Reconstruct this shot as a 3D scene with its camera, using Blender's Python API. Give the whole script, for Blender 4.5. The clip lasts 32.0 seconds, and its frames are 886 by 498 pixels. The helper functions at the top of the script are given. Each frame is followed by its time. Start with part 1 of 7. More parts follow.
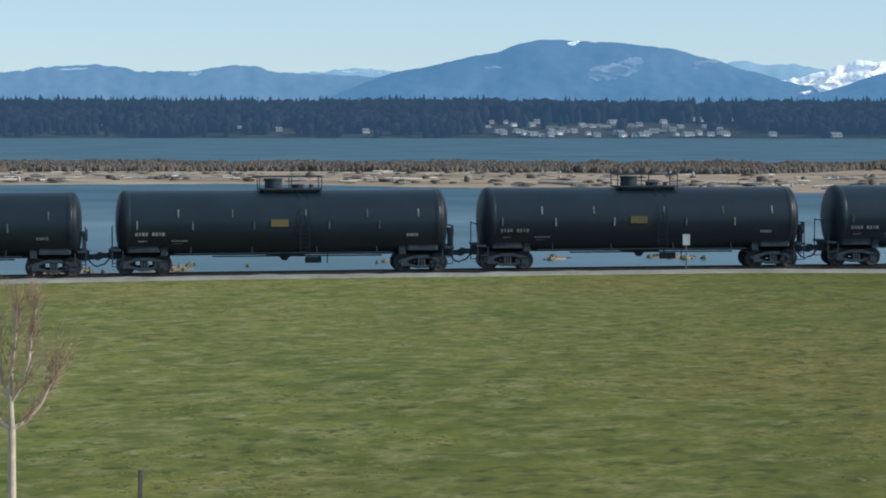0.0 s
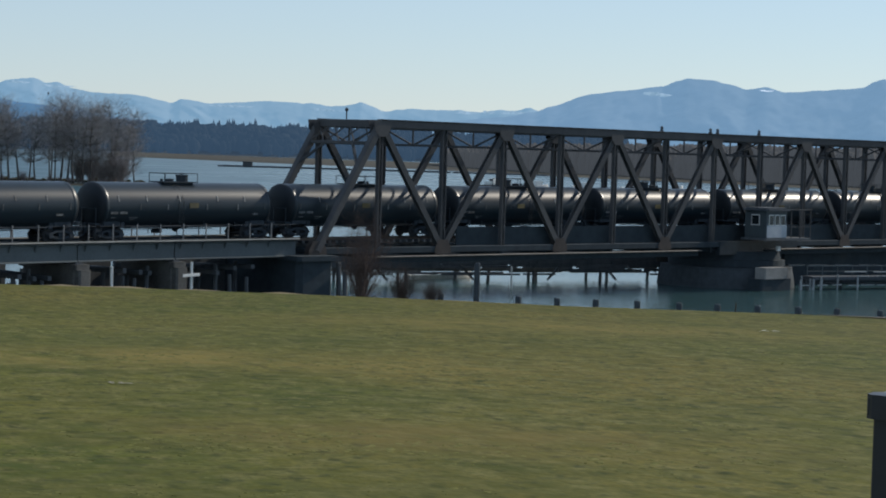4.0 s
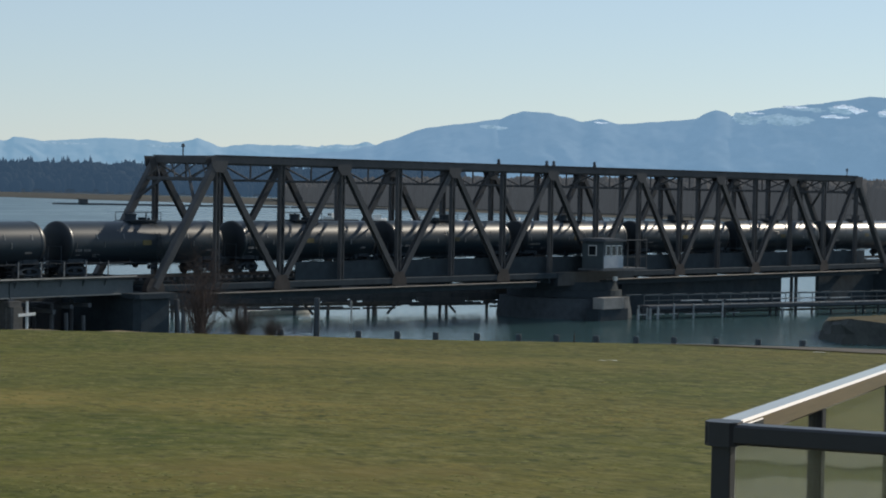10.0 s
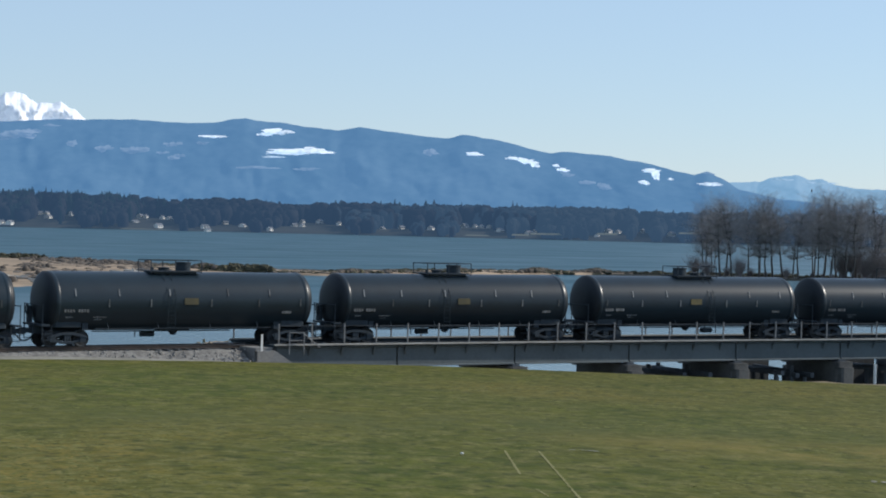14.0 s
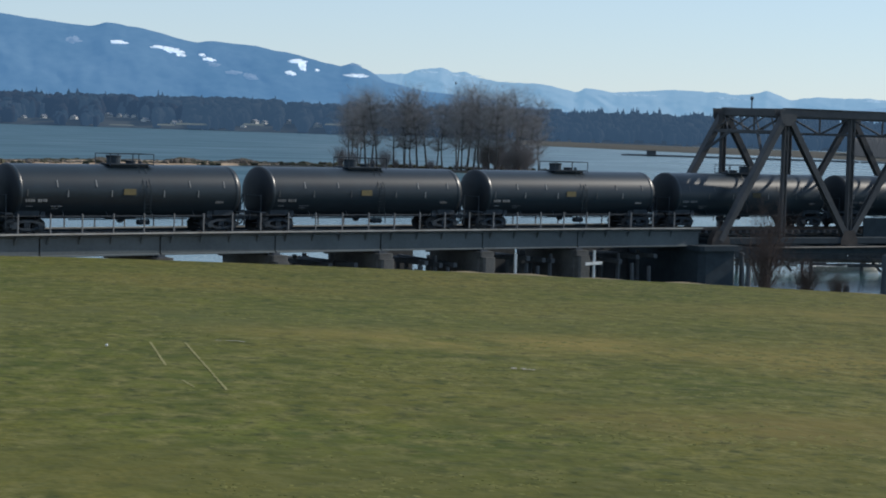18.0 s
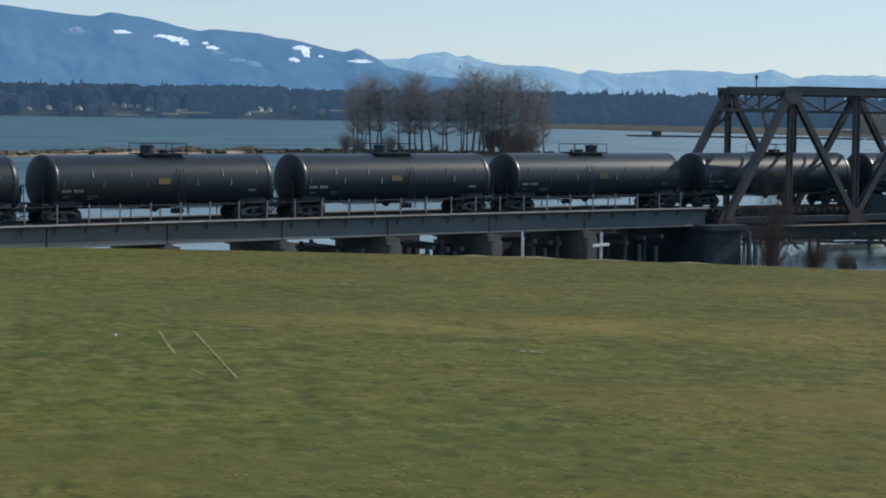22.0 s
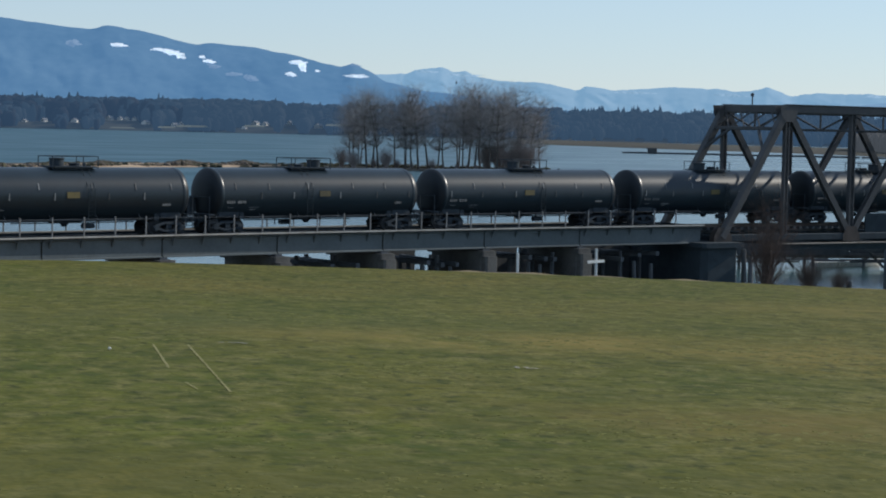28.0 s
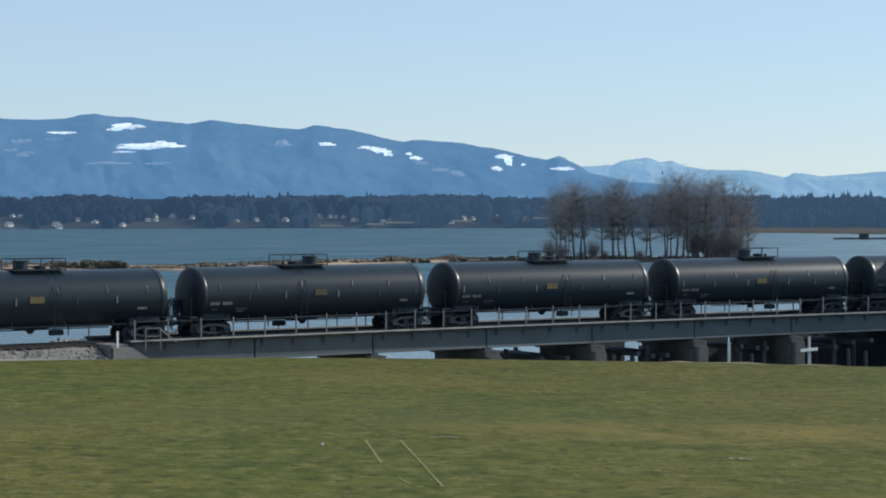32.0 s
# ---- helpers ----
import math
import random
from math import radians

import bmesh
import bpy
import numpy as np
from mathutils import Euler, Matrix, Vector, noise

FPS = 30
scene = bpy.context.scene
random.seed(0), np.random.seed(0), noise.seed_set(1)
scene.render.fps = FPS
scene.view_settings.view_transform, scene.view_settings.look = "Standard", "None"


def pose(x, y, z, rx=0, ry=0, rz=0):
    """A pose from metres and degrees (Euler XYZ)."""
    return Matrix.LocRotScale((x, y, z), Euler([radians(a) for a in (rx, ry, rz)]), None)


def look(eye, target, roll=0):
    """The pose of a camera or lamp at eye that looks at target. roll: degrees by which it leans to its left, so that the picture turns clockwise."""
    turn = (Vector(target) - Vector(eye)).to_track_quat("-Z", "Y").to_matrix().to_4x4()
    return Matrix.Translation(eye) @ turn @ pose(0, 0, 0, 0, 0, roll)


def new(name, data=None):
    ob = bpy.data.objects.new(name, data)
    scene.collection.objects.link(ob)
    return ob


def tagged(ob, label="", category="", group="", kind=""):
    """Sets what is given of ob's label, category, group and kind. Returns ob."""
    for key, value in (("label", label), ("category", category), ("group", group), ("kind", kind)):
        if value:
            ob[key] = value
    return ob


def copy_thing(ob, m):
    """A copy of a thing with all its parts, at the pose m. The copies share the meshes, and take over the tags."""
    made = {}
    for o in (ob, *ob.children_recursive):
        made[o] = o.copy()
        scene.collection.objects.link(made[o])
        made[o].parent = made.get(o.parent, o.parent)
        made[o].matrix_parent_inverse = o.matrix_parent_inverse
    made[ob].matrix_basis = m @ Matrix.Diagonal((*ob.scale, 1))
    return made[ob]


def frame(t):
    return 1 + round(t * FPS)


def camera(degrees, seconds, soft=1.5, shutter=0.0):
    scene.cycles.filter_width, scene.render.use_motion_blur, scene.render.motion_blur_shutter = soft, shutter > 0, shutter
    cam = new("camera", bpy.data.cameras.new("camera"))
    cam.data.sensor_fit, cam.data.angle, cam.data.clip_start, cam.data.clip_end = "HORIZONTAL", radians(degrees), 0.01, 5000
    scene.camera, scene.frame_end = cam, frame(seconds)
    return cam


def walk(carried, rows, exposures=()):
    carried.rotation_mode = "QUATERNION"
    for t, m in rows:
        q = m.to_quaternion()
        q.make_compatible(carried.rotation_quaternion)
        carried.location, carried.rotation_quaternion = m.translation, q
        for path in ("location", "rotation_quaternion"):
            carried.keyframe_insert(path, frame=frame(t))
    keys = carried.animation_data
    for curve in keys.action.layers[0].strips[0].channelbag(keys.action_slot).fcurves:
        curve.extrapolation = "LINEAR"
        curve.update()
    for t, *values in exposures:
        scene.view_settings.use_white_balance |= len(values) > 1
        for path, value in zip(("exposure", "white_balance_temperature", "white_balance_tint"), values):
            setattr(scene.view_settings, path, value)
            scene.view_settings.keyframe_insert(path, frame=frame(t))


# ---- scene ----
# Metres; water level is z = 0, x runs along the bridge, y away from the balcony.
EYE = (0.0, 0.0, 11.4)
PATH = [
    (0, 86.71, -0.00, 9.35), (0.5, 87.99, -0.71, -2.44), (1, 87.83, -1.17, -9.92),
    (1.5, 87.36, -1.13, -16.40), (2, 87.55, -0.75, -20.02), (2.5, 87.94, -0.13, -25.40),
    (3, 87.64, -1.13, -30.88), (3.5, 87.49, -1.84, -36.70), (4, 87.30, -1.69, -40.99),
    (4.5, 87.12, -1.60, -44.16), (6.5, 87.77, -1.39, -47.28), (7, 88.08, -1.13, -46.76),
    (7.5, 88.19, -1.06, -46.81), (8, 88.15, -1.12, -47.01), (8.5, 88.27, -1.01, -46.85),
    (9, 88.64, -0.96, -46.78), (9.5, 88.81, -0.82, -46.68), (10, 88.35, -1.01, -45.48),
    (10.5, 88.01, -1.26, -41.68), (11, 87.97, -1.66, -37.89), (11.5, 88.49, -1.26, -34.31),
    (12, 88.49, -0.39, -29.74), (12.5, 87.72, -0.12, -23.28), (13, 87.34, -0.04, -19.62),
    (13.5, 88.79, -0.36, -20.31), (14, 89.43, -1.31, -20.05), (14.5, 88.25, -2.02, -22.95),
    (15, 87.53, -1.82, -25.28), (15.5, 86.75, -1.89, -27.68), (17.5, 86.24, -2.01, -29.09),
    (18, 86.66, -1.75, -29.83), (18.5, 86.67, -1.67, -30.40), (19, 86.59, -1.52, -30.18),
    (19.5, 86.78, -1.25, -29.82), (20, 86.88, -0.92, -29.78), (20.5, 86.86, -0.72, -29.70),
    (21, 86.76, -0.44, -29.60), (21.5, 86.44, -0.46, -29.64), (22, 86.22, -0.75, -29.70),
    (22.5, 86.73, -0.89, -29.68), (23, 87.17, -0.95, -29.84), (23.5, 87.24, -1.01, -30.10),
    (24, 87.17, -0.95, -29.98), (24.5, 87.19, -0.70, -29.85), (26.5, 87.12, -0.82, -29.96),
    (27, 87.44, -1.03, -30.33), (27.5, 87.27, -1.32, -30.89), (28, 86.65, -1.18, -29.81),
    (28.5, 87.38, -0.70, -28.36), (29, 88.18, -1.34, -28.47), (29.5, 87.28, -2.20, -27.34),
    (30, 87.57, -1.80, -26.25), (30.5, 87.63, -0.65, -24.35), (31, 86.63, 0.34, -22.73),
    (31.5, 88.17, 0.17, -23.11), (32, 89.17, 0.19, -24.08),
]
cam = camera(24.22, 32.0, soft=1.9)
walk(cam, [(t, pose(*EYE, rx, ry, rz)) for t, rx, ry, rz in PATH], exposures=[(0.0, 0.49, 6150, 5), (1.5, 0.53, 6150, 5), (2.2, 0.6, 6250, 8), (3.0, 0.42, 6450, 10), (4.0, 0.32, 6650, 10), (10.0, 0.27, 6900, 10), (13.0, 0.47, 6350, 10), (18.0, 0.43, 6450, 10), (22.0, 0.41, 6450, 10), (28.0, 0.37, 6450, 10), (29.5, 0.41, 6450, 10), (31.0, 0.40, 6450, 10), (32.0, 0.48, 6400, 9)])

# ---- light ----
SUN_AZ, SUN_EL = 91.5, 29.5          # clockwise from +y
world = bpy.data.worlds.new("world")
scene.world = world
world.use_nodes = True
wn = world.node_tree.nodes
sky = wn.new("ShaderNodeTexSky")
sky.sky_type, sky.sun_disc = "NISHITA", False
sky.sun_elevation, sky.sun_rotation = radians(SUN_EL), radians(SUN_AZ)
sky.air_density, sky.dust_density, sky.ozone_density = 1.0, 0.06, 4.5
wn["Background"].inputs["Strength"].default_value = 0.080
# thin high haze evens the clear sky out
haze = wn.new("ShaderNodeMix")
haze.data_type = "RGBA"
haze.inputs[0].default_value, haze.inputs[7].default_value = 0.46, (5.45, 6.9, 8.75, 1)
world.node_tree.links.new(sky.outputs[0], haze.inputs[6])
world.node_tree.links.new(haze.outputs[2], wn["Background"].inputs["Color"])
sun_data = bpy.data.lights.new("sun", "SUN")
sun_data.energy, sun_data.angle, sun_data.color = 3.0, radians(0.55), (1.0, 0.93, 0.82)
sun = new("sun", sun_data)
sa, se = radians(SUN_AZ), radians(SUN_EL)
sun.matrix_world = look((300 * math.sin(sa), 300 * math.cos(sa), 300 * math.tan(se)), (0, 0, 0))


# ---- materials ----
def mat(name, col, col2=None, rough=0.7, metal=0.0, scale=2.0, fine=12.0, bump=0.1, haze_glow=None, island=0.0, rand=0.0, stretch=(1, 1, 1), coat=0.0, spec=0.5, lo=0.5, hi=1.0):
    """A surface with two colours mixed by coarse and fine noise, fine relief, and some change from piece to piece."""
    m = bpy.data.materials.new(name)
    m.use_nodes = True
    nt = m.node_tree
    n, l = nt.nodes, nt.links
    b = n["Principled BSDF"]
    spec = min(spec, 0.12) if rough >= 0.9 else spec
    col2 = col2 or tuple(c * 0.65 for c in col)
    co = n.new("ShaderNodeTexCoord")
    mp = n.new("ShaderNodeMapping")
    mp.inputs["Scale"].default_value = stretch
    l.new(co.outputs["Object"], mp.inputs["Vector"])
    a, f = n.new("ShaderNodeTexNoise"), n.new("ShaderNodeTexNoise")
    a.inputs["Scale"].default_value, f.inputs["Scale"].default_value = scale, fine
    a.inputs["Detail"].default_value, f.inputs["Detail"].default_value = 5, 3
    for x in (a, f):
        l.new(mp.outputs[0], x.inputs["Vector"])
    add = n.new("ShaderNodeMath")
    add.operation = "ADD"
    half = n.new("ShaderNodeMath")
    half.operation = "MULTIPLY"
    half.inputs[1].default_value = 0.5
    l.new(f.outputs[0], half.inputs[0])
    l.new(a.outputs[0], add.inputs[0])
    l.new(half.outputs[0], add.inputs[1])
    last = add.outputs[0]
    if island or rand:
        src = n.new("ShaderNodeNewGeometry").outputs["Random Per Island"] if island else n.new("ShaderNodeObjectInfo").outputs["Random"]
        k = n.new("ShaderNodeMath")
        k.operation = "MULTIPLY_ADD"
        k.inputs[1].default_value, k.inputs[2].default_value = (island or rand), -0.5 * (island or rand)
        l.new(src, k.inputs[0])
        s = n.new("ShaderNodeMath")
        s.operation = "ADD"
        l.new(last, s.inputs[0])
        l.new(k.outputs[0], s.inputs[1])
        last = s.outputs[0]
    rng = n.new("ShaderNodeMapRange")
    rng.inputs["From Min"].default_value, rng.inputs["From Max"].default_value = lo, hi
    l.new(last, rng.inputs["Value"])
    mix = n.new("ShaderNodeMix")
    mix.data_type = "RGBA"
    mix.inputs[6].default_value, mix.inputs[7].default_value = (*col2, 1), (*col, 1)
    l.new(rng.outputs[0], mix.inputs[0])
    l.new(mix.outputs[2], b.inputs["Base Color"])
    b.inputs["Roughness"].default_value, b.inputs["Metallic"].default_value = rough, metal
    b.inputs["Specular IOR Level"].default_value = spec
    if coat:
        b.inputs["Coat Weight"].default_value = coat
    if bump:
        bp = n.new("ShaderNodeBump")
        bp.inputs["Strength"].default_value = min(1.0, bump * 3)
        bp.inputs["Distance"].default_value = bump * 0.3
        l.new(f.outputs[0], bp.inputs["Height"])
        l.new(bp.outputs[0], b.inputs["Normal"])
    # far surfaces emit a tint that stands in for air haze
    if haze_glow:
        b.inputs["Emission Color"].default_value = (*haze_glow, 1)
        b.inputs["Emission Strength"].default_value = 1.0
    return m


def water_material():
    m = bpy.data.materials.new("sea_water")
    m.use_nodes = True
    n, l = m.node_tree.nodes, m.node_tree.links
    b = n["Principled BSDF"]
    b.inputs["IOR"].default_value = 1.33
    co = n.new("ShaderNodeTexCoord")
    # sheltered and calm in the channel, wind-ruffled out in the bay
    xyz, wind = n.new("ShaderNodeSeparateXYZ"), n.new("ShaderNodeMapRange")
    wind.inputs["From Min"].default_value, wind.inputs["From Max"].default_value = 150.0, 330.0
    l.new(co.outputs["Object"], xyz.inputs[0])
    l.new(xyz.outputs[1], wind.inputs["Value"])
    west, east, ratio, more, less = n.new("ShaderNodeMapRange"), n.new("ShaderNodeMapRange"), n.new("ShaderNodeMath"), n.new("ShaderNodeMath"), n.new("ShaderNodeMath")
    for k, lo, hi, to0, to1 in ((west, 45.0, -10.0, 0.0, 0.62), (east, 0.46, 0.78, 1.0, 0.3)):
        k.inputs["From Min"].default_value, k.inputs["From Max"].default_value = lo, hi
        k.inputs["To Min"].default_value, k.inputs["To Max"].default_value = to0, to1
    ratio.operation, more.operation, less.operation = "DIVIDE", "MAXIMUM", "MULTIPLY"
    l.new(xyz.outputs[0], west.inputs["Value"])
    l.new(xyz.outputs[0], ratio.inputs[0])
    l.new(xyz.outputs[1], ratio.inputs[1])
    l.new(ratio.outputs[0], east.inputs["Value"])
    l.new(wind.outputs[0], more.inputs[0])
    l.new(west.outputs[0], more.inputs[1])
    l.new(more.outputs[0], less.inputs[0])
    l.new(east.outputs[0], less.inputs[1])

    def by_wind(calm, windy):
        k = n.new("ShaderNodeMapRange")
        k.inputs["To Min"].default_value, k.inputs["To Max"].default_value = calm, windy
        l.new(less.outputs[0], k.inputs["Value"])
        return k.outputs[0]

    streak, smp, mul = n.new("ShaderNodeTexNoise"), n.new("ShaderNodeMapping"), n.new("ShaderNodeMath")
    smp.inputs["Scale"].default_value = (0.6, 1.0, 1.0)
    streak.inputs["Scale"].default_value, streak.inputs["Detail"].default_value = 0.03, 6
    l.new(co.outputs["Object"], smp.inputs["Vector"])
    l.new(smp.outputs[0], streak.inputs["Vector"])
    gust = n.new("ShaderNodeMapRange")
    gust.inputs["From Min"].default_value, gust.inputs["From Max"].default_value = 0.3, 0.7
    gust.inputs["To Min"].default_value, gust.inputs["To Max"].default_value = 0.80, 1.15
    l.new(streak.outputs[0], gust.inputs["Value"])
    mul.operation = "MULTIPLY"
    l.new(by_wind(0.19, 0.45), mul.inputs[0])
    l.new(gust.outputs[0], mul.inputs[1])
    l.new(mul.outputs[0], b.inputs["Roughness"])
    l.new(by_wind(0.5, 0.13), b.inputs["Specular IOR Level"])
    ruffle = by_wind(0.32, 0.4)
    outs = []
    for sc, st, dist in ((0.35, (1, 1, 1), 0.22), (1.6, (1, 1, 1), 0.06), (0.02, (1, 1, 1), 0.0)):
        mp, t = n.new("ShaderNodeMapping"), n.new("ShaderNodeTexNoise")
        mp.inputs["Scale"].default_value = st
        t.inputs["Scale"].default_value, t.inputs["Detail"].default_value = sc, 4
        l.new(co.outputs["Object"], mp.inputs["Vector"])
        l.new(mp.outputs[0], t.inputs["Vector"])
        outs.append((t.outputs[0], dist))
    b1, b2 = n.new("ShaderNodeBump"), n.new("ShaderNodeBump")
    for bp, (o, d) in ((b1, outs[0]), (b2, outs[1])):
        bp.inputs["Distance"].default_value = d
        l.new(ruffle, bp.inputs["Strength"])
        l.new(o, bp.inputs["Height"])
    l.new(b1.outputs[0], b2.inputs["Normal"])
    l.new(b2.outputs[0], b.inputs["Normal"])
    mix = n.new("ShaderNodeMix")
    mix.data_type = "RGBA"
    mix.inputs[6].default_value, mix.inputs[7].default_value = (0.020, 0.068, 0.094, 1), (0.032, 0.092, 0.122, 1)
    l.new(outs[2][0], mix.inputs[0])
    tone = n.new("ShaderNodeMix")
    tone.data_type = "RGBA"
    tone.inputs[6].default_value = (0.036, 0.078, 0.084, 1)
    l.new(less.outputs[0], tone.inputs[0])
    l.new(mix.outputs[2], tone.inputs[7])
    l.new(tone.outputs[2], b.inputs["Base Color"])
    return m


def lawn_material():
    """Mown winter grass: broad green and brown areas, streaks, clumps and fine grain."""
    m = bpy.data.materials.new("winter_lawn")
    m.use_nodes = True
    n, l = m.node_tree.nodes, m.node_tree.links
    b = n["Principled BSDF"]
    b.inputs["Roughness"].default_value, b.inputs["Specular IOR Level"].default_value = 0.95, 0.1
    co = n.new("ShaderNodeTexCoord")

    def tex(scale, stretch, detail, lo, hi):
        mp, t, r = n.new("ShaderNodeMapping"), n.new("ShaderNodeTexNoise"), n.new("ShaderNodeMapRange")
        mp.vector_type = "TEXTURE"
        mp.inputs["Rotation"].default_value = (0, 0, radians(-24))
        mp.inputs["Scale"].default_value = stretch
        t.inputs["Scale"].default_value, t.inputs["Detail"].default_value = scale, detail
        r.inputs["From Min"].default_value, r.inputs["From Max"].default_value = lo, hi
        l.new(co.outputs["Object"], mp.inputs["Vector"])
        l.new(mp.outputs[0], t.inputs["Vector"])
        l.new(t.outputs[0], r.inputs["Value"])
        return r.outputs[0]

    def blend(fac, a, c):
        x = n.new("ShaderNodeMix")
        x.data_type = "RGBA"
        for sock, v in ((x.inputs[0], fac), (x.inputs[6], a), (x.inputs[7], c)):
            if isinstance(v, tuple):
                sock.default_value = (*v, 1)
            else:
                l.new(v, sock)
        return x.outputs[2]

    one = (1.1, 1.5, 1)
    green = blend(tex(0.8, one, 3, 0.36, 0.64), (0.050, 0.070, 0.012), (0.108, 0.120, 0.020))
    brown = blend(tex(0.9, one, 3, 0.36, 0.64), (0.108, 0.096, 0.020), (0.178, 0.142, 0.034))
    both = blend(tex(0.085, (1.3, 1.6, 1), 6, 0.38, 0.66), green, brown)
    dark = blend(tex(0.34, (1.2, 1.5, 1), 5, 0.22, 0.50), (0.056, 0.070, 0.013), both)
    clump = blend(tex(1.5, one, 6, 0.46, 0.70), dark, (0.170, 0.156, 0.055))
    spot = blend(tex(2.4, one, 5, 0.47, 0.30), clump, (0.036, 0.044, 0.012))
    last = None
    for height, dist in ((tex(1.3, one, 3, 0.3, 0.7), 0.085), (tex(4.0, one, 2, 0.3, 0.7), 0.010)):
        bp = n.new("ShaderNodeBump")
        bp.inputs["Strength"].default_value, bp.inputs["Distance"].default_value = 0.5, dist
        l.new(height, bp.inputs["Height"])
        if last:
            l.new(last, bp.inputs["Normal"])
        last = bp.outputs[0]
    l.new(last, b.inputs["Normal"])
    grain = blend(tex(7.0, one, 2, 0.20, 0.60), (0.066, 0.076, 0.014), spot)
    # dry worn areas and lush ones
    for (cx, cy), turn, half, col in (((36.0, 54.0), -36, (15.0, 4.5, 40.0), (0.215, 0.168, 0.050)), ((29.0, 33.5), -40, (10.0, 4.0, 40.0), (0.150, 0.118, 0.034)), ((62.0, 62.0), -45, (18.0, 5.0, 40.0), (0.19, 0.153, 0.045)), ((14.0, 31.0), -24, (17.0, 5.5, 40.0), (0.086, 0.088, 0.022)), ((23.0, 66.0), -14, (24.0, 6.0, 40.0), (0.085, 0.093, 0.028))):
        mp, far_, fade, soft_, mul_ = n.new("ShaderNodeMapping"), n.new("ShaderNodeVectorMath"), n.new("ShaderNodeMapRange"), tex(0.5, one, 4, 0.3, 0.62), n.new("ShaderNodeMath")
        mp.vector_type = "TEXTURE"
        mp.inputs["Location"].default_value, mp.inputs["Rotation"].default_value, mp.inputs["Scale"].default_value = (cx, cy, 0), (0, 0, radians(turn)), half
        far_.operation, mul_.operation = "LENGTH", "MULTIPLY"
        fade.inputs["From Min"].default_value, fade.inputs["From Max"].default_value = 1.15, 0.25
        fade.inputs["To Max"].default_value = 0.8
        l.new(co.outputs["Object"], mp.inputs["Vector"])
        l.new(mp.outputs[0], far_.inputs[0])
        l.new(far_.outputs["Value"], fade.inputs["Value"])
        l.new(fade.outputs[0], mul_.inputs[0])
        l.new(soft_, mul_.inputs[1])
        grain = blend(mul_.outputs[0], grain, col)
    # base colour brightened westward and dimmed eastward, as the sun catches the grass
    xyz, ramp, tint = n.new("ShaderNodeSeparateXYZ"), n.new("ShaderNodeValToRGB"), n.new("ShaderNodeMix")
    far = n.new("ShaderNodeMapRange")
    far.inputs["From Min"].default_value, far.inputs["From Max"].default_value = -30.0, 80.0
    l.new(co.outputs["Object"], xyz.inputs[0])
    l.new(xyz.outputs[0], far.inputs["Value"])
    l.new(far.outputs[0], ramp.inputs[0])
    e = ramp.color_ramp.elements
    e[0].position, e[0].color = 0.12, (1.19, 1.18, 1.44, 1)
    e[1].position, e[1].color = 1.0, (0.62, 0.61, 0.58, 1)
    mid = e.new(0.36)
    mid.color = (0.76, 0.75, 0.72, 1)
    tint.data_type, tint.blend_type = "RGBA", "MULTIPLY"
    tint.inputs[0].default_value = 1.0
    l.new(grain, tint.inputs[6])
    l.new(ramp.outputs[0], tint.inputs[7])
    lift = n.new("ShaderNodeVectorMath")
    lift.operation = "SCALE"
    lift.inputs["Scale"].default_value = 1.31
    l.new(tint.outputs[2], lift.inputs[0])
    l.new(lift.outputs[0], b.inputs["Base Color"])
    return m


def glass_material():
    m = bpy.data.materials.new("milky_tinted_glass")
    m.use_nodes = True
    b = m.node_tree.nodes["Principled BSDF"]
    b.inputs["Base Color"].default_value = (0.68, 0.72, 0.66, 1)
    b.inputs["Roughness"].default_value = 0.02
    # the small diffuse share gives the panes the paleness of a reflection
    b.inputs["Transmission Weight"].default_value = 0.95
    b.inputs["IOR"].default_value = 1.45
    return m


BLACK = mat("black_tank_paint", (0.013, 0.025, 0.035), (0.009, 0.017, 0.025), rough=0.36, scale=0.7, fine=9, bump=0.006, rand=0.3, spec=0.38)
# tank paint again, a touch darker for the heads' shaded faces
HEADM = mat("dimmed_head_paint", (0.016, 0.022, 0.028), (0.011, 0.015, 0.020), rough=0.5, scale=1.1, fine=8, bump=0.01, spec=0.2)
UNDERGEAR = mat("sooty_running_gear", (0.046, 0.060, 0.073), (0.031, 0.040, 0.050), rough=0.85, scale=3, fine=25, bump=0.03, spec=0.15)
GRIME = mat("grimy_black_steel", (0.090, 0.104, 0.120), (0.062, 0.072, 0.084), rough=0.85, scale=3, fine=25, bump=0.03, spec=0.2)
# darker than the truss steel and the concrete, for low parts
LOWSTEEL = mat("dark_low_structure", (0.046, 0.060, 0.070), (0.032, 0.042, 0.050), rough=0.9, scale=1.5, fine=12, bump=0.03, spec=0.15)
WHEELM = mat("worn_wheel_steel", (0.045, 0.050, 0.056), (0.03, 0.034, 0.038), rough=0.7, metal=0.2, scale=4, fine=25, bump=0.02)
PLACARD = mat("faded_yellow_panel", (0.125, 0.098, 0.034), (0.066, 0.058, 0.028), rough=0.7, scale=2, fine=12, bump=0, rand=0.7)
LETTER = mat("dull_white_lettering", (0.17, 0.18, 0.185), (0.08, 0.085, 0.09), rough=0.8, scale=3, fine=14, bump=0, rand=0.6)
REFLECT = mat("pale_reflective_strip", (0.20, 0.21, 0.215), (0.06, 0.064, 0.066), rough=0.4, scale=3, fine=12, bump=0, rand=0.9)
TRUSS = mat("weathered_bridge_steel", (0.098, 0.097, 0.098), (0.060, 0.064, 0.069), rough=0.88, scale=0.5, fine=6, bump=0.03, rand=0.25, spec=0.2)
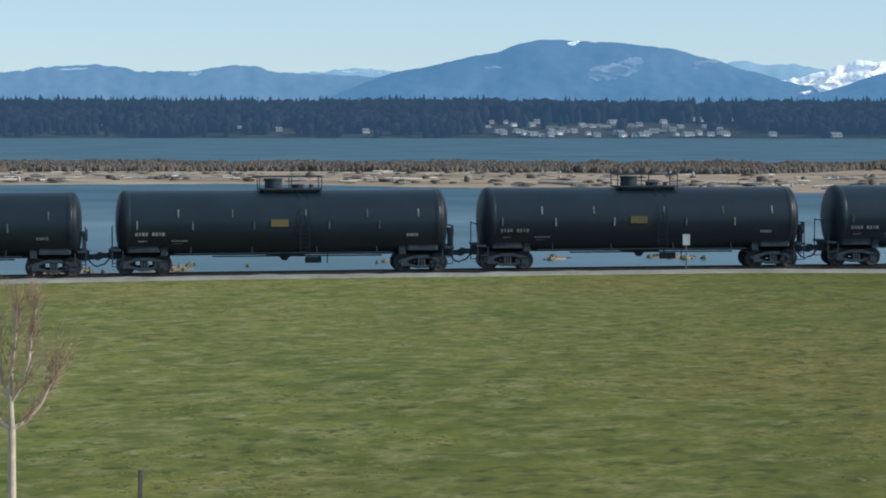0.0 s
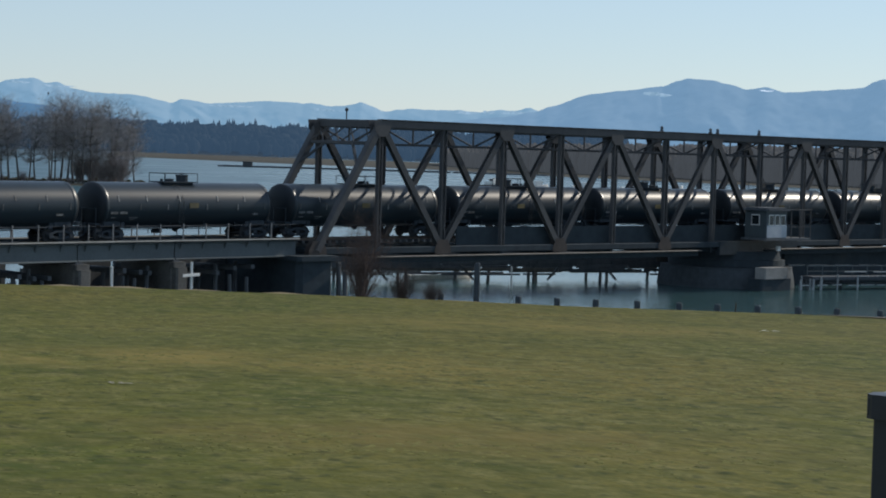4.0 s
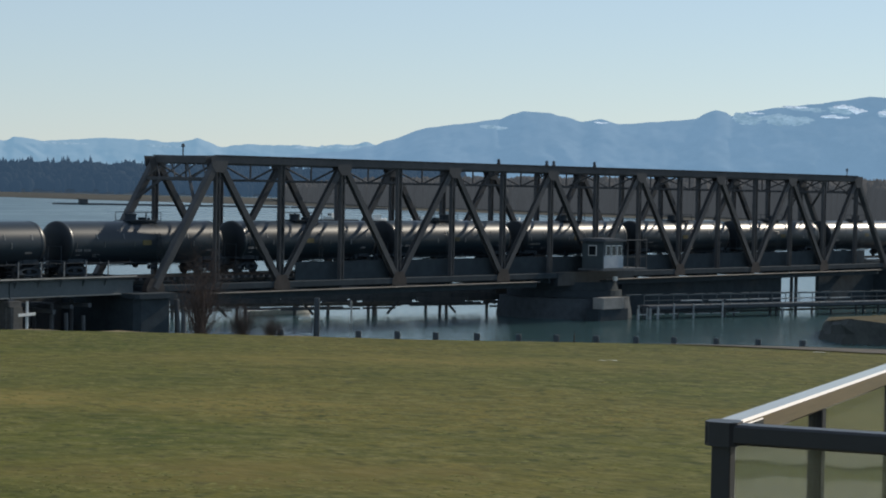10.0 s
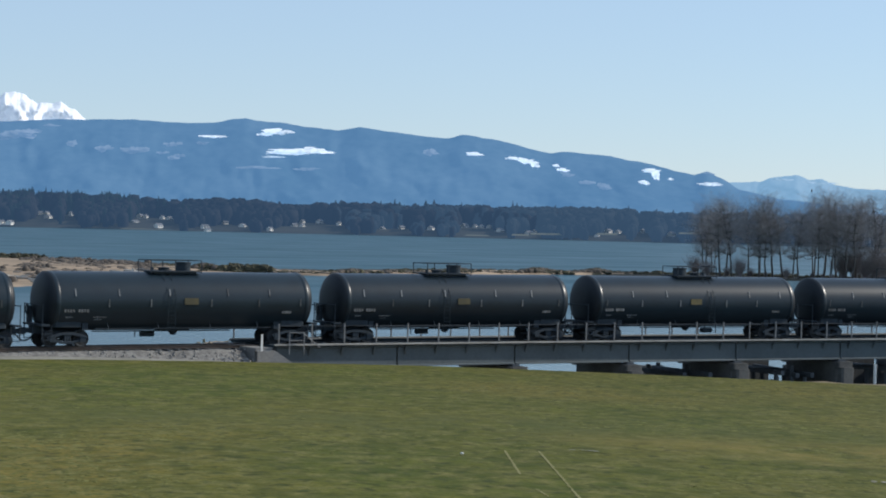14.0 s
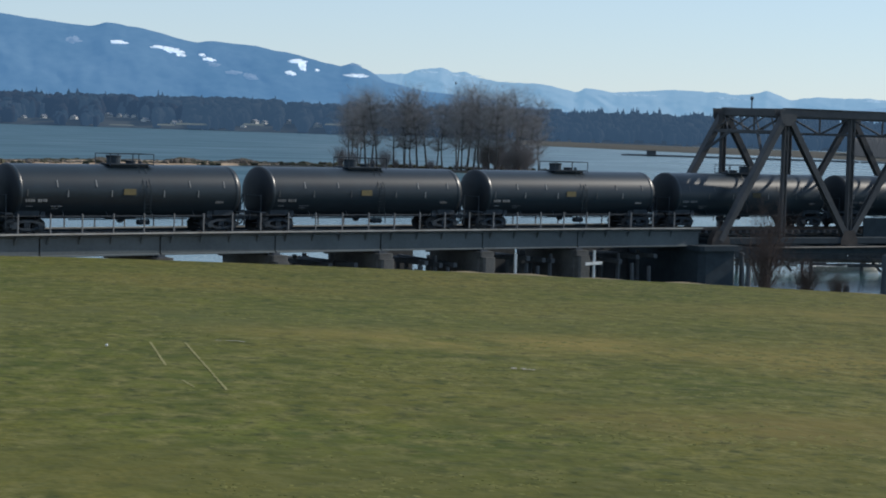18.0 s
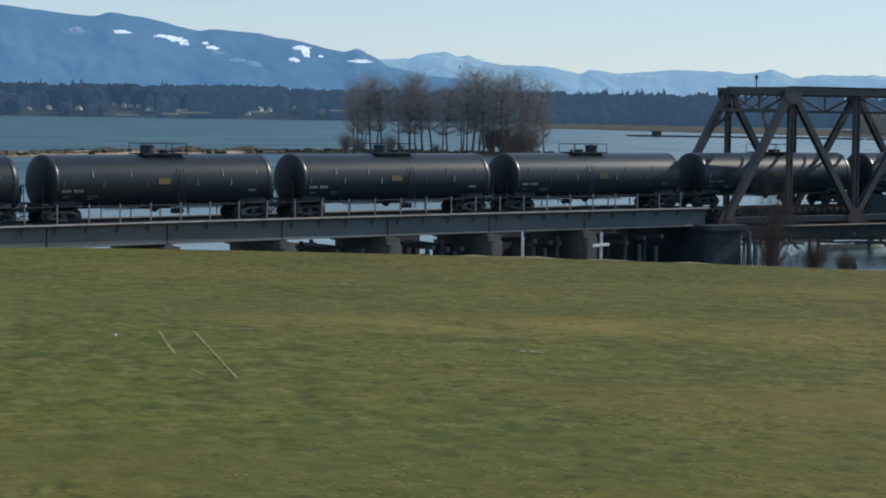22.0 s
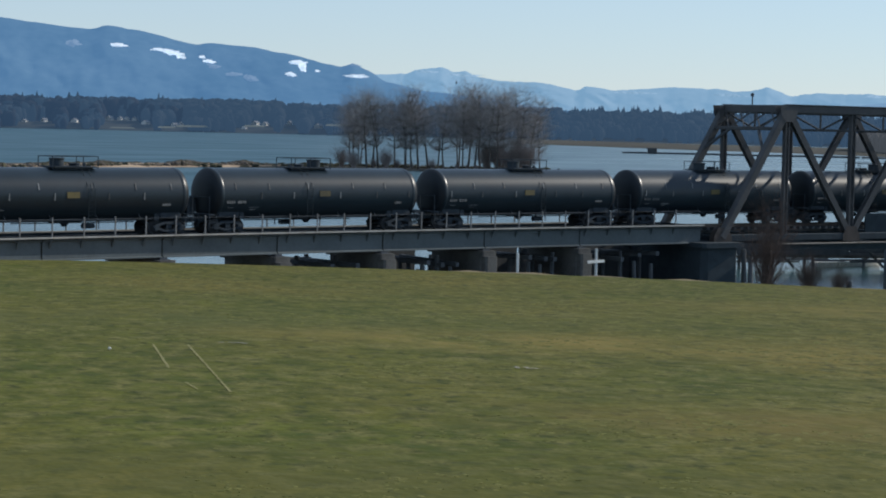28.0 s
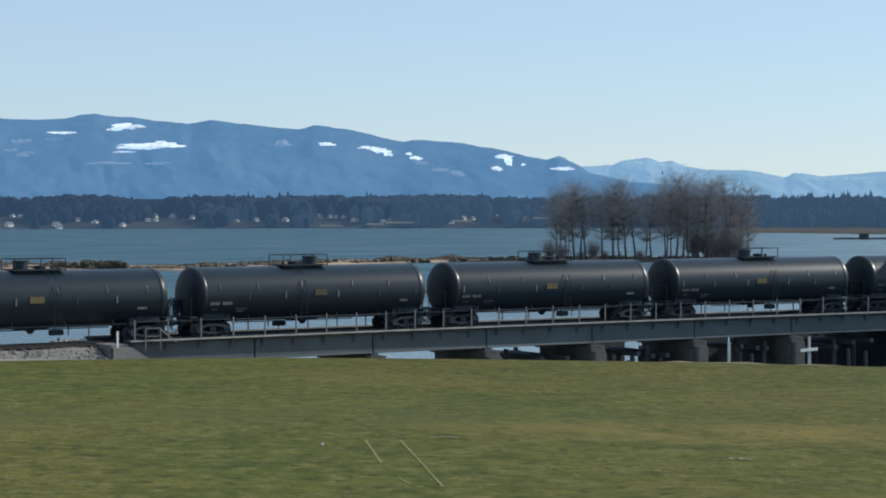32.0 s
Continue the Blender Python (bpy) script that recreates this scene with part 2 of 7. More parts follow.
RUST = mat("rusty_gusset_steel", (0.082, 0.070, 0.064), (0.052, 0.047, 0.044), rough=0.88, scale=1.4, fine=9, bump=0.03, rand=0.2, spec=0.2)
PIPE = mat("pale_walkway_pipe", (0.20, 0.185, 0.165), (0.11, 0.10, 0.09), rough=0.7, scale=0.8, fine=6, bump=0.01)
TIMBER = mat("creosoted_timber", (0.112, 0.121, 0.130), (0.072, 0.079, 0.087), rough=0.95, scale=2, fine=16, bump=0.05, rand=0.3, stretch=(1, 1, 0.3), spec=0.2)
GREYWOOD = mat("weathered_grey_timber", (0.13, 0.125, 0.115), (0.06, 0.056, 0.05), rough=0.9, scale=1.5, fine=12, bump=0.04, rand=0.3)
CONC = mat("stained_concrete", (0.33, 0.32, 0.305), (0.19, 0.186, 0.178), rough=0.95, scale=0.6, fine=7, bump=0.03, spec=0.2)
# pier concrete: stain and the piers' shade both put into the colour
PIERM = mat("stained_shaded_concrete", (0.15, 0.147, 0.14), (0.075, 0.073, 0.07), rough=0.95, scale=0.7, fine=6, bump=0.03)
GIRD = mat("grey_painted_girder", (0.112, 0.134, 0.144), (0.078, 0.094, 0.102), rough=0.75, scale=0.4, fine=5, bump=0.015, rand=0.15, spec=0.3)
DECKEDGE = mat("pale_walkway_edge", (0.42, 0.41, 0.38), (0.26, 0.25, 0.23), rough=0.8, scale=0.9, fine=7, bump=0.01)
GALV = mat("galvanised_steel", (0.24, 0.245, 0.25), (0.14, 0.145, 0.15), rough=0.65, metal=0.1, scale=2, fine=10, bump=0.01)
WHITEP = mat("white_paint", (0.78, 0.78, 0.75), (0.58, 0.58, 0.55), rough=0.6, scale=1.5, fine=10, bump=0.01)
HUT = mat("grey_green_cabin_paint", (0.066, 0.086, 0.096), (0.046, 0.060, 0.067), rough=0.7, scale=1.2, fine=8, bump=0.01)
DARKGLASS = mat("dark_window_glass", (0.02, 0.025, 0.03), (0.015, 0.018, 0.02), rough=0.1, bump=0)
RAILM = mat("worn_rail_steel", (0.13, 0.10, 0.085), (0.06, 0.048, 0.04), rough=0.5, metal=0.6, scale=1, fine=9, bump=0.01)
BALLAST = mat("grey_ballast_stone", (0.29, 0.28, 0.26), (0.12, 0.114, 0.106), rough=0.95, scale=3.5, fine=9, bump=0.2)
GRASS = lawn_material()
BLADE = mat("grass_blades", (0.200, 0.190, 0.070), (0.105, 0.116, 0.032), rough=0.9, scale=0.11, fine=0.8, bump=0, island=0.35, lo=0.50, hi=1.06, spec=0.05)
TUFT = mat("coarse_dark_grass", (0.170, 0.164, 0.058), (0.092, 0.098, 0.032), rough=0.95, scale=0.3, fine=6, bump=0, island=0.6, spec=0.05)
BANK = mat("bare_bank_earth", (0.22, 0.18, 0.11), (0.11, 0.09, 0.06), rough=0.95, scale=0.4, fine=3, bump=0.15)
SAND = mat("tan_beach_sand", (0.40, 0.30, 0.21), (0.19, 0.148, 0.105), rough=0.95, scale=0.045, fine=0.3, bump=0.1, stretch=(0.4, 1.6, 1), lo=0.58, hi=0.9)
MARSH = mat("winter_marsh_grass", (0.080, 0.075, 0.058), (0.048, 0.046, 0.040), rough=0.95, scale=0.02, fine=0.3, bump=0.1)
SCRUB = mat("brown_scrub", (0.132, 0.112, 0.094), (0.086, 0.074, 0.064), rough=0.95, scale=0.03, fine=0.3, bump=0, island=0.22)
SCRUBG = mat("dark_green_scrub", (0.075, 0.07, 0.045), (0.04, 0.04, 0.03), rough=0.95, scale=0.1, fine=0.8, bump=0.2, island=0.6)
DRIFT = mat("bleached_driftwood", (0.52, 0.47, 0.41), (0.30, 0.265, 0.23), rough=0.9, scale=0.5, fine=4, bump=0.05, rand=0.6)
BARK = mat("grey_brown_bark", (0.14, 0.125, 0.115), (0.082, 0.074, 0.068), rough=0.95, scale=1, fine=8, bump=0.05)
TWIG = mat("bare_grey_brown_twigs", (0.48, 0.45, 0.435), (0.31, 0.295, 0.285), rough=0.95, scale=0.2, fine=2, bump=0, island=0.5)
BRUSH = mat("grey_brown_brush_twigs", (0.42, 0.375, 0.36), (0.27, 0.24, 0.23), rough=0.95, scale=0.3, fine=2, bump=0, island=0.5)
SHRUBTWIG = mat("dark_brown_shrub_twigs", (0.17, 0.13, 0.115), (0.10, 0.078, 0.07), rough=0.95, scale=0.5, fine=4, bump=0, island=0.4)
SAPBARK = mat("pale_sapling_bark", (0.66, 0.56, 0.44), (0.42, 0.34, 0.26), rough=0.85, scale=3, fine=18, bump=0.03)
SAPTWIG = mat("reddish_sapling_twigs", (0.60, 0.43, 0.33), (0.40, 0.26, 0.19), rough=0.85, scale=2, fine=9, bump=0, island=0.5)
# far woods, land and fields carry the bay's haze as a blue emission
FAR = mat("hazed_conifer_wood", (0.011, 0.015, 0.015), (0.007, 0.010, 0.010), rough=1.0, scale=0.006, fine=0.05, bump=0, island=0.5, haze_glow=(0.021, 0.044, 0.078), spec=0)
FARLEAF = mat("hazed_bare_wood", (0.018, 0.018, 0.019), (0.009, 0.010, 0.012), rough=1.0, scale=0.01, fine=0.1, bump=0, island=0.6, haze_glow=(0.020, 0.041, 0.076), spec=0)
EASTWOOD = mat("hazed_grey_brown_wood", (0.062, 0.057, 0.054), (0.040, 0.038, 0.037), rough=1.0, scale=0.03, fine=0.3, bump=0, island=0.3, haze_glow=(0.036, 0.042, 0.050), spec=0)
FARTHER = mat("hazy_farther_wood", (0.017, 0.019, 0.020), (0.008, 0.010, 0.012), rough=1.0, scale=0.01, fine=0.1, bump=0, island=0.6, haze_glow=(0.026, 0.052, 0.092), spec=0)
FARLAND = mat("hazed_shore_land", (0.050, 0.050, 0.044), (0.024, 0.028, 0.028), rough=1.0, scale=0.008, fine=0.05, bump=0, haze_glow=(0.020, 0.038, 0.066), spec=0)
FIELD = mat("hazed_pale_field", (0.145, 0.145, 0.110), (0.09, 0.092, 0.072), rough=1.0, scale=0.02, fine=0.2, bump=0, haze_glow=(0.024, 0.042, 0.068), spec=0)
# mountains: their blue is air haze, put in as emission
RIDGE = mat("hazed_forest_mountain", (0.060, 0.084, 0.096), (0.022, 0.040, 0.050), rough=1.0, scale=0.006, fine=0.045, bump=0, haze_glow=(0.056, 0.134, 0.254), spec=0)
WESTRIDGE = mat("hazy_west_range", (0.075, 0.095, 0.108), (0.030, 0.045, 0.055), rough=1.0, scale=0.006, fine=0.045, bump=0, haze_glow=(0.074, 0.155, 0.275), spec=0)
EASTRIDGE = mat("hazy_east_mountain", (0.10, 0.118, 0.135), (0.05, 0.062, 0.075), rough=1.0, scale=0.005, fine=0.04, bump=0, haze_glow=(0.112, 0.212, 0.338), spec=0)
RIDGEFAR = mat("hazy_far_mountain", (0.15, 0.165, 0.18), (0.09, 0.10, 0.11), rough=1.0, scale=0.004, fine=0.03, bump=0, haze_glow=(0.125, 0.240, 0.362), spec=0)
# snow emits too: haze, and brightness for slopes turned from the sun
SNOW = mat("hazed_mountain_snow", (0.86, 0.86, 0.86), (0.20, 0.24, 0.28), rough=0.9, scale=0.03, fine=0.12, bump=0, haze_glow=(0.13, 0.18, 0.24), spec=0, lo=0.45, hi=0.78)
PEAKSNOW = mat("hazed_peak_snow", (0.88, 0.87, 0.86), (0.55, 0.57, 0.60), rough=0.95, scale=0.016, fine=0.09, bump=0, haze_glow=(0.10, 0.125, 0.16), spec=0)
SNOWTHIN = mat("thin_hazy_snow", (0.20, 0.21, 0.23), (0.05, 0.07, 0.09), rough=0.9, scale=0.02, fine=0.10, bump=0, haze_glow=(0.076, 0.150, 0.262), spec=0, lo=0.50, hi=1.0)
SNOWHAZE = mat("hazy_snow_slope", (0.30, 0.30, 0.30), (0.03, 0.04, 0.05), rough=0.9, scale=0.03, fine=0.12, bump=0, haze_glow=(0.150, 0.262, 0.38), spec=0, lo=0.60, hi=0.95)
PATHM = mat("grey_gravel", (0.115, 0.102, 0.085), (0.07, 0.063, 0.052), rough=0.95, scale=0.6, fine=6, bump=0.1)
GLINTWOOD = mat("pale_glint_plank", (0.42, 0.44, 0.44), (0.24, 0.26, 0.27), rough=0.85, scale=1.2, fine=9, bump=0.02, rand=0.5)
LOT = mat("pale_gravel_lot", (0.34, 0.32, 0.27), (0.24, 0.225, 0.19), rough=0.95, scale=0.3, fine=4, bump=0.05)
CREST = mat("pale_crest_gravel", (0.30, 0.285, 0.245), (0.18, 0.17, 0.14), rough=0.95, scale=0.6, fine=6, bump=0.08)
ALUM = mat("dark_bronze_aluminium", (0.028, 0.030, 0.036), (0.022, 0.024, 0.028), rough=0.45, metal=0.2, scale=4, fine=30, bump=0.005)
# railing finish again, with the sun's brightness put into a tan colour
RAILTOP = mat("sunlit_tan_top_rail", (0.30, 0.215, 0.135), (0.19, 0.135, 0.085), rough=0.42, metal=0.0, scale=2, fine=20, bump=0.004, coat=0.8, stretch=(0.4, 6, 6))
DECKING = mat("grey_deck_boards", (0.30, 0.28, 0.25), (0.20, 0.185, 0.165), rough=0.8, scale=1, fine=9, bump=0.03, rand=0.3)
SIDING = mat("beige_wall_siding", (0.50, 0.46, 0.39), (0.42, 0.385, 0.33), rough=0.8, scale=0.8, fine=6, bump=0.02)
ROCK = mat("dark_wet_rock", (0.060, 0.066, 0.058), (0.026, 0.030, 0.028), rough=0.85, scale=0.8, fine=5, bump=0.15)
POINTGRASS = mat("brown_point_grass", (0.078, 0.062, 0.027), (0.036, 0.033, 0.015), rough=0.95, scale=0.5, fine=2.2, bump=0.1)
# house paint, panes and roofs: distance haze added as faint blue emission
HOUSEGREY = mat("hazed_pale_house_paint", (0.34, 0.34, 0.34), (0.20, 0.205, 0.21), rough=0.8, scale=0.3, fine=2, bump=0.01, rand=0.4, haze_glow=(0.020, 0.036, 0.058))
FARPANE = mat("hazy_far_window", (0.03, 0.035, 0.04), (0.02, 0.024, 0.028), rough=0.6, bump=0, haze_glow=(0.024, 0.042, 0.068))
ROOF = mat("hazed_shingle_roof", (0.15, 0.15, 0.16), (0.09, 0.09, 0.095), rough=0.9, scale=0.2, fine=2, bump=0.02, rand=0.5, haze_glow=(0.024, 0.042, 0.068))
FEATHER = mat("dark_feathers", (0.03, 0.025, 0.02), (0.015, 0.012, 0.01), rough=0.8, bump=0)
PILE = mat("black_tarred_pile", (0.078, 0.092, 0.104), (0.050, 0.060, 0.068), rough=0.9, scale=2, fine=14, bump=0.04)
PAINTLINE = mat("faded_field_paint", (0.27, 0.248, 0.115), (0.20, 0.19, 0.078), rough=0.9, scale=0.8, fine=5, bump=0)
WATER = water_material()
GLASS = glass_material()


# ---- mesh building ----
class Mesh:
    """Collects vertices and faces of one part."""

    def __init__(self):
        self.v, self.f = [], []

    def add(self, verts, faces):
        o = len(self.v)
        self.v += [tuple(p) for p in verts]
        self.f += [tuple(i + o for i in q) for q in faces]
        return self

    def box(self, c, s, turn=None, cut=0.06):
        """A box of centre c and size s with its long upright edges cut."""
        x, y, z = (k / 2 for k in s)
        e = min(x, y) * cut * 2
        ring = [(x - e, -y), (x, -y + e), (x, y - e), (x - e, y), (-x + e, y), (-x, y - e), (-x, -y + e), (-x + e, -y)]
        p = [Vector((a, b, -z)) for a, b in ring] + [Vector((a, b, z)) for a, b in ring]
        if turn is not None:
            p = [turn @ q for q in p]
        p = [q + Vector(c) for q in p]
        f = [(i, (i + 1) % 8, 8 + (i + 1) % 8, 8 + i) for i in range(8)] + [tuple(range(7, -1, -1)), tuple(range(8, 16))]
        return self.add(p, f)

    def beam(self, a, b, w, h, up=(0, 0, 1)):
        """A bar from a to b, w wide and h deep, with cut edges."""
        a, b = Vector(a), Vector(b)
        d = (b - a)
        L = d.length
        d.normalize()
        u = Vector(up)
        if abs(d.dot(u)) > 0.98:
            u = Vector((0, 1, 0))
        s = d.cross(u).normalized()
        u = s.cross(d)
        turn = Matrix((s, u, d)).transposed()
        return self.box((a + b) / 2, (w, h, L), turn, 0.12)

    def tube(self, a, b, r, r2=None, n=8, caps=True):
        a, b = Vector(a), Vector(b)
        d = (b - a).normalized()
        s = d.orthogonal().normalized()
        t = d.cross(s)
        r2 = r if r2 is None else r2
        ring = [(math.cos(6.28318 * i / n), math.sin(6.28318 * i / n)) for i in range(n)]
        p = [a + (s * c + t * k) * r for c, k in ring] + [b + (s * c + t * k) * r2 for c, k in ring]
        f = [(i, (i + 1) % n, n + (i + 1) % n, n + i) for i in range(n)]
        if caps:
            f += [tuple(range(n - 1, -1, -1)), tuple(range(n, 2 * n))]
        return self.add(p, f)

    def lathe(self, prof, axis="x", n=24, c=(0, 0, 0)):
        """Turns a profile of (along, radius) about an axis through c."""
        o = len(self.v)
        for t, r in prof:
            for i in range(n):
                a, b = r * math.cos(6.28318 * i / n), r * math.sin(6.28318 * i / n)
                q = {"x": (t, a, b), "y": (a, t, b), "z": (a, b, t)}[axis]
                self.v.append((q[0] + c[0], q[1] + c[1], q[2] + c[2]))
        for j in range(len(prof) - 1):
            for i in range(n):
                k = (i + 1) % n
                q = (o + j * n + i, o + j * n + k, o + (j + 1) * n + k, o + (j + 1) * n + i)
                self.f.append(q if axis == "y" else q[::-1])
        return self

    def data(self, name, material, smooth=False):
        me = bpy.data.meshes.new(name)
        me.from_pydata(self.v, [], self.f)
        me.materials.append(material)
        if smooth:
            me.polygons.foreach_set("use_smooth", [True] * len(me.polygons))
        me.update()
        return me


def part(name, mesh, material, parent=None, label="", smooth=False, at=None):
    ob = new(name, mesh.data(name, material, smooth) if isinstance(mesh, Mesh) else mesh)
    if parent is not None:
        ob.parent = parent
    if at is not None:
        ob.matrix_basis = at
    return tagged(ob, label)


def thing(name, label, category, group="", kind="", at=None):
    ob = new(name)
    ob.empty_display_size = 0.2
    if at is not None:
        ob.matrix_basis = at
    return tagged(ob, label, category, group, kind)


def solid(name, mesh, material, label, category, group="", kind="", at=None, smooth=False):
    return tagged(part(name, mesh, material, None, label, smooth, at), "", category, group, kind)


def polar(az, r, z=0.0):
    a = radians(az)
    return (r * math.sin(a), r * math.cos(a), z)


def between(x, table):
    """Straight-line reading of a table of (x, value)."""
    if x <= table[0][0]:
        return table[0][1]
    for (a, p), (b, q) in zip(table, table[1:]):
        if x <= b:
            return p + (q - p) * (x - a) / (b - a)
    return table[-1][1]


# ---- the track's line ----
RAIL_Z, TRACK_Y, BEND_S, BEND_R, HEADING = 4.77, 123.99, 121.64, 582.0, 0.0591


def track_angle(s):
    return HEADING + max(BEND_S - s, 0) / BEND_R


def track(s, off=0.0, z=RAIL_Z):
    """A point s metres along the line, off metres to its far side; the line dips slightly in the west."""
    a = track_angle(s)
    d = BEND_S - s
    if d > 0:
        x = BEND_S - BEND_R * (math.sin(a) - math.sin(HEADING))
        y = TRACK_Y + BEND_R * (math.cos(a) - math.cos(HEADING))
    else:
        x, y = BEND_S - d * math.cos(HEADING), TRACK_Y - d * math.sin(HEADING)
    return Vector((x - off * math.sin(a), y + off * math.cos(a), z - 0.0035 * max(20 - s, 0)))


def track_turn(s):
    return math.degrees(track_angle(s))


# the swing bridge is laid out along y = TRACK_Y and turned onto the line
BRIDGE_AT = pose(BEND_S, TRACK_Y, 0, 0, 0, math.degrees(HEADING)) @ pose(-BEND_S, -TRACK_Y, 0)
LIFT = pose(0, 0, 0.26)


def swept(mesh, section, s0, s1, step):
    """Sweeps an (off, z) outline along the track."""
    n = max(1, round((s1 - s0) / step))
    o, k = len(mesh.v), len(section)
    for i in range(n + 1):
        s = s0 + (s1 - s0) * i / n
        mesh.v += [tuple(track(s, a, b)) for a, b in section]
    for i in range(n):
        for j in range(k):
            q = (j + 1) % k
            mesh.f.append((o + i * k + j, o + i * k + q, o + (i + 1) * k + q, o + (i + 1) * k + j))
    mesh.f += [tuple(o + j for j in range(k - 1, -1, -1)), tuple(o + n * k + j for j in range(k))]
    return mesh


# ---- water and ground ----
def build_water():
    m = Mesh()
    n, rings = 72, (0, 60, 150, 300, 600, 1200, 2400, 4900)
    m.v.append((0, 0, 0))
    for r in rings[1:]:
        m.v += [polar(360 * i / n, r) for i in range(n)]
    m.f += [(0, 1 + (i + 1) % n, 1 + i) for i in range(n)]
    for j in range(len(rings) - 2):
        for i in range(n):
            k = (i + 1) % n
            m.f.append((1 + j * n + i, 1 + j * n + k, 1 + (j + 1) * n + k, 1 + (j + 1) * n + i))
    solid("water", m, WATER, "blue-green rippled sea water of the channel and bay", "water", kind="structure")
    bed = Mesh()
    bed.v += [polar(360 * i / n, 4950, -3.0) for i in range(n)]
    bed.f.append(tuple(range(n - 1, -1, -1)))
    solid("seabed", bed, BANK, "muddy seabed under the bay water", "seabed", kind="structure")


# lawn edge: azimuth, downward angle of the crest as seen from the balcony, and height there
EDGE_DIP = [(-60, 4.3), (-21, 4.16), (-9, 4.06), (-0.6, 3.9), (10, 3.8), (20, 3.82), (28, 3.93), (37, 4.06), (45, 4.18), (56, 4.14), (75, 4.2)]
EDGE_Z = [(-60, 4.91), (-21, 4.81), (-9, 4.73), (2, 4.6), (10, 4.38), (16, 4.16), (22, 3.9), (32, 3.68), (75, 3.6)]
SHELF = [(-60, 9.0), (9, 9.0), (15, 7.0), (19, 0.5), (75, 0.0)]


def edge(az):
    z = between(az, EDGE_Z)
    return (EYE[2] - z) / math.tan(radians(between(az, EDGE_DIP))), z


def ground_height(az, r):
    re, ze = edge(az)
    if r <= re:
        k = 1 - r / re
        bumps = 0.10 * noise.noise(Vector((r * 0.05, az * 0.09, 1.7))) * min(1, (re - r) / 12)
        return ze + (6.5 - ze) * k ** 1.15 + bumps
    d = r - re
    shelf = between(az, SHELF)
    if d < shelf:
        return ze - 0.45 * min(1, d / 1.2)
    drop = (ze - (0.45 if shelf > 1 else 0)) - 0.42 * (d - shelf)
    return max(drop + 0.12 * noise.noise(Vector((az * 0.8, r * 0.5, 4))), -1.6)


def build_ground():
    azs = [-180 + 6 * i for i in range(19)] + [-66 + 0.6 * i for i in range(226)] + [72 + 6 * i for i in range(18)]
    lawn, bank = Mesh(), Mesh()
    rows = []
    for az in azs:
        re, _ = edge(az)
        rs = [0.0, 4, 8, 14, 20, 24] + [24 + (re - 25.6) * i / 48 for i in range(1, 48)] + [re - 1.6, re - 0.8, re]
        rows.append(rs)
    k = min(len(r) for r in rows)
    for az, rs in zip(azs, rows):
        lawn.v += [polar(az, r, ground_height(az, r)) for r in rs]
    for i in range(len(azs) - 1):
        for j in range(k - 1):
            lawn.f.append((i * k + j, (i + 1) * k + j, (i + 1) * k + j + 1, i * k + j + 1))
    steps = [0, 0.4, 0.9, 1.4, 2.2, 3.2, 4.5, 6, 7.5, 9, 10.5, 12, 14, 17, 21, 26, 40]
    h = len(steps)
    for az in azs:
        re, _ = edge(az)
        bank.v += [polar(az, re + d, ground_height(az, re + d) - (0.0 if d else 0.006)) for d in steps]
    for i in range(len(azs) - 1):
        for j in range(h - 1):
            bank.f.append((i * h + j, (i + 1) * h + j, (i + 1) * h + j + 1, i * h + j + 1))
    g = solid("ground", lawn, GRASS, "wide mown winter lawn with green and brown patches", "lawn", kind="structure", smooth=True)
    part("bank", bank, BANK, g, "bare earth bank falling to the water", smooth=True)


def build_crest():
    """The pale gravel strip along the lawn crest below the track."""
    m = Mesh()
    n = 90
    for i in range(n + 1):
        az = -34 + 48 * i / n
        re, ze = edge(az)
        k = min(1, (n - i) / 14)
        lump = 0.05 * noise.noise(Vector((az * 2.2, 0, 3)))
        m.v += [polar(az, re + d, ze + z) for d, z in ((-0.25, -0.02), (0.1, (0.11 + lump) * k), (0.9, (0.13 + lump) * k), (1.7, -0.5))]
    m.f += [(i * 4 + j, i * 4 + 4 + j, i * 4 + 5 + j, i * 4 + 1 + j) for i in range(n) for j in range(3)]
    solid("gravel_strip", m, CREST, "pale gravel strip along the crest of the lawn", "gravel", kind="structure", smooth=True)


def add_tuft(m, rng, x, y, z, w, h):
    """A ragged row of blades, w wide and h high, turned at random."""
    a, n = rng.uniform(0, 6.28318), 5
    c, s = math.cos(a), math.sin(a)
    bend, lean = rng.uniform(-.3, .3) * w, rng.choice((-1, 1)) * rng.uniform(2.0, 4.5) * h
    o = len(m.v)
    for i in range(n + 1):
        u = (i / n - 0.5) * w
        v = bend * (4 * (i / n - 0.5) ** 2 - 0.5)
        px, py = x + u * c - v * s, y + u * s + v * c
        k = h * rng.uniform(0.35, 1.0) * (1 - 1.6 * (i / n - 0.5) ** 2)
        m.v += [(px, py, z), (px - lean * s, py + lean * c, z + k)]
    m.f += [(o + 2 * i, o + 2 * i + 2, o + 2 * i + 3, o + 2 * i + 1) for i in range(n)]


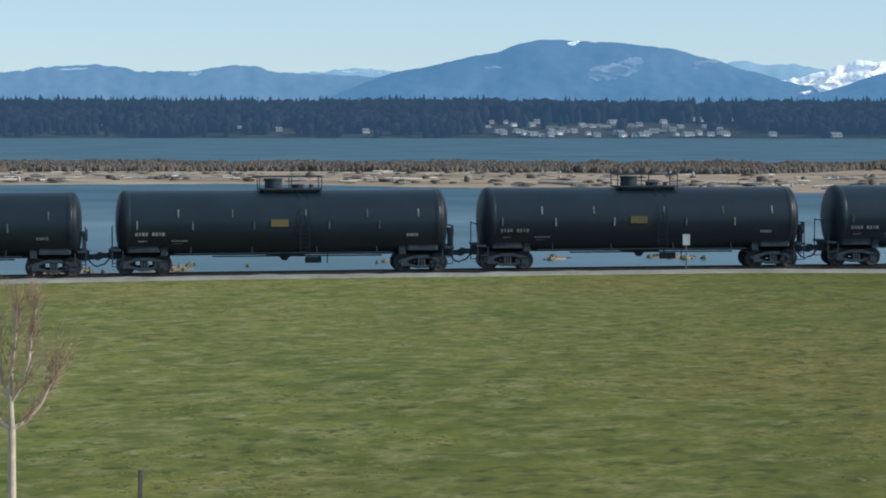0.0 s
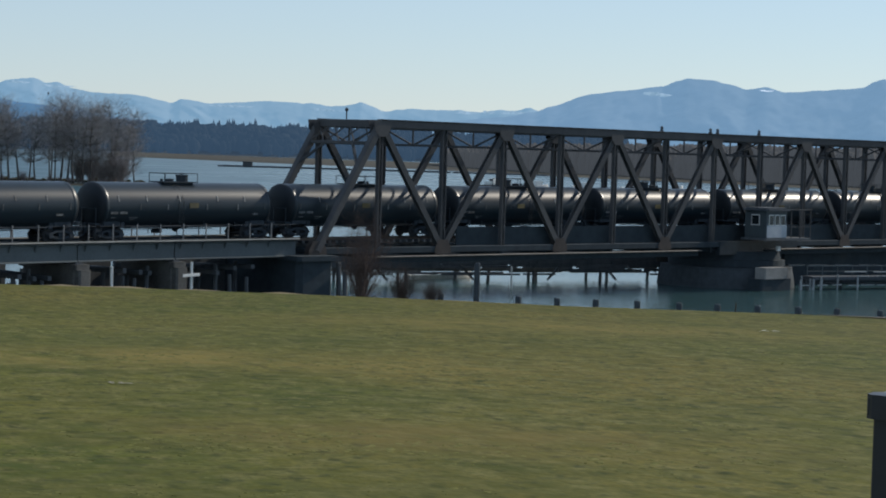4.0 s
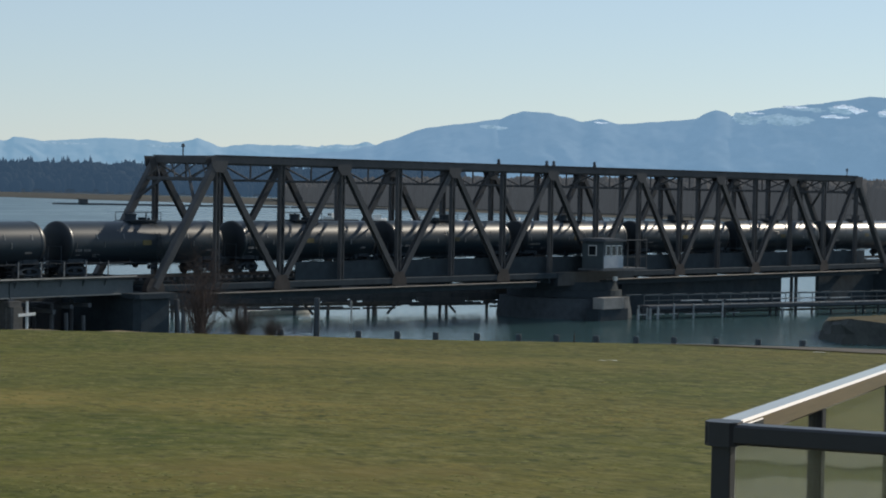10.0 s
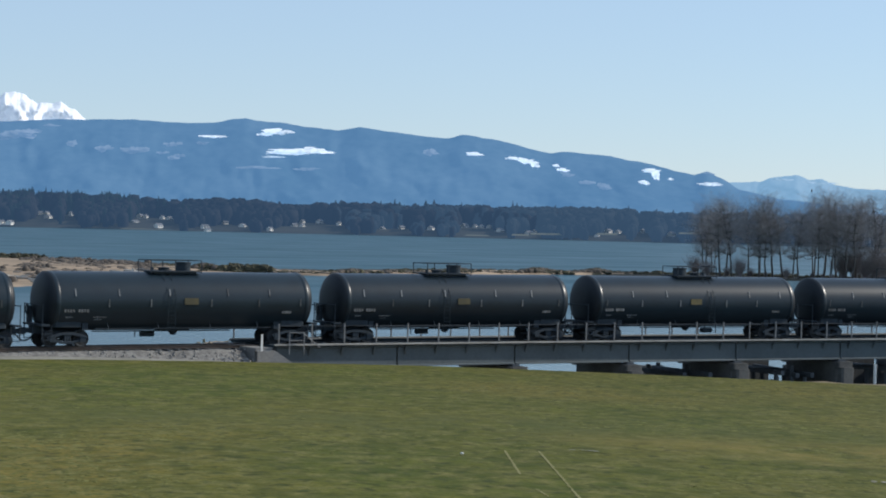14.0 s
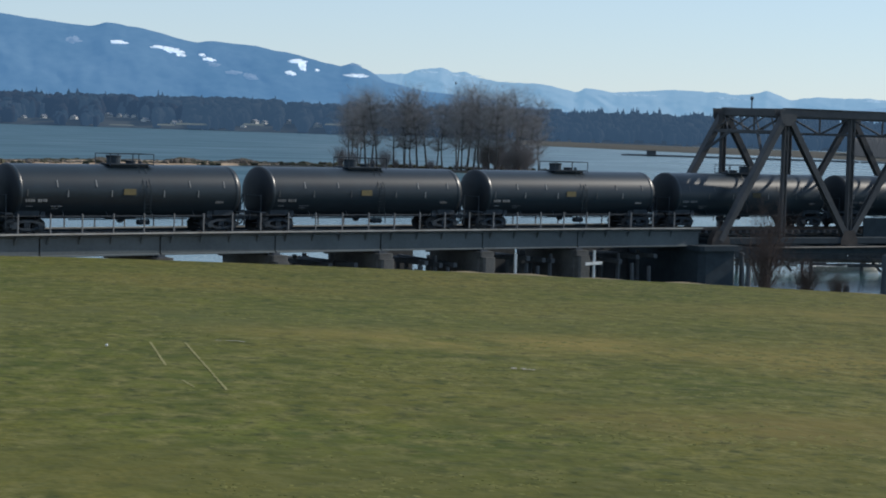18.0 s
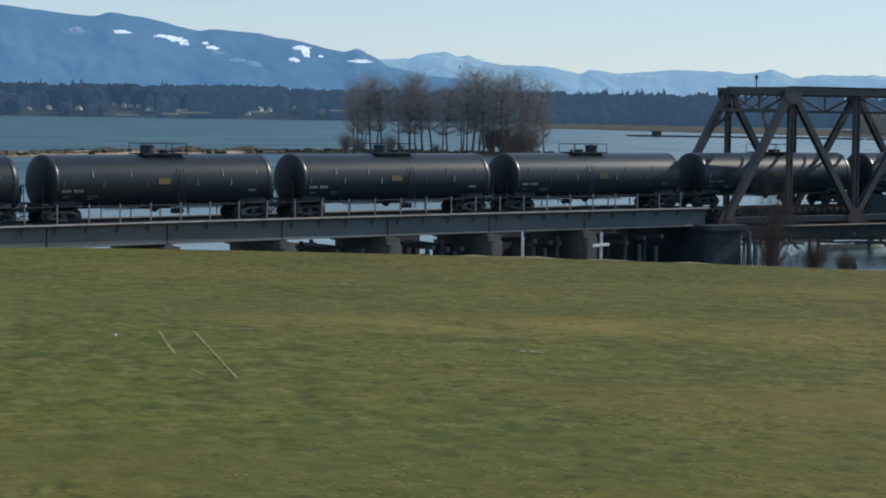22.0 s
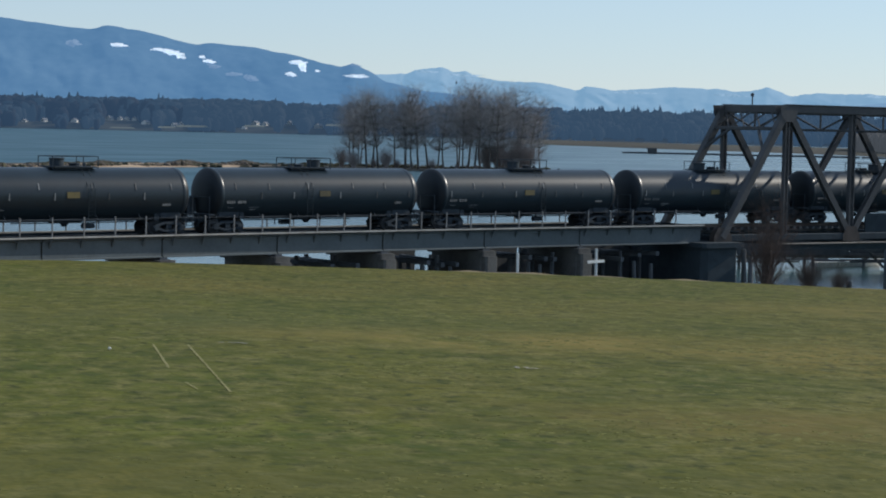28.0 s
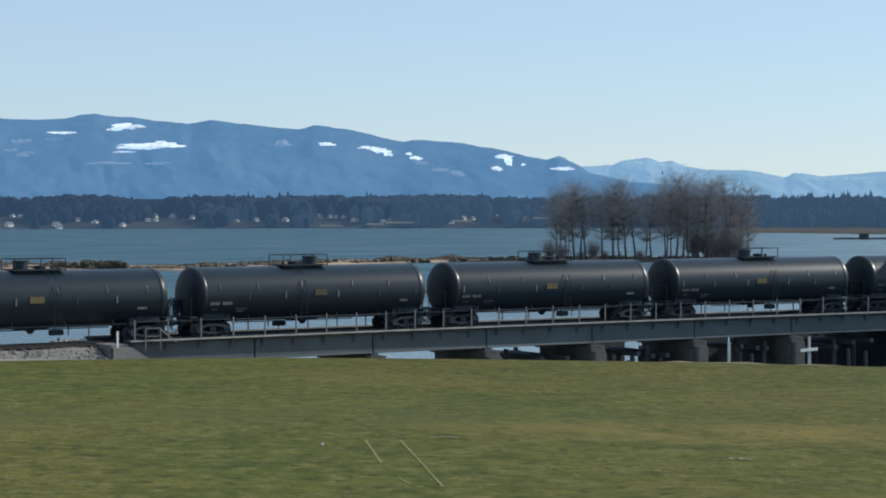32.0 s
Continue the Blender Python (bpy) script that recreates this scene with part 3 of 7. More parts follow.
def build_grass():
    """Tufts of blades over the lawn that is in view."""
    rng = np.random.RandomState(4)
    m = Mesh()
    for _ in range(88000):
        az = rng.uniform(-24, 64)
        re, _z = edge(az)
        r = 27 + (re - 27.5) * rng.rand() ** 0.95
        x, y, _q = polar(az, r)
        n1 = noise.noise(Vector((x * 0.12, y * 0.12, 0)))
        n2 = noise.noise(Vector((x * 0.9, y * 0.9, 8)))
        if rng.rand() > 0.50 + 0.7 * n1 + 1.0 * n2:
            continue
        add_tuft(m, rng, x, y, ground_height(az, r) - 0.014, rng.uniform(0.08, 0.40) * min(1.3, r / 45), rng.uniform(0.010, 0.022))
    dark = Mesh()
    for _ in range(64000):
        az = rng.uniform(-24, 64)
        re, _z = edge(az)
        r = 27 + (re - 28.5) * rng.rand() ** 1.2
        x, y, _q = polar(az, r)
        n1 = noise.noise(Vector((x * 0.16, y * 0.16, 20)))
        n2 = noise.noise(Vector((x * 0.7, y * 0.7, 28)))
        if rng.rand() > 1.3 * n1 + 1.3 * n2 + 0.02:
            continue
        w, h, g = rng.uniform(0.03, 0.11) * min(1.5, r / 40), rng.uniform(0.010, 0.022), ground_height(az, r) - 0.006
        o, k, a0 = len(dark.v), 5, rng.uniform(0, 6.28)
        for s, t in ((1.0, 0.0), (0.7, 0.7)):
            for i in range(k):
                q = w * s * rng.uniform(0.7, 1.3)
                a = a0 + 6.28318 * i / k
                dark.v.append((x + q * math.cos(a), y + q * math.sin(a), g + h * t * rng.uniform(0.7, 1.3)))
        dark.v.append((x + w * rng.uniform(-.4, .4), y, g + h))
        dark.f += [(o + i, o + (i + 1) % k, o + k + (i + 1) % k, o + k + i) for i in range(k)] + [(o + k + i, o + k + (i + 1) % k, o + 2 * k) for i in range(k)]
    solid("grass", m, BLADE, "short tufts of dull green and straw-coloured lawn grass", "grass", kind="stuff")
    solid("coarse_grass", dark, TUFT, "small dark green tufts of coarse grass in the lawn", "grass", kind="stuff")


def on_lawn(x, y, lift=0.0):
    az, r = math.degrees(math.atan2(x, y)), math.hypot(x, y)
    return (x, y, ground_height(az, r) + lift)


def lawn_at(az, dip):
    """The place of the lawn in the direction az, dip degrees below level."""
    r = 20.0
    for _ in range(40):
        r += ((EYE[2] - ground_height(az, r)) / math.tan(radians(dip)) - r) * 0.6
    return polar(az, r, ground_height(az, r))


# ---- distance ----
def ridge_height(az, peaks):
    """Smooth reading of a skyline given by its summits and saddles (azimuth, angle)."""
    if az <= peaks[0][0]:
        return peaks[0][1]
    for (a, p), (b, q) in zip(peaks, peaks[1:]):
        if az <= b:
            u = (az - a) / (b - a)
            return p + (q - p) * (u * u * (3 - 2 * u) * 0.5 + u * 0.5)
    return peaks[-1][1]


def build_ridge(name, label, peaks, r, material, depth=420.0, rough=0.05, seed=0.0, step=0.12, base=-5.0, craggy=0.0):
    m = Mesh()
    a0, a1 = peaks[0][0], peaks[-1][0]
    n, rows = int((a1 - a0) / step), (14 if not craggy else 42)
    for i in range(n + 1):
        az = a0 + (a1 - a0) * i / n
        el = ridge_height(az, peaks) + rough * noise.fractal(Vector((az * 3.2, seed, 0)), 0.9, 2.1, 5)
        top = EYE[2] + r * math.tan(radians(el))
        for j in range(rows):
            u = j / (rows - 1)
            slant = az + 1.6 * u
            rr = r - depth * (1 - u) + depth * 0.07 * noise.fractal(Vector((slant * 0.7, u * 3, seed)), 0.9, 2.1, 4) * (1 - u * u)
            z = base + (top - base) * u ** 0.9
            if craggy:
                q = Vector((az * 0.9 + 0.4 * noise.noise(Vector((az, u * 4, 7))), u * 2.2, seed + 2))
                rr -= craggy * (1.4 - 3.0 * abs(noise.noise(q)) + 0.9 * noise.fractal(q * 2.3, 0.8, 2.2, 5)) * min(1, (1 - u) * 9)
            m.v.append(polar(az, rr, z if j < rows - 1 else EYE[2] + rr * math.tan(radians(el))))
    for i in range(n):
        for j in range(rows - 1):
            m.f.append((i * rows + j, (i + 1) * rows + j, (i + 1) * rows + j + 1, i * rows + j + 1))
    return solid(name, m, material, label, "mountain", kind="structure", smooth=True)


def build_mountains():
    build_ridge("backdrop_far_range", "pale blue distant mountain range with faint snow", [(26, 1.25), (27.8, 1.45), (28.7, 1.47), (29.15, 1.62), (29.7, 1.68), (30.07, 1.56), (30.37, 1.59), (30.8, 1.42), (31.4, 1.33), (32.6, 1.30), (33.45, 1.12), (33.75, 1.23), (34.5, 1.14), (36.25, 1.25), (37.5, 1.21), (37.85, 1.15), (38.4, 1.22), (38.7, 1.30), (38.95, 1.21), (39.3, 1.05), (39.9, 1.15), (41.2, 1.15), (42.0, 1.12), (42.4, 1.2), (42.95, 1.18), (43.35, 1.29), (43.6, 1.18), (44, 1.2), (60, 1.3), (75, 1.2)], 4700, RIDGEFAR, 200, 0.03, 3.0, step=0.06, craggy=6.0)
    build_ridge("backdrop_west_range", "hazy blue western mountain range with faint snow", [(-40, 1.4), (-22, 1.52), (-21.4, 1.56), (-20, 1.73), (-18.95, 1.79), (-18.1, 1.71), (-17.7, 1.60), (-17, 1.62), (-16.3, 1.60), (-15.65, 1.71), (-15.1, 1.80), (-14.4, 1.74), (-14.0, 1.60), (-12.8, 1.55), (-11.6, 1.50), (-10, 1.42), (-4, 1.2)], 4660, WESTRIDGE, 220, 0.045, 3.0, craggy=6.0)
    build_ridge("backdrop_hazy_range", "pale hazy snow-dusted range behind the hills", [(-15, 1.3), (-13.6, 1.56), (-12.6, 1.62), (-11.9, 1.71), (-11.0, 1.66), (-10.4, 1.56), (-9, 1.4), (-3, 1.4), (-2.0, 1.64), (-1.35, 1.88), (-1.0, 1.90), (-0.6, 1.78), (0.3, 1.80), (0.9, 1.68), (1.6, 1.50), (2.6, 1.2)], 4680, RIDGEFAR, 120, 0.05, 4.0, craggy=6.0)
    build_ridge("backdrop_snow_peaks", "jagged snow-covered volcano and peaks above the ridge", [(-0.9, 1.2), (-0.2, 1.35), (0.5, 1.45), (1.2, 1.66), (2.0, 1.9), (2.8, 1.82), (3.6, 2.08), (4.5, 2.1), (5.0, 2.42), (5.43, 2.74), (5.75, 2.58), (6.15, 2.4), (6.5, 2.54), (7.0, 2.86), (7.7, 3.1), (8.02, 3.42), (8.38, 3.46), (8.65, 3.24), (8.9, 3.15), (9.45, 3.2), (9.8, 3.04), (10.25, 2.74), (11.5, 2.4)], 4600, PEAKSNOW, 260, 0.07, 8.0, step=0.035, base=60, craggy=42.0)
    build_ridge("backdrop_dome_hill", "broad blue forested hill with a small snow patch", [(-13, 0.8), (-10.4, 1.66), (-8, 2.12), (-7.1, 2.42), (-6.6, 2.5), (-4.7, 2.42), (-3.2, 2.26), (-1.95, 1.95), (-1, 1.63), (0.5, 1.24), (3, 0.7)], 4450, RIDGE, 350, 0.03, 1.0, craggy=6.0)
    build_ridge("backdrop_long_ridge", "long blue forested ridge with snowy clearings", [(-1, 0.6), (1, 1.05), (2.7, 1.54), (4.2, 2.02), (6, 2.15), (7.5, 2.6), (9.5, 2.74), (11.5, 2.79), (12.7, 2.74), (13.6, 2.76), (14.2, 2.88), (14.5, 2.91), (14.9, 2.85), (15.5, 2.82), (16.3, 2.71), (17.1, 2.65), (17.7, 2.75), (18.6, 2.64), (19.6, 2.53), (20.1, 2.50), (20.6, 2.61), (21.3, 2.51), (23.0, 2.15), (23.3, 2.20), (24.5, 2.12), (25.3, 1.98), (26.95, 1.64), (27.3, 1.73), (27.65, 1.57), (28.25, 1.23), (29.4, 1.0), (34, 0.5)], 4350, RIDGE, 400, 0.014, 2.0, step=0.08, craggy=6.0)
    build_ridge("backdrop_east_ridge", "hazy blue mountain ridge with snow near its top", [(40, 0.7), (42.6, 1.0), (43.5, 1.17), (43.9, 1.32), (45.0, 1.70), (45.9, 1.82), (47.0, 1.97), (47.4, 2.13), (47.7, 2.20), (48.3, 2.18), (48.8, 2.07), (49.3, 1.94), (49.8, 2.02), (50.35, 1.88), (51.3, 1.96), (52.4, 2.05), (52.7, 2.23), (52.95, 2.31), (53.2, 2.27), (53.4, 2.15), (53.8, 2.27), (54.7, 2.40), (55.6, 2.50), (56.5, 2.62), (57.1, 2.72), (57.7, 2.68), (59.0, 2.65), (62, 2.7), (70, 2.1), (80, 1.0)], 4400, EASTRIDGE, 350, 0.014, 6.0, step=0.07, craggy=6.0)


def snow_patch(az, el, w, h, r, seed, material):
    """An irregular snowfield: a few ragged pieces lying close together on a slope."""
    rng = random.Random(seed)
    m = Mesh()
    rise = (0.75 if az < 9 else -0.35 if az > 20 else 0.25) * h / w
    for piece in range(7):
        u = (piece - 3) / 3 * 0.36 + rng.uniform(-.06, .06) if piece else 0.0
        k0 = (1 - 2.2 * u * u) * rng.uniform(0.45, 0.8)
        cx, cz = az + u * w, el + u * w * rise + rng.uniform(-.22, .22) * h
        pw, ph = w * (0.46 if piece else 0.75) * rng.uniform(0.6, 1.1), h * k0
        rr = r - piece * 1.5
        n, o = 30, len(m.v)
        m.v.append(polar(cx, rr, EYE[2] + rr * math.tan(radians(cz))))
        for i in range(n):
            a = 6.28318 * i / n
            k = 0.85 + 0.5 * noise.fractal(Vector((math.cos(a) * 1.2, math.sin(a) * 1.2, seed * 3.7 + piece)), 0.7, 2.2, 4) + 0.12 * rng.random()
            k = max(k, 0.25)
            dz = math.sin(a) * k * ph / 2
            back = rr + 1.9 * rr * math.tan(radians(dz))
            m.v.append(polar(cx + math.cos(a) * k * pw / 2, back, EYE[2] + back * math.tan(radians(cz + dz))))
        m.f += [(o, o + 1 + i, o + 1 + (i + 1) % n) for i in range(n)]
    solid("snowfield", m, material, "irregular snowy clearing on the mountain side", "snow", "snowfields on the ridges", kind="structure")


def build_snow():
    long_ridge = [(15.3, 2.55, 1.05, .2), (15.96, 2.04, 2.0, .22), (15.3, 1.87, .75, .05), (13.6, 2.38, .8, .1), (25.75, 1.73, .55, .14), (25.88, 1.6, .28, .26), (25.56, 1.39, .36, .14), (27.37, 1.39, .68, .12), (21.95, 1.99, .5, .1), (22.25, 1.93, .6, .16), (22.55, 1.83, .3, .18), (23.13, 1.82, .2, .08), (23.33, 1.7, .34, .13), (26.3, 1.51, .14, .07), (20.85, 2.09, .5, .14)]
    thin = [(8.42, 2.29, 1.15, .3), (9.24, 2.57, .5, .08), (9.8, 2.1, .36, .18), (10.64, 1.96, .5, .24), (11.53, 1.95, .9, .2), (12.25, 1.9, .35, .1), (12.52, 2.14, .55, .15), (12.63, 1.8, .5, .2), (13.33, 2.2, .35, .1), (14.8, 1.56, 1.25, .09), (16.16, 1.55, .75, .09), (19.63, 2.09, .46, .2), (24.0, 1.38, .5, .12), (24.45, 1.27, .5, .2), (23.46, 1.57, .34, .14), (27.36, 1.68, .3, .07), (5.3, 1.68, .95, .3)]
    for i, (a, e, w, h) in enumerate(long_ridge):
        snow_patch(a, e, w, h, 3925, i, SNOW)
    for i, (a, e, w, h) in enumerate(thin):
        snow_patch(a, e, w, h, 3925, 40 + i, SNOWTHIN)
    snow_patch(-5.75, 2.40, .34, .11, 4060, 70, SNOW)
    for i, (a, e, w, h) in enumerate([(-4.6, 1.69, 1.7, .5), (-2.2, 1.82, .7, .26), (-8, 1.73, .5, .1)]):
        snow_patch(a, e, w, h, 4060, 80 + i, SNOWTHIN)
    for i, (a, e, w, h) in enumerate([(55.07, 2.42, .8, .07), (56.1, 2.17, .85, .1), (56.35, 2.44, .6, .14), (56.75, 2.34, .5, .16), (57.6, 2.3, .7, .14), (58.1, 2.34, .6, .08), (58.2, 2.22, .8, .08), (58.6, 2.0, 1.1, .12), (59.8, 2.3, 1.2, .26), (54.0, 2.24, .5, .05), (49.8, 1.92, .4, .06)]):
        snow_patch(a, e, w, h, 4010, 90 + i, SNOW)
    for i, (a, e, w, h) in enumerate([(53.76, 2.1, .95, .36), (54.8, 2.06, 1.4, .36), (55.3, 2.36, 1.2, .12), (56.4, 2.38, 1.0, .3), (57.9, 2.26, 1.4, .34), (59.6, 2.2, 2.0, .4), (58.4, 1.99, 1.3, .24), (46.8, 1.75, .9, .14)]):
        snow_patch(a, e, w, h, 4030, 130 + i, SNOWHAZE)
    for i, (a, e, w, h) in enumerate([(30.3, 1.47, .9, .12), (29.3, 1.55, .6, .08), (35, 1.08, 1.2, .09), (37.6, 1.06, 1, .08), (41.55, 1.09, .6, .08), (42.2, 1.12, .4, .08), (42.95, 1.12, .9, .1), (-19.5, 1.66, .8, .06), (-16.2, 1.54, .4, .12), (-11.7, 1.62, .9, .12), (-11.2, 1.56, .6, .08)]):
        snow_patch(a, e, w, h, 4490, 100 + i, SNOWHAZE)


def shore_radius(az):
    return between(az, [(-40, 3300), (0, 2950), (20, 2700), (27, 2500), (33, 2300), (44, 2200)])


def shore_height(az, u):
    return -1 + between(az, [(-40, 34), (-5, 34), (5, 26), (15, 19), (27, 15), (46, 9)]) * u ** 0.6


def house_spots():
    """Azimuth and depth into the shore of the houses: a town, then scattered ones."""
    rng = random.Random(5)
    seen = [(-8.2 + 0.125 * i + rng.uniform(-.06, .06), rng.choice((-0.1, -0.08, -0.05, 0.0, 0.05, 0.11, 0.18, 0.26, 0.35))) for i in range(55)]
    seen += [(-18.7, 0.2), (-18.4, 0.22), (-18.1, 0.2), (-15.0, 0.08), (-13.9, 0.04), (-11.5, 0.0), (-0.3, -0.08), (0.7, 0.25), (1.4, -0.1), (3.6, -0.1), (5.1, -0.12), (6.5, -0.13), (7.97, -0.08), (8.2, -0.08), (9.0, 0.35), (9.18, 0.32), (9.86, 0.26), (11.7, 0.24), (11.85, 0.2), (12.3, 0.16), (12.5, 0.14), (13.47, -0.08), (13.55, -0.16), (14.51, -0.03), (15.26, -0.09), (15.93, 0.03), (16.15, 0.2), (16.15, 0.03), (16.63, 0.19), (17.16, 0.1), (18.37, -0.01), (18.9, 0.03), (19.71, 0.02), (20.65, 0.19), (20.94, 0.21), (21.12, 0.19), (21.33, 0.21), (24.63, 0.05), (26.37, 0.01), (28.87, 0.03)]
    seen += [(rng.uniform(4, 26), rng.choice((-0.08, -0.05, 0.0, 0.05, 0.1))) for _ in range(12)]
    out = []
    for az, el in seen:
        u = 0.01
        while u < 0.75 and shore_height(az, u) + 4 < EYE[2] + (shore_radius(az) + 420 * u) * math.tan(radians(el)):
            u += 0.01
        out.append((az, u))
    return out


HOUSES = house_spots()


def build_far_shore():
    """The low wooded shore across the bay: land, trees and clearings."""
    land = Mesh()
    n, rows = 170, 6
    a0, a1 = -40.0, 46.0
    for i in range(n + 1):
        az = a0 + (a1 - a0) * i / n
        r = shore_radius(az) + 25 * noise.noise(Vector((az * 0.5, 0, 0)))
        top = between(az, [(-40, 34), (-5, 34), (5, 26), (15, 19), (27, 15), (46, 9)])
        for j in range(rows):
            u = j / (rows - 1)
            land.v.append(polar(az, r + 420 * u, -1 + top * u ** 0.6 + (2.5 if j == 1 else 0)))
    for i in range(n):
        for j in range(rows - 1):
            land.f.append((i * rows + j, (i + 1) * rows + j, (i + 1) * rows + j + 1, i * rows + j + 1))
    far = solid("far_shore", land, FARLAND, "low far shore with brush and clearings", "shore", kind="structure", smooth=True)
    rng = random.Random(11)
    wood, bare, farther = Mesh(), Mesh(), Mesh()
    town = lambda az: -8.6 < az < -1.0
    for _ in range(34000):
        az = rng.uniform(a0, a1)
        u = rng.random() ** 0.8
        if town(az) and u < 0.6 and rng.random() < 0.93:
            continue
        if u < 0.14 and rng.random() < 0.6:
            continue
        if any((u < v + 0.02 and abs(az - a) < (0.27 if az > 4 else 0.1)) or (-0.05 < u - v < 0.07 and 0 < az - a < 0.85) for a, v in HOUSES):
            continue
        r = shore_radius(az) + 420 * u
        g = shore_height(az, u)
        want = EYE[2] + r * math.tan(radians(between(az, [(-40, .97), (-17, 1.07), (-14.5, .96), (-10, 1.1), (-4.4, .92), (1, 1.04), (7.5, .92), (10.5, .97), (11.2, .86), (12.7, .76), (13.6, .86), (14.4, .86), (16.1, .70), (17.5, .87), (18.6, .75), (20.5, .85), (24.5, .84), (26, .76), (33, .74), (46, .68)])))
        spiky = between(az, [(-40, .6), (-20, .5), (0, .45), (6, .6), (11.5, .6), (12.5, .06), (28, .06), (31, .55), (46, .55)])
        h = min((want - g) * (rng.uniform(0.62, 0.93) + 0.10 * noise.noise(Vector((az * 1.7, 0, 9))) + 0.08 * noise.noise(Vector((az * 6.0, u * 2, 4)))), 36)
        h = max(h, 5) * min(1, 0.5 + 0.9 * u) * rng.uniform(0.8, 1.05)
        conifer = rng.random() < (spiky if u > 0.45 else spiky * 0.5) + 0.3 * noise.noise(Vector((az * 0.9, u * 2, 3)))
        w = h * (rng.uniform(0.11, 0.21) if conifer else rng.uniform(0.12, 0.24))
        x, y, _z = polar(az, r)
        m = farther if az > 20 + rng.uniform(-4, 4) else wood if conifer else bare
        k = 5
        if conifer:
            h *= rng.uniform(0.9, 1.12)
            ring = [(x + w * math.cos(6.28 * i / k + az), y + w * math.sin(6.28 * i / k + az), g + h * 0.08) for i in range(k)]
            mid = [(x + w * 0.72 * math.cos(6.28 * i / k + az), y + w * 0.72 * math.sin(6.28 * i / k + az), g + h * rng.uniform(0.5, 0.72)) for i in range(k)]
            m.add(ring + mid + [(x + rng.uniform(-.1, .1) * w, y, g + h)], [(i, (i + 1) % k, k + (i + 1) % k, k + i) for i in range(k)] + [(k + i, k + (i + 1) % k, 2 * k) for i in range(k)])
        else:
            w *= rng.uniform(1.2, 2.3)
            h *= 0.94
            k, pts = 6, []
            for wide, high in ((0.7, 0.0), (1.0, 0.5), (0.75, 0.84)):
                for i in range(k):
                    q = w * wide * rng.uniform(0.7, 1.2)
                    pts.append((x + q * math.cos(6.28 * i / k + r), y + q * math.sin(6.28 * i / k + r), g + h * high * rng.uniform(0.85, 1.12)))
            pts.append((x, y, g + h * rng.uniform(0.9, 1.0)))
            m.add(pts, [(a * k + i, a * k + (i + 1) % k, (a + 1) * k + (i + 1) % k, (a + 1) * k + i) for a in range(2) for i in range(k)] + [(2 * k + i, 2 * k + (i + 1) % k, 3 * k) for i in range(k)])
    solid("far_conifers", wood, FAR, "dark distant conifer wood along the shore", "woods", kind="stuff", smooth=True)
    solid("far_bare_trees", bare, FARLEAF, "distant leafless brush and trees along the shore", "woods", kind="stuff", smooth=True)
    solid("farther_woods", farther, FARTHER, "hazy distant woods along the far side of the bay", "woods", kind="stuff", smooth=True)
    fields = Mesh()
    for az, el, w, h in ((22.9, -0.09, 0.9, 0.05), (22.2, -0.13, 0.5, 0.04), (11.9, -0.2, 1.5, 0.02), (24.6, -0.05, 0.6, 0.05), (21.0, -0.17, 0.7, 0.03), (4.6, -0.06, 0.9, 0.05), (26.9, 0.02, 0.7, 0.04)):
        r = shore_radius(az) - 12
        p = [(az - w / 2, el - h / 2), (az + w / 2, el - h / 2), (az + w * 0.42, el + h / 2), (az - w * 0.44, el + h / 2)]
        fields.add([polar(a, r + (5 if e > el else 0), EYE[2] + r * math.tan(radians(e))) for a, e in p], [(0, 1, 2, 3)])
    for az, u, w, d in ((-6.3, 0.26, 0.5, 0.14), (-5.3, 0.36, 0.7, 0.2), (-4.4, 0.42, 0.7, 0.14), (-3.4, 0.16, 0.5, 0.1)):
        p = [(az - w / 2, u - d / 2), (az + w / 2, u - d / 2), (az + w * 0.44, u + d / 2), (az - w * 0.4, u + d / 2)]
        fields.add([polar(a, shore_radius(a) + 420 * v, shore_height(a, v) + 1.6) for a, v in p], [(0, 1, 2, 3)])
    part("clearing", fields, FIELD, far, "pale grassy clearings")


def build_house(size, wall_mat):
    w, d, h = size
    t = thing("house", "small distant pale house with a pitched grey roof", "house", "houses on the far shore")
    m = Mesh()
    m.add([(-w, -d, 0), (w, -d, 0), (w, d, 0), (-w, d, 0), (-w, -d, h), (w, -d, h), (w, d, h), (-w, d, h), (-w, 0, h * 1.5), (w, 0, h * 1.5)],
          [(0, 1, 5, 4), (1, 2, 6, 9, 5), (2, 3, 7, 6), (3, 0, 4, 8, 7)])
    part("wall", m, wall_mat, t)
    e = 0.6
    m = Mesh().add([(-w - e, -d - e, h - 0.3), (w + e, -d - e, h - 0.3), (w + e, 0, h * 1.5 + 0.25), (-w - e, 0, h * 1.5 + 0.25), (-w - e, d + e, h - 0.3), (w + e, d + e, h - 0.3)], [(0, 1, 2, 3), (3, 2, 5, 4)])
    part("roof", m, ROOF, t)
    for k in (-0.5, 0.5):
        part("window", Mesh().box((k * w, -d - 0.05, h * 0.55), (w * 0.4, 0.1, h * 0.35)), FARPANE, t)
    return t


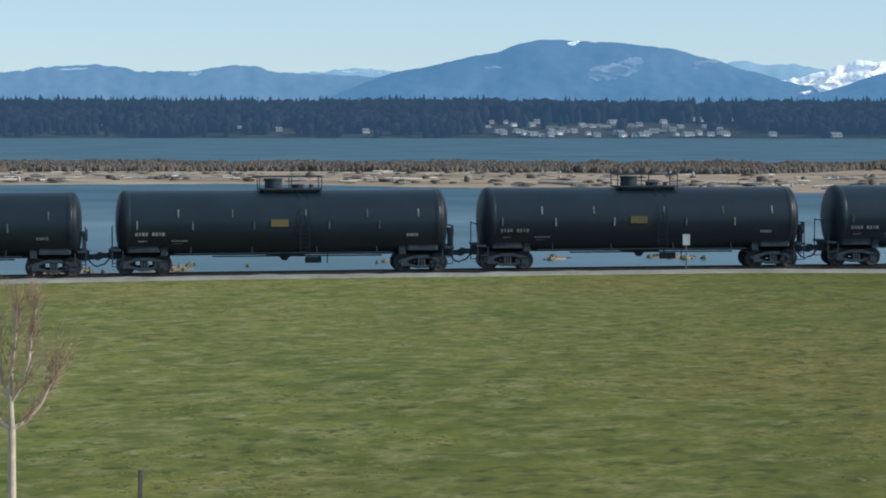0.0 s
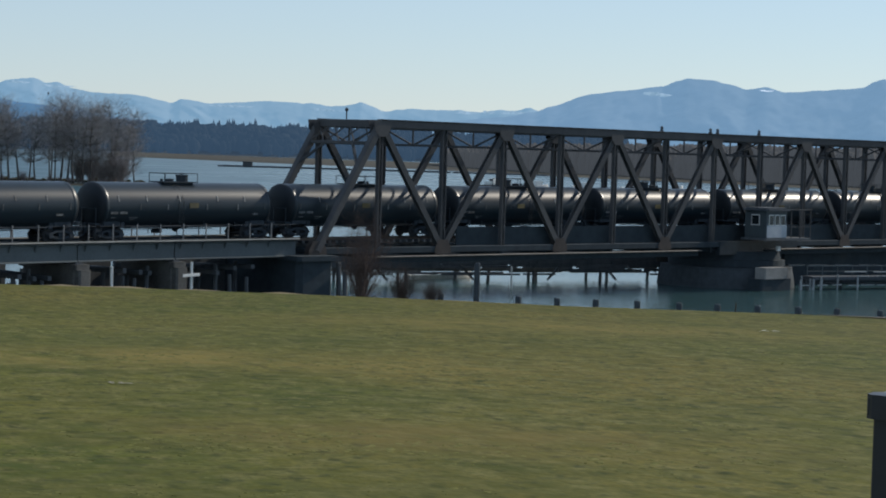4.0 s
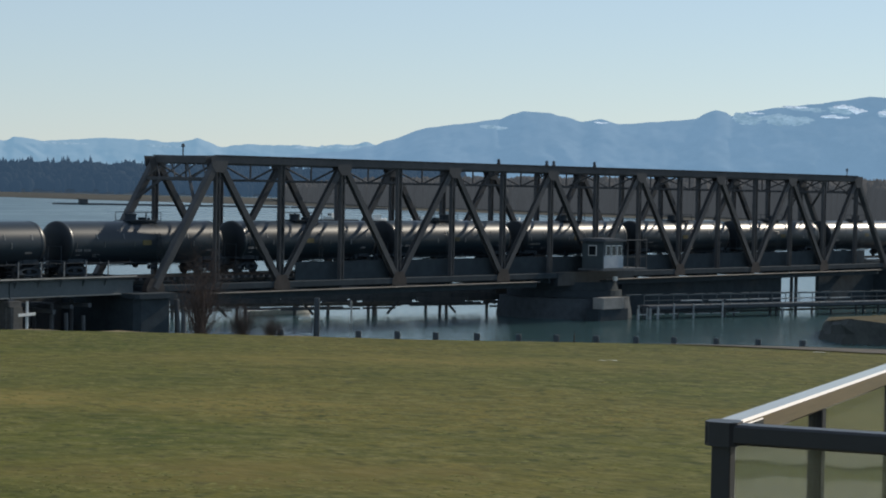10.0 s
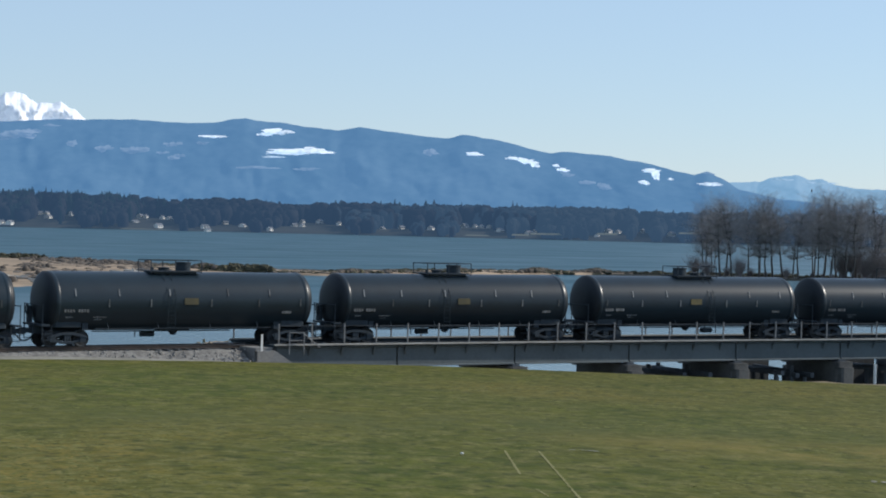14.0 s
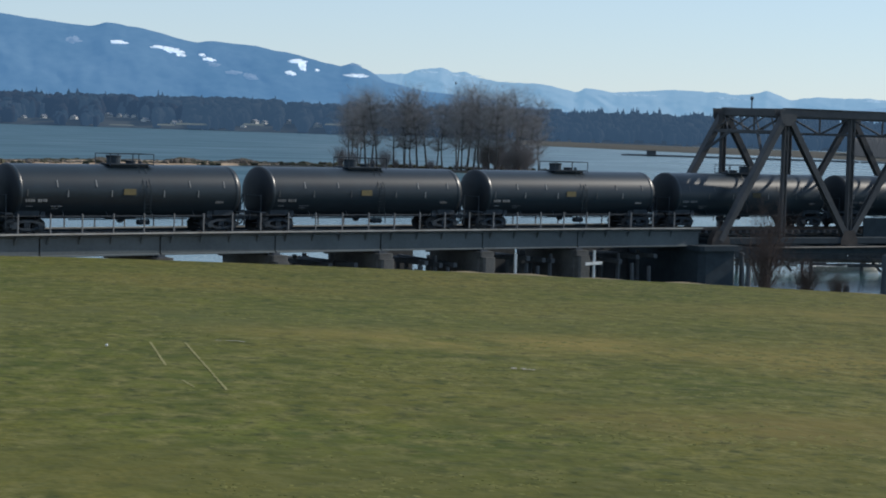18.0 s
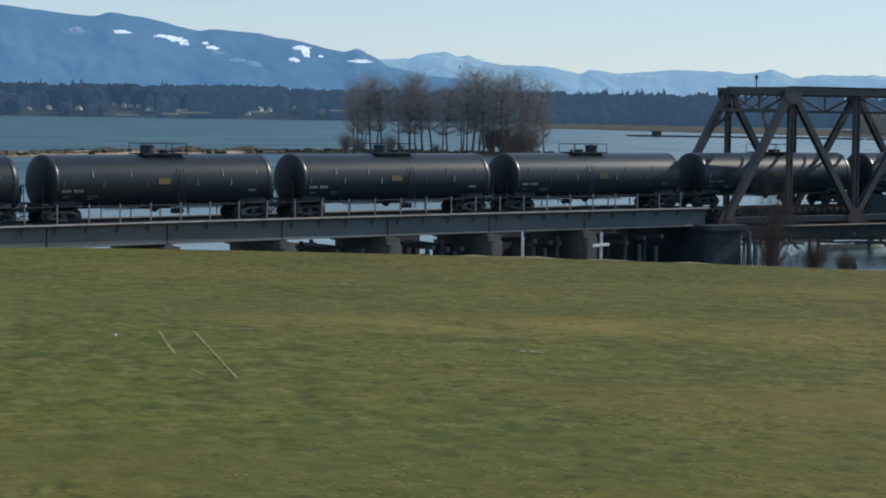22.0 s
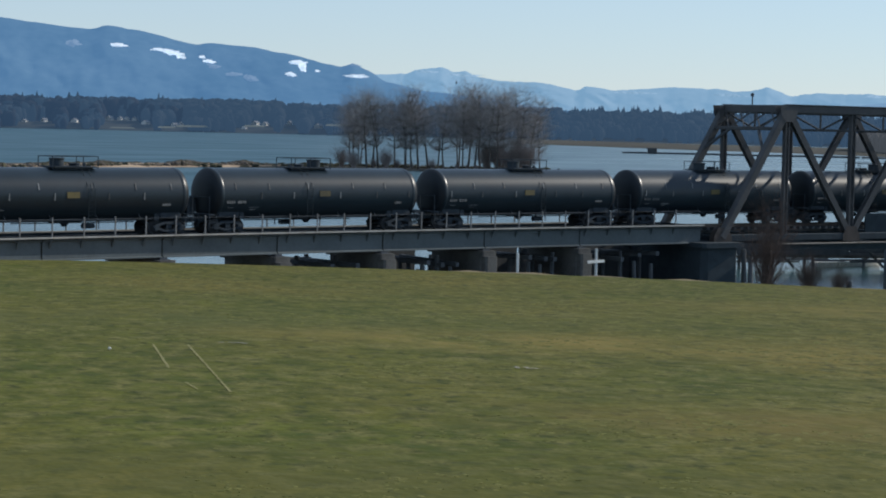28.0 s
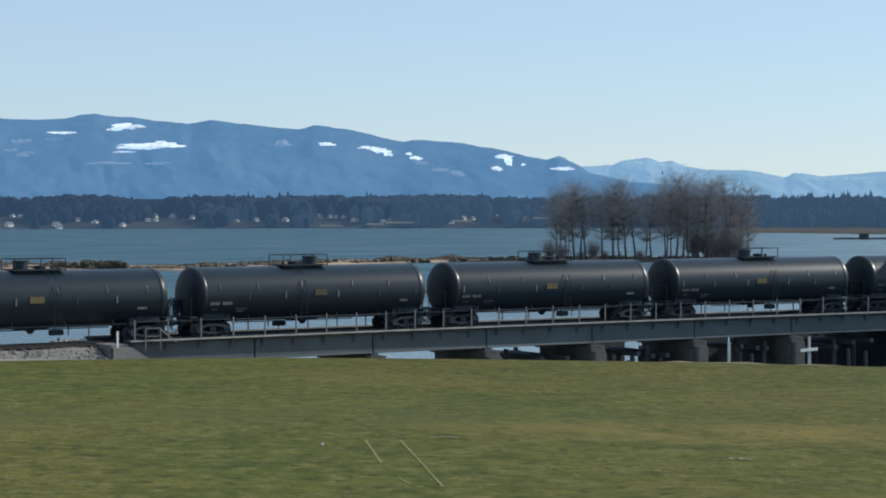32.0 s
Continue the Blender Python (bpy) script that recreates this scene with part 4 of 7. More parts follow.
def build_houses():
    rng = random.Random(6)
    kinds = [build_house(s, m) for s, m in (((3.4, 3, 3.6), WHITEP), ((4.6, 4, 4.2), WHITEP), ((5, 4, 4.6), HOUSEGREY), ((8, 5, 4.2), HOUSEGREY))]
    first = set()
    for az, u in HOUSES:
        k = rng.choice((0, 1, 2, 2, 3) if az < 4 else (0, 1))
        r = shore_radius(az) + 420 * u
        z = shore_height(az, u) - 0.5
        at = pose(*polar(az, r, z), 0, 0, rng.uniform(15, 55))
        if k in first:
            copy_thing(kinds[k], at)
        else:
            kinds[k].matrix_basis = at
            first.add(k)
    t = solid("water_tower", Mesh().lathe([(0, 3.2), (16, 3.0), (17, 2.6), (19, 0.1)], "z", 14), WHITEP, "slim white water tower above the far woods", "tower", at=pose(*polar(3.65, 3330, 47)))
    return t


def build_spit():
    """The sandy spit with scrub and driftwood across the lagoon."""
    near = [(-32, 430), (-21, 426), (-15, 428), (-9, 393), (0.5, 364), (4, 340), (8.2, 326), (11, 380), (13.2, 468), (17, 468), (20.5, 514), (24, 543), (26, 556)]
    far = [(-32, 700), (-9, 640), (0.5, 630), (8, 640), (10, 590), (12.5, 545), (13.8, 505), (17, 500), (20.5, 545), (24, 568), (26, 572)]
    m = Mesh()
    n, rows = 120, 10
    for i in range(n + 1):
        az = -32 + (26 + 32) * i / n
        r0 = between(az, near) + 5 * noise.noise(Vector((az * 1.3, 0, 2)))
        r1 = max(between(az, far), r0 + 6)
        for j in range(rows):
            u = j / (rows - 1)
            z = -0.4 + 1.25 * math.sin(math.pi * min(1, u * 0.9 + 0.05)) ** 0.7 + 0.15 * noise.noise(Vector((az, u * 6, 0)))
            m.v.append(polar(az, r0 + (r1 - r0) * u, z if 0 < j < rows - 1 else -0.5))
    for i in range(n):
        for j in range(rows - 1):
            m.f.append((i * rows + j, (i + 1) * rows + j, (i + 1) * rows + j + 1, i * rows + j + 1))
    solid("sand_spit", m, SAND, "low tan sand spit across the lagoon", "beach", kind="structure", smooth=True)
    rng = random.Random(3)
    scrub, green, stones = Mesh(), Mesh(), Mesh()

    def clump(mesh, x, y, z, w, h):
        k = 4
        p = []
        for lvl, (s, t) in enumerate(((0.9, 0.0), (1.0, 0.45), (0.6, 0.85))):
            for i in range(k):
                a = 6.28 * i / k + rng.random() * 0.6
                q = w * s * rng.uniform(0.65, 1.2)
                p.append((x + q * math.cos(a), y + q * math.sin(a), z + h * t * rng.uniform(0.8, 1.15)))
        p.append((x, y, z + h))
        mesh.add(p, [(l * k + i, l * k + (i + 1) % k, (l + 1) * k + (i + 1) % k, (l + 1) * k + i) for l in range(2) for i in range(k)] + [(2 * k + i, 2 * k + (i + 1) % k, 3 * k) for i in range(k)])

    for _ in range(36000):
        az = rng.uniform(-31, 5.7)
        r = rng.uniform(between(az, [(-31, 540), (-14, 536), (-1, 500), (1, 530), (2, 585), (5, 612)]), between(az, far) - 15)
        x, y, _z = polar(az, r)
        clump(scrub, x, y, 0.4, rng.uniform(0.4, 1.0), rng.uniform(1.2, 2.1) + 0.9 * noise.noise(Vector((az * 1.5, r * 0.02, 0))) + 0.5 * noise.noise(Vector((az * 7, r * 0.1, 3))))
    for az, r, n_, sp in ((5.0, 600, 60, 1.2), (8.1, 592, 150, 1.0), (14.6, 480, 170, 0.55), (14.0, 482, 60, 1.2), (19.1, 515, 60, 0.6), (17.2, 484, 22, 0.35), (20.3, 530, 70, 1.0), (22.6, 545, 60, 1.2), (25.0, 560, 80, 1.4), (28.5, 575, 160, 2.4), (32.0, 575, 50, 1.0)):
        for _ in range(n_):
            a = az + rng.gauss(0, 0.55) * sp
            x, y, _z = polar(a, r + rng.uniform(-7, 7))
            clump(green, x, y, 0.2, rng.uniform(0.8, 1.8), rng.uniform(0.4, 2.1 if 14.3 < az < 15 else 1.0 if az > 13 else 1.7))
    for _ in range(55):
        az = rng.uniform(-25, 12)
        x, y, _z = polar(az, between(az, near) + rng.uniform(25, 130))
        clump(scrub, x, y, 0.5, rng.uniform(0.6, 1.7), rng.uniform(0.6, 1.6))
    bush = Mesh()
    bx, by, _z = polar(6.32, 427)
    for _ in range(260):
        k = rng.random() ** 1.2
        a, q = rng.uniform(0, 6.28), 4.3 * (1 - k ** 1.6) ** 0.6 * rng.random() ** 0.5
        clump(bush, bx + q * math.cos(a), by + q * math.sin(a), 0.6 + 4.3 * k, rng.uniform(0.35, 0.8), rng.uniform(0.5, 0.9))
    solid("conical_bush", bush, SCRUBG, "tall cone-shaped dark evergreen bush on the sand spit", "bush")
    for _ in range(1300):
        az = rng.uniform(-26, 12.5)
        r0, r1 = between(az, near) + 22, between(az, far) - 12
        if r1 < r0 + 5:
            continue
        r = r0 + (r1 - r0) * rng.random()
        if noise.noise(Vector((az * 0.8, r * 0.03, 5))) < -0.05:
            continue
        x, y, _z = polar(az, r)
        clump(scrub, x, y, 0.45, rng.uniform(0.7, 2.2), rng.uniform(0.3, 0.8))
    for _ in range(5200):
        az = rng.uniform(8.5, 26)
        r0, r1 = between(az, near) + 5, between(az, far) - 4
        r = r0 + (r1 - r0) * rng.uniform(0.25 if az < 15 else 0.0, 1)
        x, y, _z = polar(az, r)
        n1 = noise.noise(Vector((az * 1.3, r * 0.02, 12)))
        clump(scrub if rng.random() < 0.6 or az < 12 else green, x, y, 0.3, rng.uniform(0.5, 1.5), rng.uniform(0.25, 0.6) + max(0, n1 + 0.1) * (1.6 if az > 13 else 0.8))
    solid("spit_scrub", scrub, SCRUB, "band of brown leafless scrub on the spit", "scrub", kind="stuff", smooth=True)
    solid("islet_bushes", green, SCRUBG, "low dark bushes on the islets and spit end", "bushes", kind="stuff")
    isl = Mesh()
    for az0, az1, r, w in ((13.0, 15.8, 484, 26), (16.5, 34.5, 560, 46)):
        n = 24
        o = len(isl.v)
        for i in range(n + 1):
            az = az0 + (az1 - az0) * i / n
            k = math.sin(math.pi * i / n) ** 0.4
            rr = r + (35 * math.sin((az - 16) * 0.17) - 30 if az0 > 16 else 0)
            for j, (dr, z) in enumerate(((-0.5, -0.3), (-0.32, 0.35), (0.1, 0.5), (0.5, -0.3))):
                isl.v.append(polar(az, rr + dr * w * k, z * k - 0.3 * (1 - k)))
        for i in range(n):
            for j in range(3):
                isl.f.append((o + i * 4 + j, o + (i + 1) * 4 + j, o + (i + 1) * 4 + j + 1, o + i * 4 + j + 1))
    solid("marsh_islets", isl, MARSH, "low straw-coloured marsh islets in the bay", "island", kind="structure", smooth=True)
    # mud bars with stones in the shallow lagoon behind the track
    for az, r, wide, deep in ((-17.0, 171, 1.7, 8), (-19.8, 169, 1.6, 6), (-10.6, 178, 0.8, 5), (-6.2, 183, 0.6, 4), (-3.0, 186, 1.3, 5), (14.0, 196, 1.2, 5)):
        bar = Mesh()
        nb = 22
        for i in range(nb + 1):
            u = i / nb
            k = math.sin(math.pi * u) ** 0.6
            a = az + (u - 0.5) * wide
            rr = r + 1.5 * noise.noise(Vector((a * 2.0, 0, 6)))
            bar.v += [polar(a, rr + q * deep * k, z_ * k - 0.06) for q, z_ in ((-0.5, 0.0), (-0.2, 0.22), (0.2, 0.26), (0.5, 0.0))]
        bar.f += [(i * 4 + j, i * 4 + 4 + j, i * 4 + 5 + j, i * 4 + 1 + j) for i in range(nb) for j in range(3)]
        solid("mud_bar", bar, SAND, "low tan mud bar in the shallow lagoon", "mudflat", kind="structure", smooth=True)
        for _ in range(int(26 * wide)):
            x, y, _z = polar(az + rng.gauss(0, wide * 0.3), r + rng.gauss(0, deep * 0.3))
            clump(stones, x, y, 0.0, rng.uniform(0.1, 0.35), rng.uniform(0.1, 0.35))
    solid("lagoon_stones", stones, BANK, "pale stones scattered on the lagoon mud bars", "stones", kind="stuff")
    # driftwood
    log = Mesh().lathe([(-1, 0.07), (-0.9, 0.09), (0.2, 0.10), (0.9, 0.07), (1, 0.04)], "x", 7).data("driftwood_log", DRIFT)
    root = Mesh().lathe([(-1, 0.08), (0.7, 0.12), (0.85, 0.30), (1.0, 0.24)], "x", 7).data("driftwood_log", DRIFT)
    for _ in range(330):
        az = rng.uniform(-24, 11.5) if _ < 310 else rng.uniform(11.0, 12.2)
        k = rng.random()
        r = between(az, near) + 12 + 125 * k ** 1.3 * between(az, [(-24, 1.0), (4, 1.0), (12, 0.3)])
        L = rng.choice((1.0, 1.5, 2.0, 2.8, 3.6, 5.0)) * rng.uniform(0.8, 1.2)
        ob = part("driftwood_log", log if rng.random() < 0.8 else root, None, None, "bleached driftwood log stranded on the sand spit")
        tagged(ob, "", "driftwood", "driftwood on the spit")
        ob.matrix_basis = pose(*polar(az, r, 0.95), 0, rng.uniform(-4, 4), -az + rng.gauss(0, 28)) @ Matrix.Diagonal((L / 2, L / 3 + 0.6, L / 3 + 0.9, 1))
    # marsh shore and woods east of the channel
    e = Mesh()
    n = 50
    for i in range(n + 1):
        az = 32 + 38 * i / n
        r = between(az, [(32, 1650), (36, 1430), (40, 1300), (44, 1100), (52, 900), (70, 520)])
        for dr, z in ((0, -0.4), (14, 0.7), (160, 1.4), (420, 2.0)):
            e.v.append(polar(az, r + dr, z))
    for i in range(n):
        for j in range(3):
            e.f.append((i * 4 + j, (i + 1) * 4 + j, (i + 1) * 4 + j + 1, i * 4 + j + 1))
    solid("east_marsh", e, MARSH, "flat straw-coloured marsh east of the channel", "marsh", kind="structure", smooth=True)
    w = Mesh()
    for _ in range(11000):
        az = rng.uniform(41, 70)
        r = between(az, [(41, 1420), (44, 1180), (52, 960), (70, 580)]) + rng.uniform(10, 150)
        top = EYE[2] + r * math.tan(radians(between(az, [(41, 0.1), (43.5, 0.32), (47, 0.42), (58, 0.52), (70, 0.7)])))
        h = max(3, top * (rng.uniform(0.74, 1.0) + 0.07 * noise.noise(Vector((az * 2.0, 0, 1)))))
        x, y, _z = polar(az, r)
        clump(w, x, y, 0.5, h * rng.uniform(0.10, 0.26), h * rng.uniform(0.9, 1.0))
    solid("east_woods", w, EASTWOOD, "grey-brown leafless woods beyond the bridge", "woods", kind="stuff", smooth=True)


build_water()
build_ground()
build_crest()
build_mountains()
build_snow()
build_far_shore()
build_spit()
build_houses()


# ---- railway ----
def build_track():
    t = thing("railway_track", "single railway track of steel rails on ballast and timber ties", "track", kind="structure")
    for off in (-0.7525, 0.7525):
        m = Mesh()
        z = RAIL_Z
        swept(m, [(off - 0.07, z - 0.17), (off + 0.07, z - 0.17), (off + 0.07, z - 0.15), (off + 0.012, z - 0.13), (off + 0.012, z - 0.045), (off + 0.037, z - 0.03), (off + 0.037, z), (off - 0.037, z), (off - 0.037, z - 0.03), (off - 0.012, z - 0.045), (off - 0.012, z - 0.13), (off - 0.07, z - 0.15)], -150, 330, 3.0)
        part("rail", m, RAILM, t)
    tie = Mesh().box((0, 0, 0), (0.23, 2.6, 0.18)).data("tie", TIMBER)
    for i in range(250):
        s = -60 + i * 0.6
        if s < 91:
            part("tie", tie, None, t, at=Matrix.Translation(track(s, 0, RAIL_Z - 0.262)) @ pose(0, 0, 0, 0, 0, track_turn(s)))
    m = Mesh()
    z = RAIL_Z - 0.22
    swept(m, [(-3.3, z - 0.75), (-1.75, z), (1.75, z), (3.4, z - 0.75)], -150, 26.9, 1.5)
    rng = random.Random(8)
    m.v = [(x + rng.uniform(-.08, .08), y + rng.uniform(-.08, .08), q + rng.uniform(-.05, .05)) for x, y, q in m.v]
    part("ballast", m, BALLAST, t, "grey crushed-stone ballast")
    return t


def build_stones():
    """Loose ballast stones and riprap along the track's near shoulder."""
    rng = random.Random(21)
    m = Mesh()
    for _ in range(2600):
        s = rng.uniform(-62, 27.2)
        off = rng.uniform(-3.9, -1.6)
        p = track(s, off, RAIL_Z - 0.24 - 0.48 * max(0, -off - 1.75) + rng.uniform(0, 0.04))
        k = rng.uniform(0.05, 0.13) * (2.0 if s > 12 and off < -2.6 and rng.random() < 0.4 else 1.0)
        a = rng.random() * 6
        q = [(math.cos(a + i * 1.57) * k * rng.uniform(.7, 1.2), math.sin(a + i * 1.57) * k * rng.uniform(.7, 1.2), -k * 0.3) for i in range(4)] + [(rng.uniform(-.3, .3) * k, rng.uniform(-.3, .3) * k, k * 0.8)]
        m.add([Vector(c) + p for c in q], [(0, 1, 4), (1, 2, 4), (2, 3, 4), (3, 0, 4)])
    solid("ballast_stones", m, BALLAST, "loose grey ballast stones along the track shoulder", "stones", kind="stuff")


SPAN0, SPAN_END = 28.4, 89.1
PIERS = [36.4, 44.4, 52.65, 60.8, 69.2, 77.6]


def build_trestle():
    t = thing("railway_trestle", "low grey plate-girder railway trestle on concrete piers", "trestle", kind="structure", at=LIFT)
    ends = [SPAN0] + PIERS + [SPAN_END]
    for a, b in zip(ends, ends[1:]):
        for off in (-2.35, -1.0, 1.0, 2.35):
            m = Mesh()
            w = 0.16
            swept(m, [(off - w, 3.3), (off + w, 3.3), (off + w, 3.36), (off + 0.03, 3.40), (off + 0.03, 4.36), (off + w, 4.40), (off + w, 4.46), (off - w, 4.46), (off - w, 4.40), (off - 0.03, 4.36), (off - 0.03, 3.40), (off - w, 3.36)], a + 0.05, b - 0.05, 2.1)
            part("girder", m, GIRD, t)
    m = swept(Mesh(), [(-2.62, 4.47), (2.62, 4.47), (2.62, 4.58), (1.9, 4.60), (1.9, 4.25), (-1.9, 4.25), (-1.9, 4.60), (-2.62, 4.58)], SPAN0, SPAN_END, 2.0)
    part("deck", m, LOWSTEEL, t, "dark trestle deck")
    m = swept(Mesh(), [(-2.76, 4.55), (-2.62, 4.55), (-2.62, 4.64), (-2.76, 4.64)], SPAN0, SPAN_END, 2.0)
    part("kerb", m, DECKEDGE, t, "pale sunlit walkway edge")
    m = swept(Mesh(), [(2.62, 4.50), (2.78, 4.50), (2.78, 4.66), (2.62, 4.66)], SPAN0, SPAN_END, 2.0)
    part("kerb", m, DECKEDGE, t)
    post = Mesh().box((0, 0, 0.55), (0.07, 0.07, 1.1)).box((0, 0, 1.12), (0.09, 0.09, 0.03)).data("railing_post", GALV)
    brace = Mesh().add([(-0.05, 0, 0), (0.05, 0, 0), (0.05, 0.26, 0), (-0.05, 0.26, 0), (-0.05, 0.26, -0.5), (0.05, 0.26, -0.5)], [(0, 3, 2, 1), (0, 4, 3), (1, 2, 5), (0, 1, 5, 4), (3, 4, 5, 2)]).data("bracket", GIRD)
    n = 29
    for i in range(n):
        s = SPAN0 + 0.25 + i * 2.06
        if s > SPAN_END - 0.2:
            break
        for off in (-2.7, 2.7):
            part("railing_post", post, None, t, at=Matrix.Translation(track(s, off, 4.6)) @ pose(0, 0, 0, 0, 0, track_turn(s)))
        part("bracket", brace, None, t, at=Matrix.Translation(track(s, -2.66, 4.46)) @ pose(0, 0, 0, 0, 0, track_turn(s)))
    for off in (-2.7, 2.7):
        for z in (5.62,):
            m = Mesh()
            swept(m, [(off - 0.008, z - 0.008), (off + 0.008, z - 0.008), (off, z + 0.010)], SPAN0 + 0.2, SPAN_END - 0.4, 2.1)
            part("cable", m, GRIME, t)
    for s in PIERS:
        at = Matrix.Translation(track(s, 0, 0)) @ pose(0, 0, 0, 0, 0, track_turn(s))
        part("pier_wall", Mesh().box((0, 0, 0.4), (0.95, 5.4, 4.8), cut=0.15), PIERM, t, at=at)
        part("nosing", Mesh().box((0.1, -2.85, 0.6), (1.0, 0.6, 4.4), cut=0.2), PIERM, t, "stained concrete pier nosing, coloured for shade", at=at)
        part("pier_cap", Mesh().box((0, 0, 2.98), (1.15, 6.0, 0.36)), PIERM, t, at=at)
        for off in (-2.35, 2.35):
            part("bearing", Mesh().box((0, off, 3.23), (0.5, 0.5, 0.14)).box((0, off, 3.18), (0.7, 0.7, 0.05)), GRIME, t, at=at)
    # west abutment
    ab = thing("abutment", "pale concrete abutment with wing wall at the trestle end", "abutment", kind="structure", at=LIFT)
    at = Matrix.Translation(track(27.8, 0, 0)) @ pose(0, 0, 0, 0, 0, track_turn(27.3))
    part("block", Mesh().box((0, 0, 2.3), (1.1, 5.2, 4.3)), CONC, ab, at=at)
    part("wing_wall", Mesh().add([(-0.6, -3.0, 4.3), (0.5, -3.0, 4.3), (1.7, -3.2, 3.5), (1.7, -3.2, 2.2), (-0.6, -3.0, 2.2), (-0.6, -2.65, 4.3), (0.5, -2.65, 4.3), (1.7, -2.85, 3.5), (1.7, -2.85, 2.2), (-0.6, -2.65, 2.2)], [(0, 4, 3, 2, 1), (5, 6, 7, 8, 9), (0, 1, 6, 5), (1, 2, 7, 6), (2, 3, 8, 7)]), CONC, ab, at=at)
    st = thing("access_stair", "galvanised landing rail and steep stair beside the abutment", "stair", at=LIFT @ at)
    m = Mesh()
    for x in (1.3, 2.2):
        m.beam((x, -3.1, 4.1), (x, -3.1, 5.3), 0.045, 0.045)
    for z in (4.85, 5.28):
        m.beam((1.3, -3.1, z), (2.2, -3.1, z), 0.04, 0.04)
    part("rail", m, GALV, st)
    part("stringer", Mesh().beam((2.2, -3.0, 5.25), (3.3, -2.9, 4.45), 0.05, 0.05), GALV, st)
    part("marker", Mesh().beam((-0.4, -3.1, 4.3), (-0.4, -3.1, 5.2), 0.12, 0.05), WHITEP, st, "short white marker post")
    # old timber trestle piles left standing behind
    rng = random.Random(14)
    old = thing("old_bents", "dark leftover timber pile bents beneath the trestle", "piles")
    for s in [57.1, 59.1, 64.8, 66.0, 67.2, 73.5, 74.9, 75.7, 81.9, 83.5, 85.2]:
        for off in (-1.6, 0.2, 2.0, 3.6):
            if rng.random() < 0.85:
                p = track(s + rng.uniform(-.4, .4), off, -1.5)
                q = p + Vector((rng.uniform(-.1, .1), rng.uniform(-.1, .1), rng.uniform(3.6, 4.7)))
                part("timber_post", Mesh().tube(p, q, 0.18, 0.15, 7), TIMBER, old)
        a, b = track(s, -2.1, rng.uniform(2.4, 2.9)), track(s, 4.0, 2.7)
        part("bent_cap", Mesh().beam(a, b, 0.3, 0.3), TIMBER, old)
    for s0, s1, top in ((55.8, 60.2, 2.8), (61.8, 63.2, 2.4), (64.6, 68.8, 3.1), (70.2, 73.1, 2.7), (74.3, 77.8, 3.1), (78.2, 88.5, 3.3)):
        part("plank_wall", swept(Mesh(), [(4.5, -1.2), (4.8, -1.2), (4.8, top), (4.5, top)], s0, s1, 1.5), TIMBER, old)
    for k, (s, top) in enumerate(((71.1, 3.3), (78.1, 3.45))):
        p = track(s, -3.6, -1.5)
        mp = solid("marker_post", Mesh().beam(p, p + Vector((0, 0, top + 1.5)), 0.16, 0.16), WHITEP, "pale weathered post standing in the water by the trestle", "post", "pale posts by the trestle")
        if k == 1:
            part("cross_board", Mesh().beam(track(s - 0.9, -3.75, 2.55), track(s + 0.6, -3.75, 2.6), 0.05, 0.2), WHITEP, mp)
    # swing-span rest pier
    rp = thing("rest_pier", "massive dark pier that carries the end of the swing span", "pier", kind="structure", at=BRIDGE_AT)
    for x0 in (90.0, 198.2):
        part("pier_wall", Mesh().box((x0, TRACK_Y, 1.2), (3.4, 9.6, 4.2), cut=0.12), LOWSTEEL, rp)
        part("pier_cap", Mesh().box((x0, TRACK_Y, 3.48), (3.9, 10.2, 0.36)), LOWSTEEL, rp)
    for i in range(9):
        part("timber_post", Mesh().tube((92.6 + (i % 2) * 0.5, TRACK_Y - 5 + i * 1.2, -1.5), (92.5 + (i % 2) * 0.4, TRACK_Y - 5 + i * 1.2, 2.6 + 0.5 * ((i * 7) % 3)), 0.2, 0.18, 8), TIMBER, rp)
    # approach beyond the bridge
    e = thing("east_trestle", "timber pile trestle approach beyond the swing bridge", "trestle", kind="structure")
    m = swept(Mesh(), [(-2.4, 3.9), (2.4, 3.9), (2.4, 4.3), (-2.4, 4.3)], 199.6, 330, 10)
    part("deck", m, CONC, e)
    m = swept(Mesh(), [(-2.5, 4.3), (-2.3, 4.3), (-2.3, 4.5), (-2.5, 4.5)], 199.6, 330, 10)
    part("kerb", m, DECKEDGE, e)
    for i in range(28):
        s = 201.5 + i * 4.6
        part("bent_cap", Mesh().beam(track(s, -2.6, 3.72), track(s, 2.6, 3.72), 0.35, 0.35), TIMBER, e)
        for off in (-2.2, -0.7, 0.7, 2.2):
            part("timber_post", Mesh().tube(track(s, off * 1.15, -1.5), track(s, off, 3.6), 0.19, 0.17, 7), TIMBER, e)
        if i % 2 == 0:
            part("railing_post", post, None, e, at=Matrix.Translation(track(s, -2.4, 4.4)))


# ---- the swing bridge ----
B0, PANEL, NP = 90.34, 6.66, 16
BZ0, BZ1, BHALF = 3.92, 13.32, 3.45


